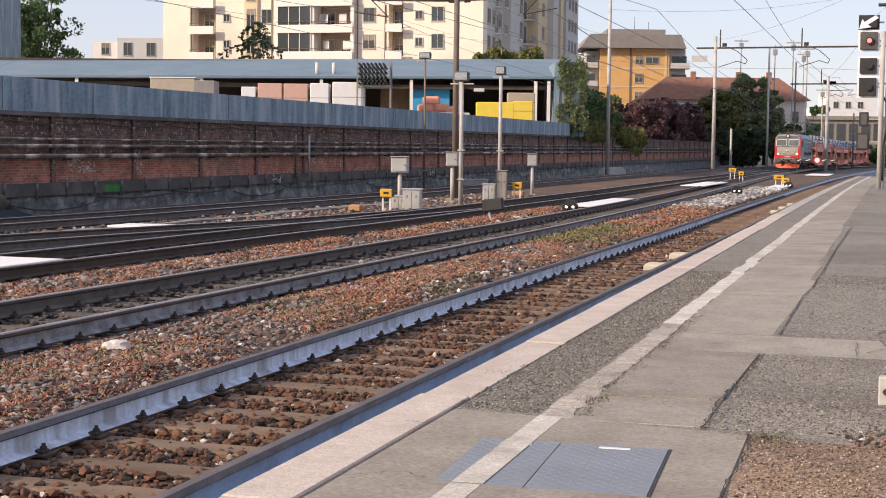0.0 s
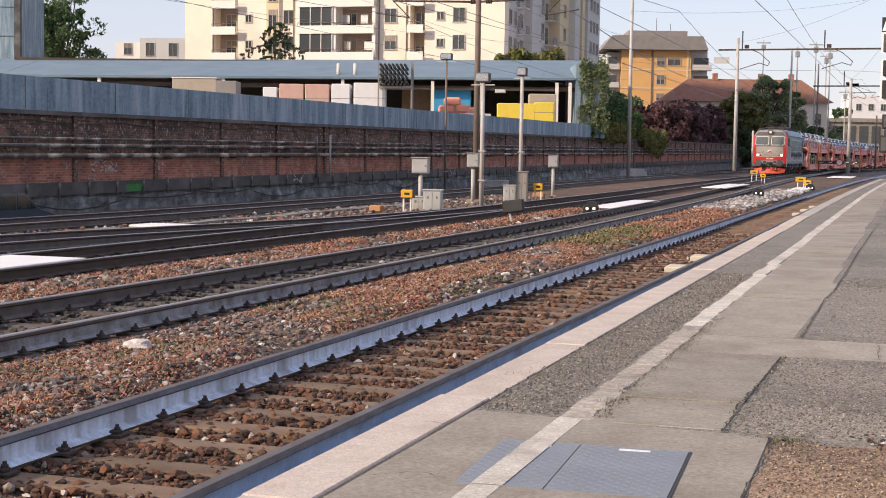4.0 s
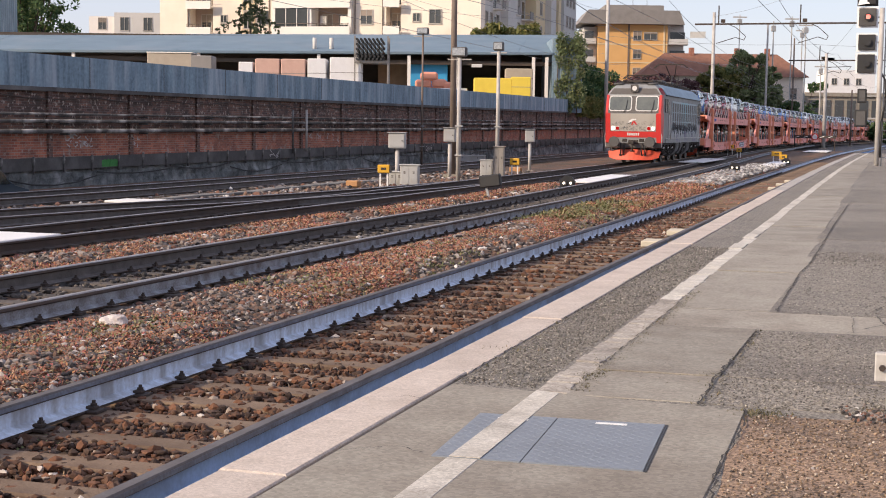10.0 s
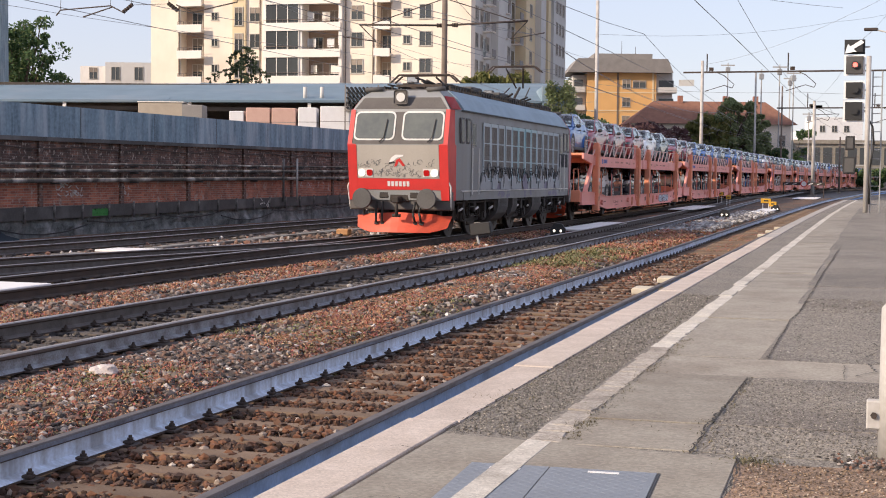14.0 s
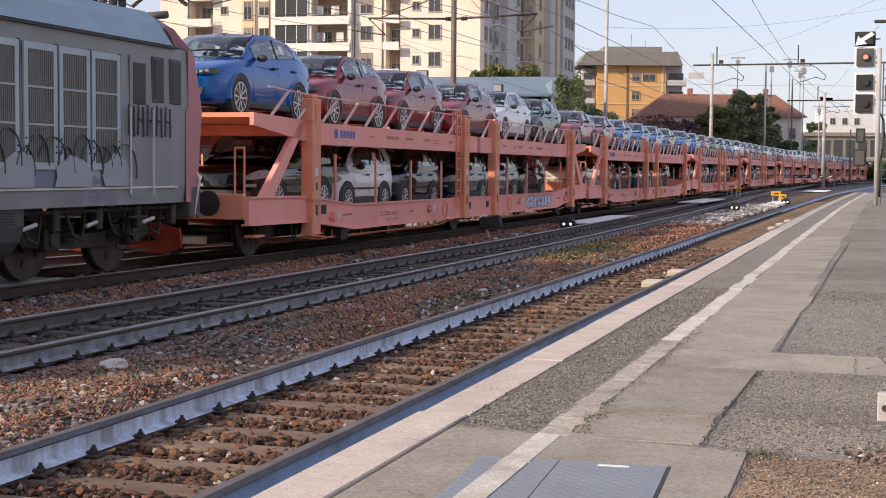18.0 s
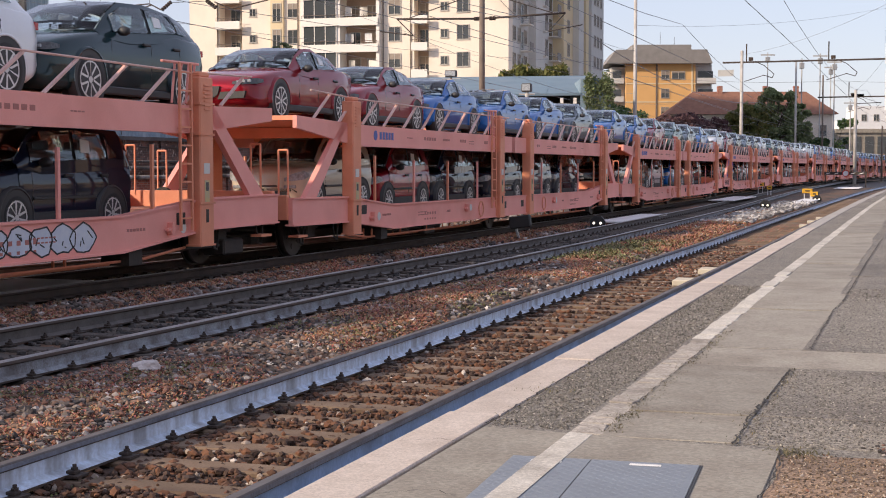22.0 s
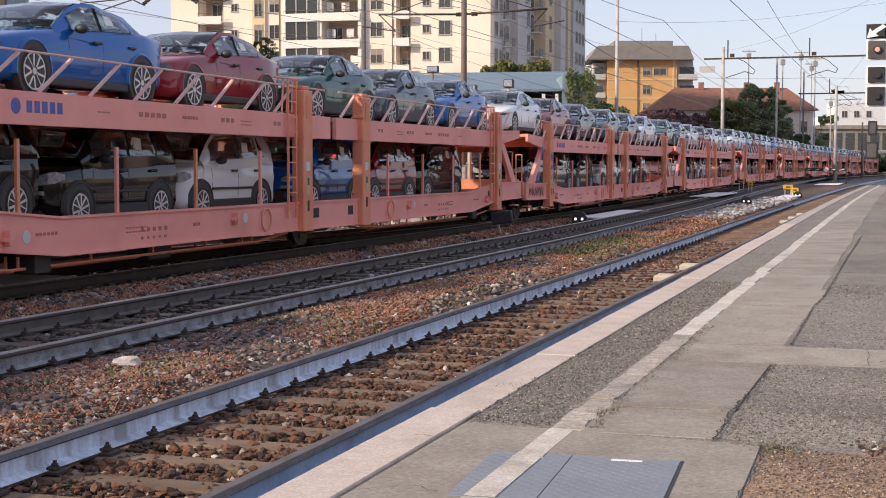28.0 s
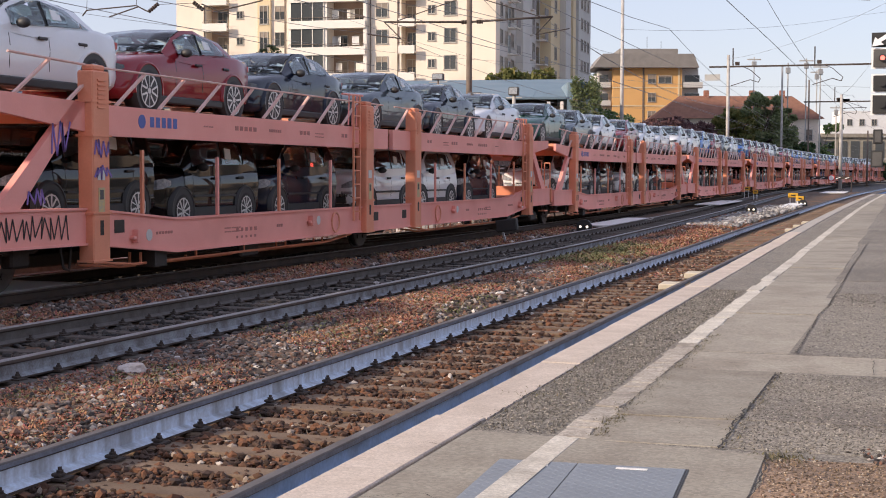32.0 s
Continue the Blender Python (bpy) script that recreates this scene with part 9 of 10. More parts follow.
tree(pose(-27.5, 215, 0), 7.5, 3.6, M_LEAFPURPLE, "dark purple-leaved tree behind the wall", 0.26, 110, 0.25, seed=28)
tree(pose(-23.6, 214, 0), 10.8, 3.6, M_LEAFYELLOW, "green leafy tree in front of the tiled house", 0.30, 130, 0.25, seed=15)
tree(pose(-20.6, 216, 0), 13.2, 4.0, M_LEAFMID, "tall green leafy tree in front of the tiled house", 0.26, 120, 0.2, seed=16)
tree(pose(-17.6, 219, 0), 11.0, 3.0, M_LEAFMID, "green leafy tree in front of the tiled house", 0.30, 110, 0.2, seed=17)
tree(pose(-15.0, 224, 0), 6.0, 2.6, M_LEAF, "green leafy tree by the line", 0.30, 80, 0.15, seed=18)
tree(SK @ pose(66.0, 260, 0), 11.0, 5.0, M_LEAF, "distant green leafy tree", 0.45, 34, 0.2, seed=19)
tree(SK @ pose(70.0, 300, 0), 12.0, 5.0, M_LEAF, "distant green leafy tree", 0.45, 34, 0.2, seed=20)
tree(pose(-25.0, 205, 0), 5.4, 4.0, M_LEAFDARK, "dark shrubs behind the wall", 0.24, 60, 0.1, seed=26)
tree(pose(-19.5, 210, 0), 5.0, 4.0, M_LEAFDARK, "dark shrubs at the end of the wall", 0.26, 70, 0.1, seed=27)
# ivy over the end of the parapet and the shed
iv = thing("ivy_bush", "thick green ivy and shrubs hanging over the wall", "ivy", pose(-23.9, 122.0, 0))
cl, drape = [], []
iv_r = random.Random(31)
for k in range(230):
    v = iv_r.uniform(-10.5, 12.5)
    top = 6.9 - 0.012 * (v + 2) ** 2 - (0.35 * (v - 6) if v > 6 else 0) + 0.5 * math.sin(v * 1.7)
    z = 2.6 + (max(3.2, top) - 2.6) * iv_r.random() ** 0.8
    cl.append((iv_r.uniform(-1.6, 0.4), v, z, 0.62, 0.75, 0.5))
for k in range(90):
    v = iv_r.uniform(3.0, 15.0)
    low = 1.35 + 0.12 * abs(v - 10) + iv_r.uniform(0, 0.8)
    drape.append((iv_r.uniform(1.0, 1.5), v, iv_r.uniform(low, 3.6), 0.30, 0.5, 0.42))
for k in range(60):
    drape.append((iv_r.uniform(0.9, 1.3), iv_r.uniform(-13.5, -1.0), iv_r.uniform(2.75, 4.0), 0.28, 0.55, 0.36))
bm = B()
for k in range(12):
    v = -9.5 + k * 1.9
    tube(bm, (-0.6, v, 0), (-0.4, v + 0.3, 5.0), 0.07, 0.02, seg=5)
part("stem", bm, M_BARK, iv)
part("foliage", leaves("foliage", cl, 0.15, M_LEAF, 90), None, iv, "dense green leaves")
part("hanging_foliage", leaves("hanging_foliage", drape, 0.12, M_LEAFYELLOW, 80), None, iv, "paler green leaves draped over the wall")
iv2 = thing("ivy_on_shed", "green and pale ivy climbing the shed's end wall", "ivy", SK @ pose(9.4, 107.6, 0))
cl = [(iv_r.uniform(-0.9, 1.3), iv_r.uniform(-0.1, 0.1), iv_r.uniform(3.0, 8.6), 0.32, 0.10, 0.5) for _ in range(70)]
bm = B()
for x in (-0.8, 0.0, 0.8):
    tube(bm, (x, 0.15, 2.6), (x + 0.2, 0.15, 8.0), 0.04, seg=5)
part("stem", bm, M_BARK, iv2)
part("foliage", leaves("foliage", cl, 0.11, M_LEAFMID, 50), None, iv2)
rg = thing("roof_garden_shrubs", "spiky green shrubs behind the shed roof", "shrubs", SK @ pose(5.2, 122, 6.0))
cl = [(iv_r.uniform(-2.6, 3.0), iv_r.uniform(-0.5, 0.5), iv_r.uniform(2.6, 4.2), 0.45, 0.4, 0.5) for _ in range(34)]
bm = B()
for k in range(7):
    tube(bm, (-2.4 + k * 0.8, 0, -6), (-2.2 + k * 0.8, 0, 3.2), 0.05, seg=5)
part("stem", bm, M_BARK, rg)
part("foliage", leaves("foliage", cl, 0.22, M_LEAFYELLOW, 60), None, rg)

# far end of the line: station sheds and a viaduct wall
vd = thing("concrete_viaduct", "dull beige concrete viaduct building at the end of the line", "building", SK @ pose(77.0, 300, 0))
part("wall", boxed(0, 30, 0, 8, 0, 9.2), M_CONC, vd, "dull beige concrete wall")
part("cornice", boxed(-0.3, 30.3, -0.4, 8, 9.2, 10.0), M_CONC, vd)
for k in range(11):
    part("bay_window", boxed(0.8 + k * 2.6, 2.6 + k * 2.6, -0.1, 0.05, 4.8, 8.4), M_WIN, vd, "dark glazed bay")
fw = thing("white_far_house", "white building far beyond the line", "building", SK @ pose(94.5, 350, 0))
part("wall", boxed(0, 12, 0, 9, 0, 17.0), M_WHITE, fw, "white wall")
part("step", boxed(-4, 0, 0, 9, 0, 13.5), M_WHITE, fw)
for k in range(3):
    window(fw, 1.2, 1.5, pose(2 + 3 * k, 0, 13.4))
tree(SK @ pose(88.0, 250, 0), 5.6, 4.0, M_LEAF, "green bushes by the curve of the line", 0.35, 40, 0.05, seed=41)
tree(SK @ pose(82.0, 262, 0), 3.6, 4.0, M_LEAF, "green bushes by the curve of the line", 0.35, 40, 0.05, seed=42)
# long line of distant roofs closes the horizon behind the trees
dr = thing("distant_roofs", "hazy row of distant low buildings on the horizon", "buildings", SK @ pose(0, 420, 0), kind="structure")
dr_r = random.Random(2)
for k in range(30):
    x = -190 + k * 13
    h = dr_r.uniform(5, 9)
    part("house_block", boxed(x, x + dr_r.uniform(9, 13), 0, 10, 0, h), dr_r.choice((M_CREAM, M_GREYREND, M_BALC)), dr)

# ---- railway yard furniture ----
M_SIGWHITE = surface("signal_white_board", (0.82, 0.82, 0.82), 0.6, tint=(0.74, 0.74, 0.73), scale=4, amount=0.4, bump=0)
M_REDGLOW = glow("red_signal_lamp", (1.0, 0.10, 0.07), 2.6)
M_WHITEGLOW = glow("white_marker_lamp", (1.0, 0.9, 0.7), 0.8)
M_BROWNBOX = surface("ochre_box", (0.45, 0.24, 0.10), 0.7, tint=(0.34, 0.17, 0.07), scale=5, amount=0.6, bump=0.1)
GZ = -0.34


def relay_box(x, y, w, h, top, label):
    """A grey box on a pale post."""
    t = thing("trackside_relay_box", label, "relay box", pose(x, y, GZ, 0, 0, 12), group="relay boxes on posts")
    top -= GZ
    bm = B()
    tube(bm, (0, 0, 0), (0, 0, top - h), 0.07, seg=12)
    part("post", bm, M_POLE, t, "pale grey post")
    part("foot", boxed(-0.16, 0.16, -0.16, 0.16, 0, 0.05), M_CONC, t)
    bm = B()
    box(bm, -w / 2, w / 2, -0.16, 0.16, top - h, top, bevel=0.02)
    c = part("case", bm, M_BOXGREY, t, "pale grey case")
    part("lid", boxed(-w / 2 - 0.03, w / 2 + 0.03, -0.2, 0.19, top, top + 0.03, bevel=0.008), M_BOXGREY, c)
    part("door", boxed(-w / 2 + 0.04, w / 2 - 0.04, -0.18, -0.165, top - h + 0.05, top - 0.05, bevel=0.004), M_BOXGREY, c)
    bm = B()
    tube(bm, (w / 2 - 0.1, -0.18, top - h * 0.5), (w / 2 - 0.1, -0.21, top - h * 0.5), 0.02, seg=6)
    part("lock", bm, M_IRON, c)
    return t


relay_box(-15.06, 43.4, 0.55, 0.50, 1.33, "grey relay box on a pale post")
relay_box(-15.24, 49.8, 0.44, 0.50, 1.50, "grey relay box on a pale post beside a mast")
relay_box(-14.86, 60.6, 0.42, 0.52, 1.46, "grey relay box on a pale post")


def cabinet(x, y, w, d, h, label, mt=None):
    t = thing("trackside_cabinet", label, "cabinet", pose(x, y, GZ, 0, 0, 12), group="trackside cabinets")
    bm = B()
    box(bm, -w / 2, w / 2, -d / 2, d / 2, 0, h, bevel=0.015)
    c = part("body", bm, mt or M_BOXGREY, t)
    part("lid", boxed(-w / 2 - 0.03, w / 2 + 0.03, -d / 2 - 0.03, d / 2 + 0.03, h, h + 0.04, bevel=0.008), mt or M_BOXGREY, t)
    for k in (-1, 1):
        dr_ = part("door", boxed(min(0, k * (w / 2 - 0.03)) + 0.01, max(0, k * (w / 2 - 0.03)) - 0.01, -d / 2 - 0.014, -d / 2, 0.06, h - 0.05, bevel=0.004), mt or M_BOXGREY, t)
        bm = B()
        for j in range(3):
            box(bm, k * w * 0.25 - 0.03 + 0.0, k * w * 0.25 + 0.03, -d / 2 - 0.02, -d / 2 - 0.013, h * 0.62 + 0.03 * j, h * 0.62 + 0.03 * j + 0.012)
        part("vent", bm, M_IRON, dr_)


cabinet(-14.25, 42.3, 0.58, 0.45, 0.66, "low grey cabinet with two doors by the tracks")
cabinet(-14.8, 42.6, 0.45, 0.35, 0.42, "small pale cabinet by the tracks")
cabinet(-14.6, 52.6, 0.48, 0.4, 0.62, "pale grey cabinet with vents by the pole")
cabinet(-14.05, 52.4, 0.42, 0.4, 1.15, "tall grey-brown cabinet by the pole", surface("grey_brown_cabinet", (0.34, 0.31, 0.27), 0.7, scale=3, amount=0.6, bump=0.1))
cabinet(-21.6, 74.5, 1.6, 0.8, 0.35, "low grey cover hood beside the wall")


def yellow_marker(x, y, z0, w=0.38, label="yellow marker plate on short white posts beside the track"):
    t = thing("yellow_marker", label, "marker", pose(x, y, GZ, 0, 0, 10), group="yellow markers")
    for s in (-1, 1):
        part("leg", boxed(s * w * 0.3 - 0.025, s * w * 0.3 + 0.025, -0.02, 0.02, 0, z0 - GZ), M_WHITE, t, "white leg")
    bm = B()
    box(bm, -w / 2, w / 2, -0.09, 0.09, z0 - GZ, z0 - GZ + 0.26, bevel=0.02)
    p = part("plate", bm, M_YELLOW, t, "yellow lacquered plate")
    part("marking", boxed(-w * 0.22, w * 0.22, -0.096, -0.09, z0 - GZ + 0.1, z0 - GZ + 0.17), M_BLACK, p)
    part("cap", boxed(w / 2, w / 2 + 0.05, -0.08, 0.08, z0 - GZ + 0.02, z0 - GZ + 0.25), M_BLACK, p)


yellow_marker(-14.96, 41.85, 0.08)
yellow_marker(-13.84, 54.0, 0.10)
yellow_marker(-10.2, 100.0, 0.35, 0.5)
yellow_marker(-9.4, 98.0, 0.15, 0.35)
yellow_marker(-5.73, 81.4, 0.18, 0.55)
yellow_marker(-5.2, 79.0, 0.05, 0.4)
for x, y, w, h in ((-15.43, 40.4, 0.40, 0.2), (-14.95, 58.5, 0.5, 0.2)):
    bm = B()
    box(bm, -w / 2, w / 2, -0.15, 0.15, 0, h, bevel=0.03)
    solid("ochre_cover_box", bm, M_BROWNBOX, "small ochre-brown cover box on the ballast", "box", pose(x, y, GZ + 0.02))


def dwarf_signal(x, y, z, lab):
    t = thing("dwarf_signal", lab, "signal", pose(x, y, z + dip(y), 0, 0, 8), group="dwarf signals")
    bm = B()
    prism(bm, [(-0.22, 0.06), (0.22, 0.06), (0.24, 0.24), (0.12, 0.40), (-0.08, 0.42), (-0.22, 0.28)], -0.09, 0.14, "y")
    part("housing", bm, M_BLACK, t, "black signal housing")
    for s in (-0.1, 0.1):
        bm = B()
        tube(bm, (s, -0.085, 0.20), (s, -0.13, 0.20), 0.085, seg=14)
        part("hood", bm, M_BLACK, t)
        bm = B()
        tube(bm, (s, -0.12, 0.20), (s, -0.135, 0.20), 0.042, seg=14)
        part("lens", bm, M_WHITEGLOW, t, "lit white lens")
    part("foot", boxed(-0.12, 0.14, -0.08, 0.1, 0, 0.07), M_YELLOW, t, "yellow foot")


dwarf_signal(-9.0, 41.5, -0.16, "black dwarf signal with two lit white lenses")
dwarf_signal(-5.0, 78.2, -0.2, "black dwarf signal with two lit white lenses")
dwarf_signal(-6.1, 61.8, -0.1, "dark dwarf signal seen from behind")
# lever stand with a tilted dark hood
lv = thing("point_lever_stand", "dark tilted point indicator box on a bent leg", "point lever", pose(-9.72, 35.2, -0.25))
bm = B()
bar(bm, (0.02, 0, 0), (-0.10, 0, 0.42), 0.07, 0.05)
part("leg", bm, M_GALV, lv, "grey bent leg")
bm = B()
box(bm, -0.28, 0.28, -0.1, 0.1, -0.16, 0.16, bevel=0.03)
hd = part("hood", bm, M_BLACK, lv, "black tilted hood")
hd.matrix_basis = pose(0.06, 0, 0.42, 0, -8, 0)

for x0, x1, y0, y1, z in ((-12.48, -11.2, 13.0, 17.65, -0.01), (-16.25, -14.75, 27.3, 28.3, -0.06), (-9.75, -8.75, 44.5, 52.5, -0.02), (-10.2, -8.9, 74.0, 85.0, 0.0), (-5.8, -4.9, 70.0, 80.0, 0.0), (-6.2, -4.3, 117.0, 127.0, 0.0)):
    bm = B()
    z += dip((y0 + y1) / 2)
    box(bm, x0, x1, y0, y1, z - 0.05, z, bevel=0.01)
    solid("white_track_board", bm, M_WHITE, "flat white-painted board lying between the tracks", "board", group="white boards between tracks")
for y, w in ((21.3, 0.42), (23.85, 0.40), (48.0, 0.4), (51.5, 0.35), (44.6, 0.36)):
    bm = B()
    box(bm, -w / 2, w / 2, -0.28, 0.28, -0.09, 0.0, bevel=0.012)
    solid("pale_track_slab", bm, surface("cream_slab", (0.60, 0.53, 0.40), 0.85, tint=(0.48, 0.42, 0.32), scale=4, amount=0.6, bump=0.2), "pale cream slab lying between the rails", "slab", pose(-3.22 + bend(y), y, -0.05 + dip(y), 0, 0, 2), "slabs between the rails")
bm = B()
box(bm, -0.35, 0.35, -0.5, 0.5, -0.1, 0.02, bevel=0.02)
solid("pale_cover_slab", bm, M_WHITE, "pale concrete cover slab on the ballast", "slab", pose(-6.26, 46.3, -0.20))
# parked vehicle roof low by the wall
for x, y, w in ((-22.4, 118.0, 3.2),):
    bm = B()
    prism(bm, [(-w / 2, 0), (w / 2, 0), (w / 2 - 0.5, 0.75), (-w / 4, 0.6)], -0.8, 0.8, "y")
    solid("grey_cover_hood", bm, M_BOXGREY, "sloping grey metal cover at the foot of the wall", "cover", pose(x, y, GZ, 0, 0, 60))


# ---- main signal ----
sg = thing("railway_signal", "tall colour-light signal with white-framed boxes, arrow and lit red lamp", "signal", pose(-0.10, 52.0, PLAT_Z))
zz = PLAT_Z
bm = B()
tube(bm, (-0.13, 0, 0), (-0.13, 0, 5.5), 0.085, seg=12)
part("mast", bm, M_POLE, sg, "pale grey mast")
for z0, z1, x0, x1, kind in ((5.95, 6.46, -0.97, -0.27, "arrow"), (5.20, 5.93, -0.97, -0.25, "red"), (4.37, 5.02, -0.96, -0.25, "dark"), (3.58, 4.33, -0.97, -0.25, "dark")):
    z0, z1 = z0 - zz, z1 - zz
    if kind != "arrow":
        bd = part("white_board", boxed(x0, x1, -0.02, 0.02, z0, z1), M_SIGWHITE, sg, "white background board")
    else:
        bd = part("arrow_box", boxed(x0, x1, -0.02, 0.02, z0, z1), M_BLACK, sg, "black arrow box")
    part("signal_box", boxed(x0 + 0.07, x1 - 0.07, -0.12, -0.02, z0 + 0.06, z1 - 0.06, bevel=0.01), M_BLACK if kind != "red" else M_LOCODARK, bd, "dark lamp box")
    cx, cz = (x0 + x1) / 2, (z0 + z1) / 2
    if kind == "arrow":
        bm = B()
        prism(bm, [(x0 + 0.02, z0 + 0.02), (x0 + 0.12, z0 + 0.36), (x0 + 0.2, z0 + 0.26), (x1 - 0.14, z1 - 0.02), (x1 - 0.03, z1 - 0.12), (x0 + 0.31, z0 + 0.17), (x0 + 0.42, z0 + 0.08)], -0.145, -0.125, "y")
        part("arrow", bm, M_SIGWHITE, bd, "white arrow pointing down")
    else:
        bm = B()
        tube(bm, (cx + 0.02, -0.12, cz), (cx + 0.02, -0.20, cz), 0.13, seg=16)
        part("lens_hood", bm, M_BLACK, bd)
        bm = B()
        tube(bm, (cx + 0.02, -0.19, cz), (cx + 0.02, -0.205, cz), 0.105 if kind != "red" else 0.08, seg=16)
        part("lens", bm, M_REDGLOW if kind == "red" else M_BLACK, bd, "lit red lens" if kind == "red" else "unlit dark lens")
    bm = B()
    box(bm, cx + 0.1, -0.1, 0.03, 0.08, cz - 0.03, cz + 0.03)
    part("bracket", bm, M_GALV, sg)
for z0, z1, x0, x1 in ((2.58, 3.08, -0.86, -0.54), (1.75, 2.35, -0.93, -0.5)):
    bm = B()
    box(bm, x0, x1, -0.06, 0.06, z0 - zz, z1 - zz, bevel=0.02)
    p = part("small_box", bm, M_BLACK, sg, "small dark framed box")
    part("face", boxed(x0 + 0.06, x1 - 0.06, -0.075, -0.06, z0 - zz + 0.06, z1 - zz - 0.06), M_LOCODARK, p)
    bm = B()
    box(bm, x1, -0.13, -0.02, 0.02, (z0 + z1) / 2 - zz - 0.02, (z0 + z1) / 2 - zz + 0.02)
    part("bracket", bm, M_GALV, sg)
bm = B()
pts = [(-0.1, 0.06, 3.3), (0.06, 0.0, 3.0), (0.10, 0, 2.4), (0.0, 0, 1.6), (-0.02, 0, 0.3)]
for a, b in zip(pts, pts[1:]):
    tube(bm, a, b, 0.035, seg=7)
part("cable", bm, M_BLACK, sg, "thick black cable")
bm = B()
for x in (0.02, 0.34):
    tube(bm, (x, 0.25, 0), (x, 0.25, 5.0), 0.025, seg=6)
for k in range(15):
    tube(bm, (0.02, 0.25, 0.3 + k * 0.32), (0.34, 0.25, 0.3 + k * 0.32), 0.016, seg=5)
part("ladder", bm, M_GALV, sg, "galvanised ladder")


# ---- masts, poles and wires ----
def mast(x, y, top, r, mt, label, lat=False):
    t = thing("catenary_mast", label, "mast", pose(x, y, GZ), group="catenary masts")
    bm = B()
    if lat:
        for sx in (-r, r):
            for sy in (-r, r):
                bar(bm, (sx, sy, 0), (sx * 0.7, sy * 0.7, top), 0.05, 0.05)
        part("corner_angle", bm, mt, t)
        n = int(top / 0.6)
        bm = B()
        for k in range(n):
            s = 1 if k % 2 else -1
            for sy in (-r, r):
                bar(bm, (-s * r * 0.85, sy * 0.85, k * 0.6), (s * r * 0.85, sy * 0.85, (k + 1) * 0.6), 0.03, 0.03)
        part("lacing", bm, mt, t)
    else:
        tube(bm, (0, 0, 0), (0, 0, top), r, r * 0.75, seg=10)
        part("shaft", bm, mt, t)
    part("footing", boxed(-r * 2.2, r * 2.2, -r * 2.2, r * 2.2, -0.05, 0.12), M_CONC, t, "concrete footing")
    return t


def crossarm(t, x0, x1, z, mt=M_IRON):
    """A bracket arm with insulators that carries a contact wire."""
    bm = B()
    tube(bm, (x0, 0, z), (x1, 0, z + 0.1), 0.04, seg=7)
    tube(bm, (x0, 0, z + 1.0), (x1 * 0.85, 0, z + 0.12), 0.02, seg=5)
    a = part("bracket_arm", bm, mt, t)
    bm = B()
    for k in range(4):
        tube(bm, (x0 + 0.3 * (1 if x1 > x0 else -1) + k * 0.06, 0, z), (x0 + 0.3 * (1 if x1 > x0 else -1) + k * 0.06 + 0.03, 0, z), 0.08, seg=8)
    part("insulator", bm, M_RAILRUST, a)
    bm = B()
    tube(bm, (x1, 0, z + 0.1), (x1 * 0.8 + x0 * 0.2, 0, z - 0.55), 0.022, seg=5)
    tube(bm, (x1 * 0.8 + x0 * 0.2, 0, z - 0.55), (x1 + 0.2 * (x1 - x0), 0, z - 0.35), 0.022, seg=5)
    part("registration_arm", bm, mt, a)


m1 = mast(-15.5, 51.0, 11.5, 0.13, M_RUSTPOLE, "tall rusty brown steel mast in the yard")
crossarm(m1, 0, 3.2, 7.5)
crossarm(m1, 0, -3.4, 7.5)
ra_ = thing("catenary_steady_arm", "dark steady arm with insulators hung from a cross-span wire", "catenary arm", pose(-28.6, 51.0, 0))
bm = B()
for pa, pb in (((-3.5, 0, 7.9), (-3.3, 0, 8.12)), ((-3.3, 0, 8.12), (-1.0, 0, 8.24)), ((-1.0, 0, 8.24), (-0.45, 0, 7.97)), ((-2.25, 0, 7.82), (-0.9, 0, 8.19)), ((1.95, 0, 8.2), (2.7, 0, 7.9)), ((2.7, 0, 7.9), (4.6, 0, 8.25))):
    bm = B()
    tube(bm, pa, pb, 0.028, seg=6)
    part("arm", bm, M_IRON, ra_)
for x0_, sg_ in ((-0.42, 1), (2.0, -1)):
    bm = B()
    for k in range(5):
        tube(bm, (x0_ + sg_ * k * 0.09, 0, 7.98 + k * 0.065), (x0_ + sg_ * (k * 0.09 + 0.05), 0, 8.01 + k * 0.065), 0.085, seg=8)
    part("insulator", bm, M_RAILRUST, ra_)
bm = B()
for x0_, z0_ in ((-0.05, 8.25), (1.6, 8.25), (-1.0, 8.24), (-3.3, 8.12), (4.6, 8.25)):
    tube(bm, (x0_, 0, z0_), (x0_ + 0.1, 0, 10.2), 0.010, seg=5)
tube(bm, (-0.05, 0, 8.25), (1.6, 0, 8.25), 0.010, seg=5)
part("dropper", bm, M_IRON, ra_)
bm = B()
tube(bm, (-14.0, 0, 10.2), (13.1, 0, 10.2), 0.016, seg=5)
part("cross_span_wire", bm, M_IRON, ra_)
bm = B()
tube(bm, (-14.0, 0, 0.0), (-14.0, 0, 10.6), 0.13, seg=10)
part("anchor_mast", bm, M_RUSTPOLE, ra_)
m2 = mast(-21.4, 112.5, 16.0, 0.17, M_POLE, "tall pale concrete mast at the foot of the wall")
m3 = mast(-18.5, 160.0, 15.0, 0.22, M_POLE, "pale catenary mast carrying a long cross beam")
m4 = mast(-6.7, 170.0, 11.0, 0.22, M_POLE, "pale grey catenary mast beside the line")
m5 = mast(-15.0, 190.0, 16.0, 0.16, M_POLE, "distant pale catenary mast")
m6 = mast(-12.5, 205.0, 15.0, 0.14, M_RUSTPOLE, "distant brown catenary mast")
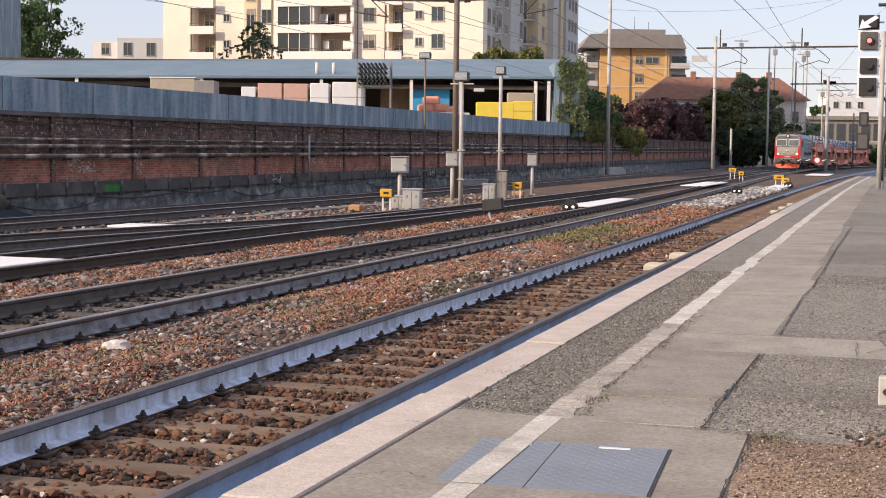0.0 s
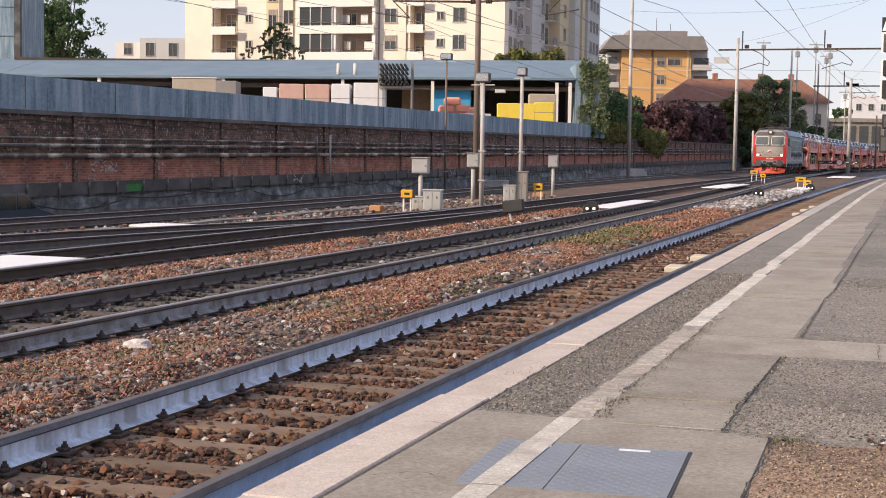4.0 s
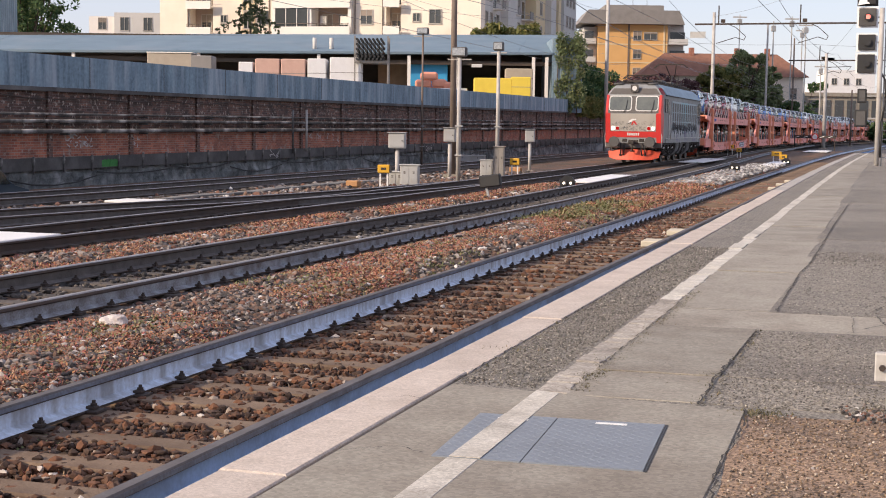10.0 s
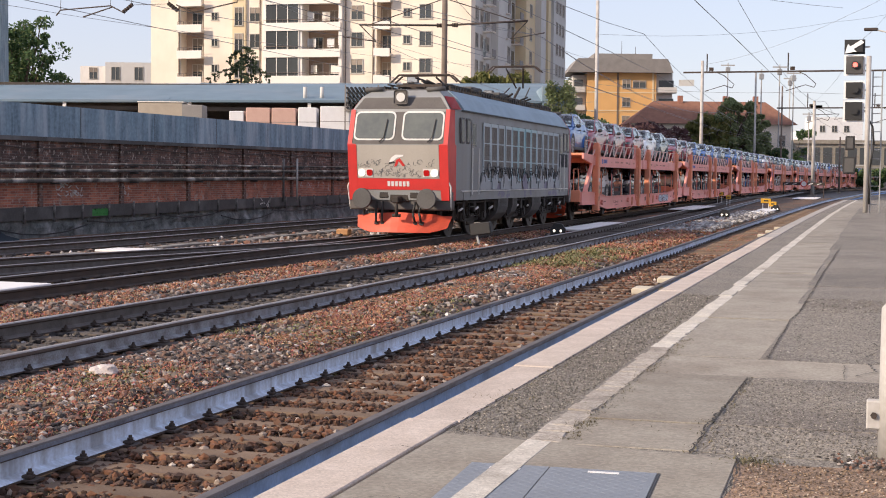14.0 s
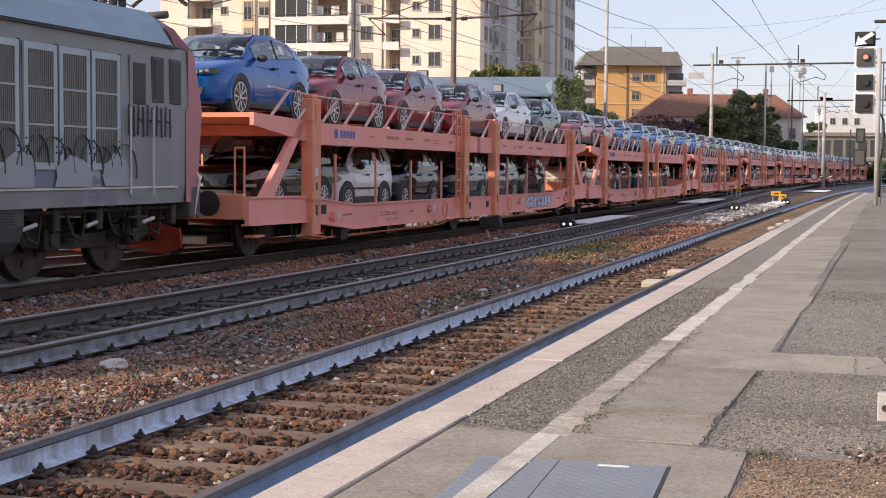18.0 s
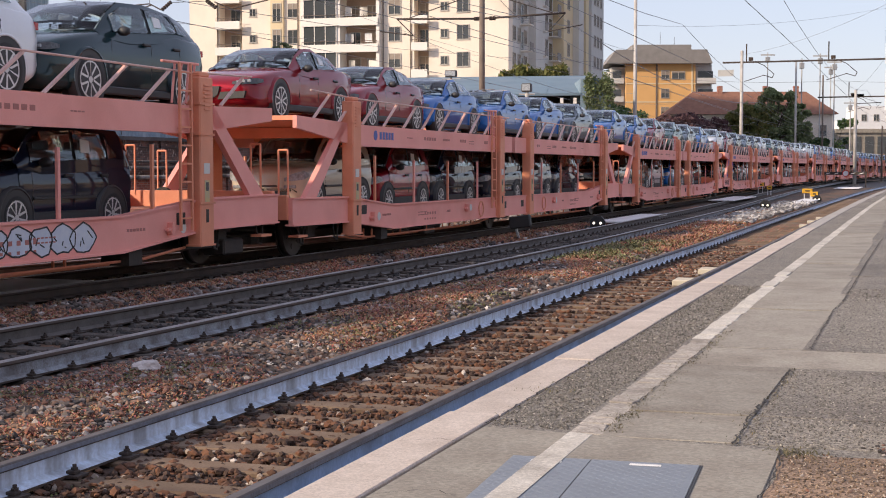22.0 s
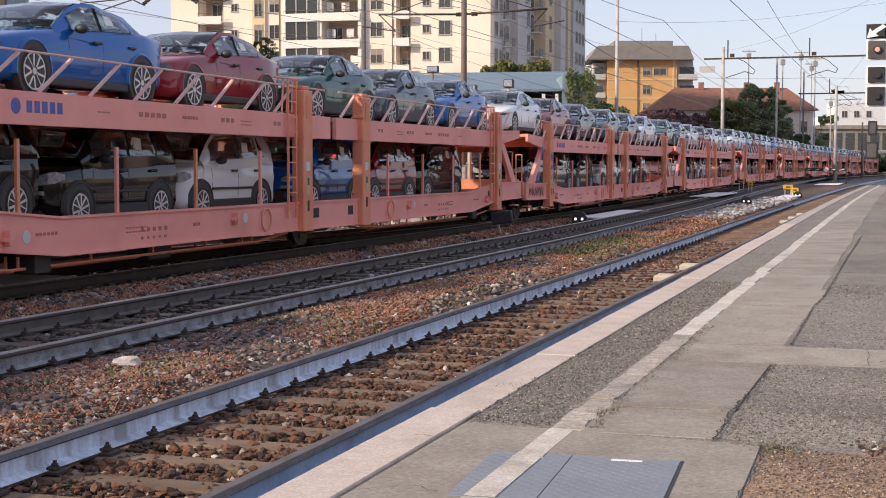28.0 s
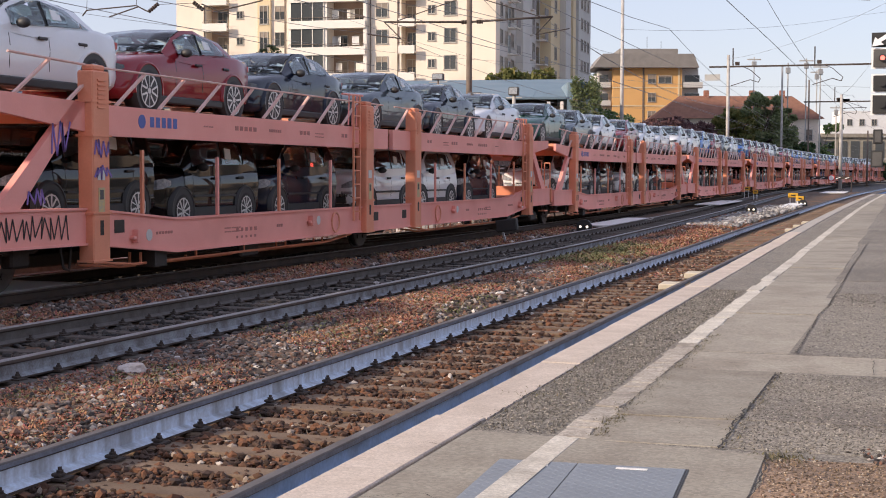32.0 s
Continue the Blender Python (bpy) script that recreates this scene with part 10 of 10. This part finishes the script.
m7 = mast(-17.8, 172.0, 5.0, 0.16, M_POLE, "short grey post behind the tracks")
m8 = mast(-4.6, 210.0, 8.0, 0.14, M_RUSTPOLE, "distant rusty mast beside the line")
crossarm(m4, 0, 2.8, 9.4)
bm = B()
for k in range(2):
    box(bm, -0.4, 0.9, -0.02, 0.02, 10.2 - k * 0.0, 10.5)
part("sign_plate", bm, M_BOXGREY, m4)
bm = B()
box(bm, -2.6, -0.9, -0.03, 0.03, 12.2, 12.9)
part("sign_plate", bm, M_BOXGREY, m3, "grey sign plate")
# long beams across the tracks
for nm, x0, x1, y, z, fx in (("catenary_beam", -20.6, 12.0, 160.0, 13.4, (-18.0, -9.2, 2.0)), ("catenary_beam", -13.2, 12.0, 205.0, 11.6, (-9.0, 0.0))):
    t = thing(nm, "long steel cross beam carrying overhead line arms", "catenary beam", pose(0, y, 0), group="catenary beams")
    bm = B()
    box(bm, x0, x1, -0.10, 0.10, z - 0.12, z + 0.06)
    part("girder", bm, M_IRON, t, "dark steel girder")
    bm = B()
    tube(bm, (x1 - 0.1, 0, GZ), (x1 - 0.1, 0, z), 0.2, seg=8)
    part("end_mast", bm, M_POLE, t)
    for x in fx:
        bm = B()
        tube(bm, (x, 0, z), (x, 0, z + 2.0), 0.07, seg=6)
        arm = ((1.2, -0.1), (1.9, -0.42), (3.0, -1.4), (2.8, -1.8), (1.9, -1.5), (-0.2, -2.15))
        for (xa, za), (xb, zb) in zip(arm, arm[1:]):
            tube(bm, (x + xa, 0, z + za), (x + xb, 0, z + zb), 0.045, seg=6)
        part("bracket_arm", bm, M_IRON, t)
        bm = B()
        for j in range(4):
            tube(bm, (x + 0.3 + j * 0.12, 0, z + 0.1), (x + 0.3 + j * 0.12, 0, z + 0.5), 0.07, seg=6)
        part("insulator", bm, M_RAILRUST, t)
# light pole with flood lamp, thin lamp pole, small pole with lamp
for x, y, top, r, mt, lab, hw in ((-13.95, 46.6, 3.95, 0.085, M_POLE, "white lighting pole with a floodlight on top", 0.26), (-14.43, 53.5, 4.55, 0.085, M_POLE, "white lighting pole with a small lamp", 0.2), (-21.9, 66.8, 6.1, 0.06, M_RUSTPOLE, "thin dark lamp pole at the wall", 0.3)):
    t = thing("yard_lamp_pole", lab, "lamp pole", pose(x, y, GZ), group="yard lamp poles")
    bm = B()
    tube(bm, (0, 0, 0), (0, 0, top - GZ), r, r * 0.8, seg=10)
    part("shaft", bm, mt, t)
    bm = B()
    tube(bm, (-hw * 1.6, 0, top - GZ - 0.1), (hw * 1.6, 0, top - GZ - 0.1), 0.025, seg=6)
    part("cross_bar", bm, M_POLE, t)
    bm = B()
    box(bm, -hw, hw, -0.14, 0.1, top - GZ - 0.02, top - GZ + 0.32, bevel=0.04)
    ft = part("floodlight", bm, M_LOCODARK, t, "dark floodlight")
    part("glass", boxed(-hw + 0.04, hw - 0.04, -0.15, -0.138, top - GZ + 0.04, top - GZ + 0.28), M_CHROME, ft)
    bm = B()
    for z in (0.9, 1.9):
        box(bm, -r - 0.02, r + 0.05, -r - 0.02, r, z, z + 0.05)
    part("strap", bm, M_GALV, t)
pv = thing("wall_vent_pipe", "thin grey pipe standing at the brick wall", "pipe", pose(-22.7, 52.6, 0.4))
bm = B()
tube(bm, (0, 0, 0), (0, 0, 1.75), 0.045, seg=8)
part("pipe", bm, M_PIPE, pv)
# far platform barrier with a round sign
bd_ = thing("striped_barrier", "low red and white barrier with a round sign between the tracks", "barrier", pose(-6.9, 150.0, 0.0))
for k in range(4):
    x = -1.9 + k * 0.85 + (0.75 if k > 1 else 0)
    bm = B()
    prism(bm, [(x, 0.98), (x + 0.42, 1.10), (x + 0.52, 1.20), (x + 0.1, 1.08)], -0.03, 0.03, "y")
    part("white_board", bm, M_WHITE, bd_)
part("rail", boxed(-2.0, 2.2, 0.03, 0.07, 0.95, 1.25), M_IRON, bd_)
for x in (-1.9, 2.1):
    part("leg", boxed(x - 0.05, x + 0.05, 0.02, 0.1, GZ, 1.0), M_IRON, bd_)
bm = B()
for k in range(20):
    a, b = 2 * math.pi * k / 20, 2 * math.pi * (k + 1) / 20
    bar(bm, (0.12 + 0.31 * math.cos(a), -0.05, 1.1 + 0.31 * math.sin(a)), (0.12 + 0.31 * math.cos(b), -0.05, 1.1 + 0.31 * math.sin(b)), 0.04, 0.09)
part("sign_ring", bm, M_LOCORED, bd_, "red ring")
bm = B()
tube(bm, (0.12, -0.03, 1.1), (0.12, 0.0, 1.1), 0.30, seg=18)
part("sign_disc", bm, M_WHITE, bd_)


M_WIRE = surface("weathered_wire", (0.27, 0.265, 0.26), 0.6, 0.2, tint=(0.19, 0.185, 0.18), scale=3, fine=30, amount=0.6, bump=0)


def wire(name, pts, r, label, sag=0.0, mt=None):
    cu = bpy.data.curves.new(name, "CURVE")
    cu.dimensions, cu.bevel_depth, cu.bevel_resolution = "3D", r * 0.72, 1
    full = []
    for (a, b) in zip(pts, pts[1:]):
        for i in range(8):
            q = i / 8
            full.append((a[0] + (b[0] - a[0]) * q, a[1] + (b[1] - a[1]) * q, a[2] + (b[2] - a[2]) * q - sag * 4 * q * (1 - q)))
    full.append(pts[-1])
    sp_ = cu.splines.new("POLY")
    sp_.points.add(len(full) - 1)
    for p, c in zip(sp_.points, full):
        p.co = (*c, 1)
    dg = bpy.data.objects.new("tmp", cu)
    me = bpy.data.meshes.new_from_object(dg)
    bpy.data.objects.remove(dg)
    me.name = name
    me.materials.clear()
    me.materials.append(mt or M_WIRE)
    return solid(name, me, None, label, "wire", group="overhead wires")


SUPP = (-10, 51, 112, 160, 205, 260)
for i in (1, 2, 3, 4):
    wire("contact_wire", [(track_x(i, y) + (0.2 if k % 2 else -0.2), y, 5.4) for k, y in enumerate(SUPP)], 0.012, "thin contact wire over a track")
    wire("messenger_wire", [(track_x(i, y), y, 6.7) for y in SUPP], 0.012, "sagging messenger wire over a track", 0.9)
wire("contact_wire", [(track_x(0, y) + (0.2 if k % 2 else -0.2), y, 5.25) for k, y in enumerate((-10, 40, 95, 160, 205))], 0.012, "thin contact wire over the platform track")
wire("messenger_wire", [(track_x(0, y), y, 6.6) for y in (-10, 40, 95, 160, 205)], 0.012, "sagging messenger wire over the platform track", 0.9)
wire("span_wire", [(-40, 20.0, 9.0), (-21.5, 112, 10.0)], 0.013, "long cable over the yard", 1.2)
wire("span_wire", [(-34, 40.0, 11.5), (-15.5, 51, 10.6), (-2.0, 90, 12.0)], 0.015, "span wire between masts", 0.4)
wire("span_wire", [(-21.4, 112.5, 9.0), (-6.0, 118.0, 8.6), (12.0, 122.0, 8.8)], 0.018, "cross-span wire over the tracks", 0.3)
wire("span_wire", [(-21.4, 112.5, 7.6), (-28.0, 113.0, 7.6), (-40, 113.0, 7.7)], 0.018, "cable to the shed", 0.1)
wire("span_wire", [(-15.5, 51, 9.6), (-20, 80, 10.6), (-21.4, 112.5, 11.0)], 0.015, "cable between two masts", 0.5)
wire("span_wire", [(-15.5, 51, 8.6), (-20, 80, 9.4), (-21.4, 112.5, 9.8)], 0.015, "cable between two masts", 0.5)
wire("span_wire", [(-60, 60, 14.0), (-35, 75, 12.0), (-21.4, 112.5, 8.4)], 0.013, "cable over the shed roof", 0.8)
# unseen building added behind the platform: bounces sun and shows in the car paint
M_STATION = surface("brown_station_render", (0.46, 0.36, 0.27), 0.9, tint=(0.34, 0.26, 0.19), scale=0.5, fine=20, amount=0.9, bump=0.2, stain=(0.10, 0.08, 0.065), stain_amount=0.5)
sb_ = thing("station_building", "plain brown station building behind the platform", "building", pose(14.5, -20, 0), kind="structure")
part("wall", boxed(0, 8, -30, 110, -0.36, 5.0), M_STATION, sb_)
part("plinth", boxed(-0.05, 0, -30, 110, -0.36, 1.3), M_LOCODARK, sb_, "dark grey plinth")
# dark bays added to the unseen wall so that reflections get contrast
M_ARCH = surface("dark_doorway", (0.035, 0.032, 0.03), 0.5, tint=(0.06, 0.055, 0.05), scale=2, amount=0.6, bump=0)
for k in range(20):
    y = -27 + k * 6.6
    part("doorway", boxed(-0.09, 0.05, y, y + 3.2, 0.38, 3.6), M_ARCH, sb_, "dark station doorway")
# flat concrete trough lids along the yard tracks
M_LID = surface("grey_trough_lid", (0.22, 0.21, 0.195), 0.92, tint=(0.14, 0.132, 0.12), scale=2.5, fine=40, amount=0.9, bump=0.3, stain=(0.11, 0.10, 0.09), stain_amount=0.6, piece=0.15)
ct = thing("cable_trough", "line of grey concrete cable trough lids between yard tracks", "cable trough", kind="structure")
lid = mesh_of("lid", boxed(-0.19, 0.19, -0.475, 0.475, -0.06, 0.0, bevel=0.01))
lid.materials.append(M_LID)
for x0, ya, n in ((-16.55, 22.0, 26), (-13.05, 16.0, 9), (-20.3, 26.0, 24)):
    for k in range(n):
        y = ya + 0.96 * k
        if rng.random() < 0.9:
            part("lid", lid, None, ct).matrix_basis = pose(x0 + rng.uniform(-0.03, 0.03), y, -0.15 + dip(y) + rng.uniform(-0.02, 0.02), rng.uniform(-1, 1), rng.uniform(-2, 2), rng.uniform(-2, 2))
# a parked car low beside the wall
pk = thing("parked_car", "dull grey-blue parked car beside the foot of the wall", "car", pose(-21.6, 29.6, -0.85, 0, 0, 4))
bm = B()
prism(bm, [(-2.0, 0.25), (2.0, 0.25), (2.05, 0.62), (1.2, 0.78), (0.55, 1.22), (-1.1, 1.25), (-1.75, 0.85), (-2.05, 0.75)], -0.8, 0.8, "x")
bmesh.ops.bevel(bm, geom=bm.edges[:], offset=0.07, segments=2, affect="EDGES")
part("body", bm, PAINTS["grey"], pk, "dull grey-blue body")
for y0, y1, yt0, yt1 in ((-1.45, -0.75, -1.0, -0.75), (-0.68, 0.0, -0.68, 0.0), (0.07, 0.95, 0.07, 0.5)):
    bm = B()
    prism(bm, [(y0, 0.82), (y1, 0.82), (yt1, 1.15), (yt0, 1.15)], 0.79, 0.81, "x")
    part("side_window", bm, M_PARKGLASS, pk, "dark side window")
for y in (-1.25, 1.25):
    part("wheel", WHEELS["city"][0], None, pk).matrix_basis = pose(0.62, y, 0.3)
    part("wheel", WHEELS["city"][0], None, pk).matrix_basis = pose(-0.62, y, 0.3, 0, 0, 180)
# thin masts far down the line
for a, D, top, r in ((51.0, 220, 18.6, 0.13), (54.3, 222, 19.5, 0.12), (56.0, 220, 18.4, 0.12), (47.0, 226, 20.0, 0.10), (60.5, 240, 19.0, 0.12), (66.5, 250, 13.5, 0.14)):
    t = thing("distant_mast", "thin pale mast far down the line", "mast", SK @ pose(a, D, 0), group="distant masts")
    bm = B()
    tube(bm, (0, 0, 0), (0, 0, top), r, r * 0.7, seg=6)
    part("shaft", bm, M_POLE, t)
    part("cross_piece", boxed(-1.1, 1.1, -0.06, 0.06, top - 0.5, top - 0.3), M_POLE, t)
    part("box", boxed(-0.35, 0.35, -0.2, 0.2, top - 1.6, top - 0.7, bevel=0.05), M_GALV, t)
for pts, r in (([(-30, 60, 22), (-5, 120, 19), (14, 150, 24)], 0.016), ([(-21.4, 112.5, 13.0), (-4.0, 140, 16.5), (10.0, 160, 22.0)], 0.016), ([(-18.5, 160, 14.2), (-2.0, 120, 15.0), (6.0, 90, 17.0)], 0.016), ([(-6.7, 170, 10.6), (-1.0, 120, 13.0), (3.0, 80, 14.5)], 0.016)):
    wire("span_wire", pts, r, "thin cable high over the line", 0.6)


def motions():
    """The train rolls in from far off; its wheels turn."""
    for ob, u, z, turn in RUNNERS:
        walk(ob, [(t, on_line(u, y, z, turn)) for t, y in FRONT])
    times = [32.0 * k / 480 for k in range(481)]
    ts, ys = [t for t, _ in FRONT], [y for _, y in FRONT]
    for sets, r in WHEELSETS:
        for w in sets:
            at = w.location.copy()
            walk(w, [(t, pose(*at) @ pose(0, 0, 0, math.degrees((FRONT[0][1] - float(np.interp(t, ts, ys))) / r) % 360)) for t in times])


motions()
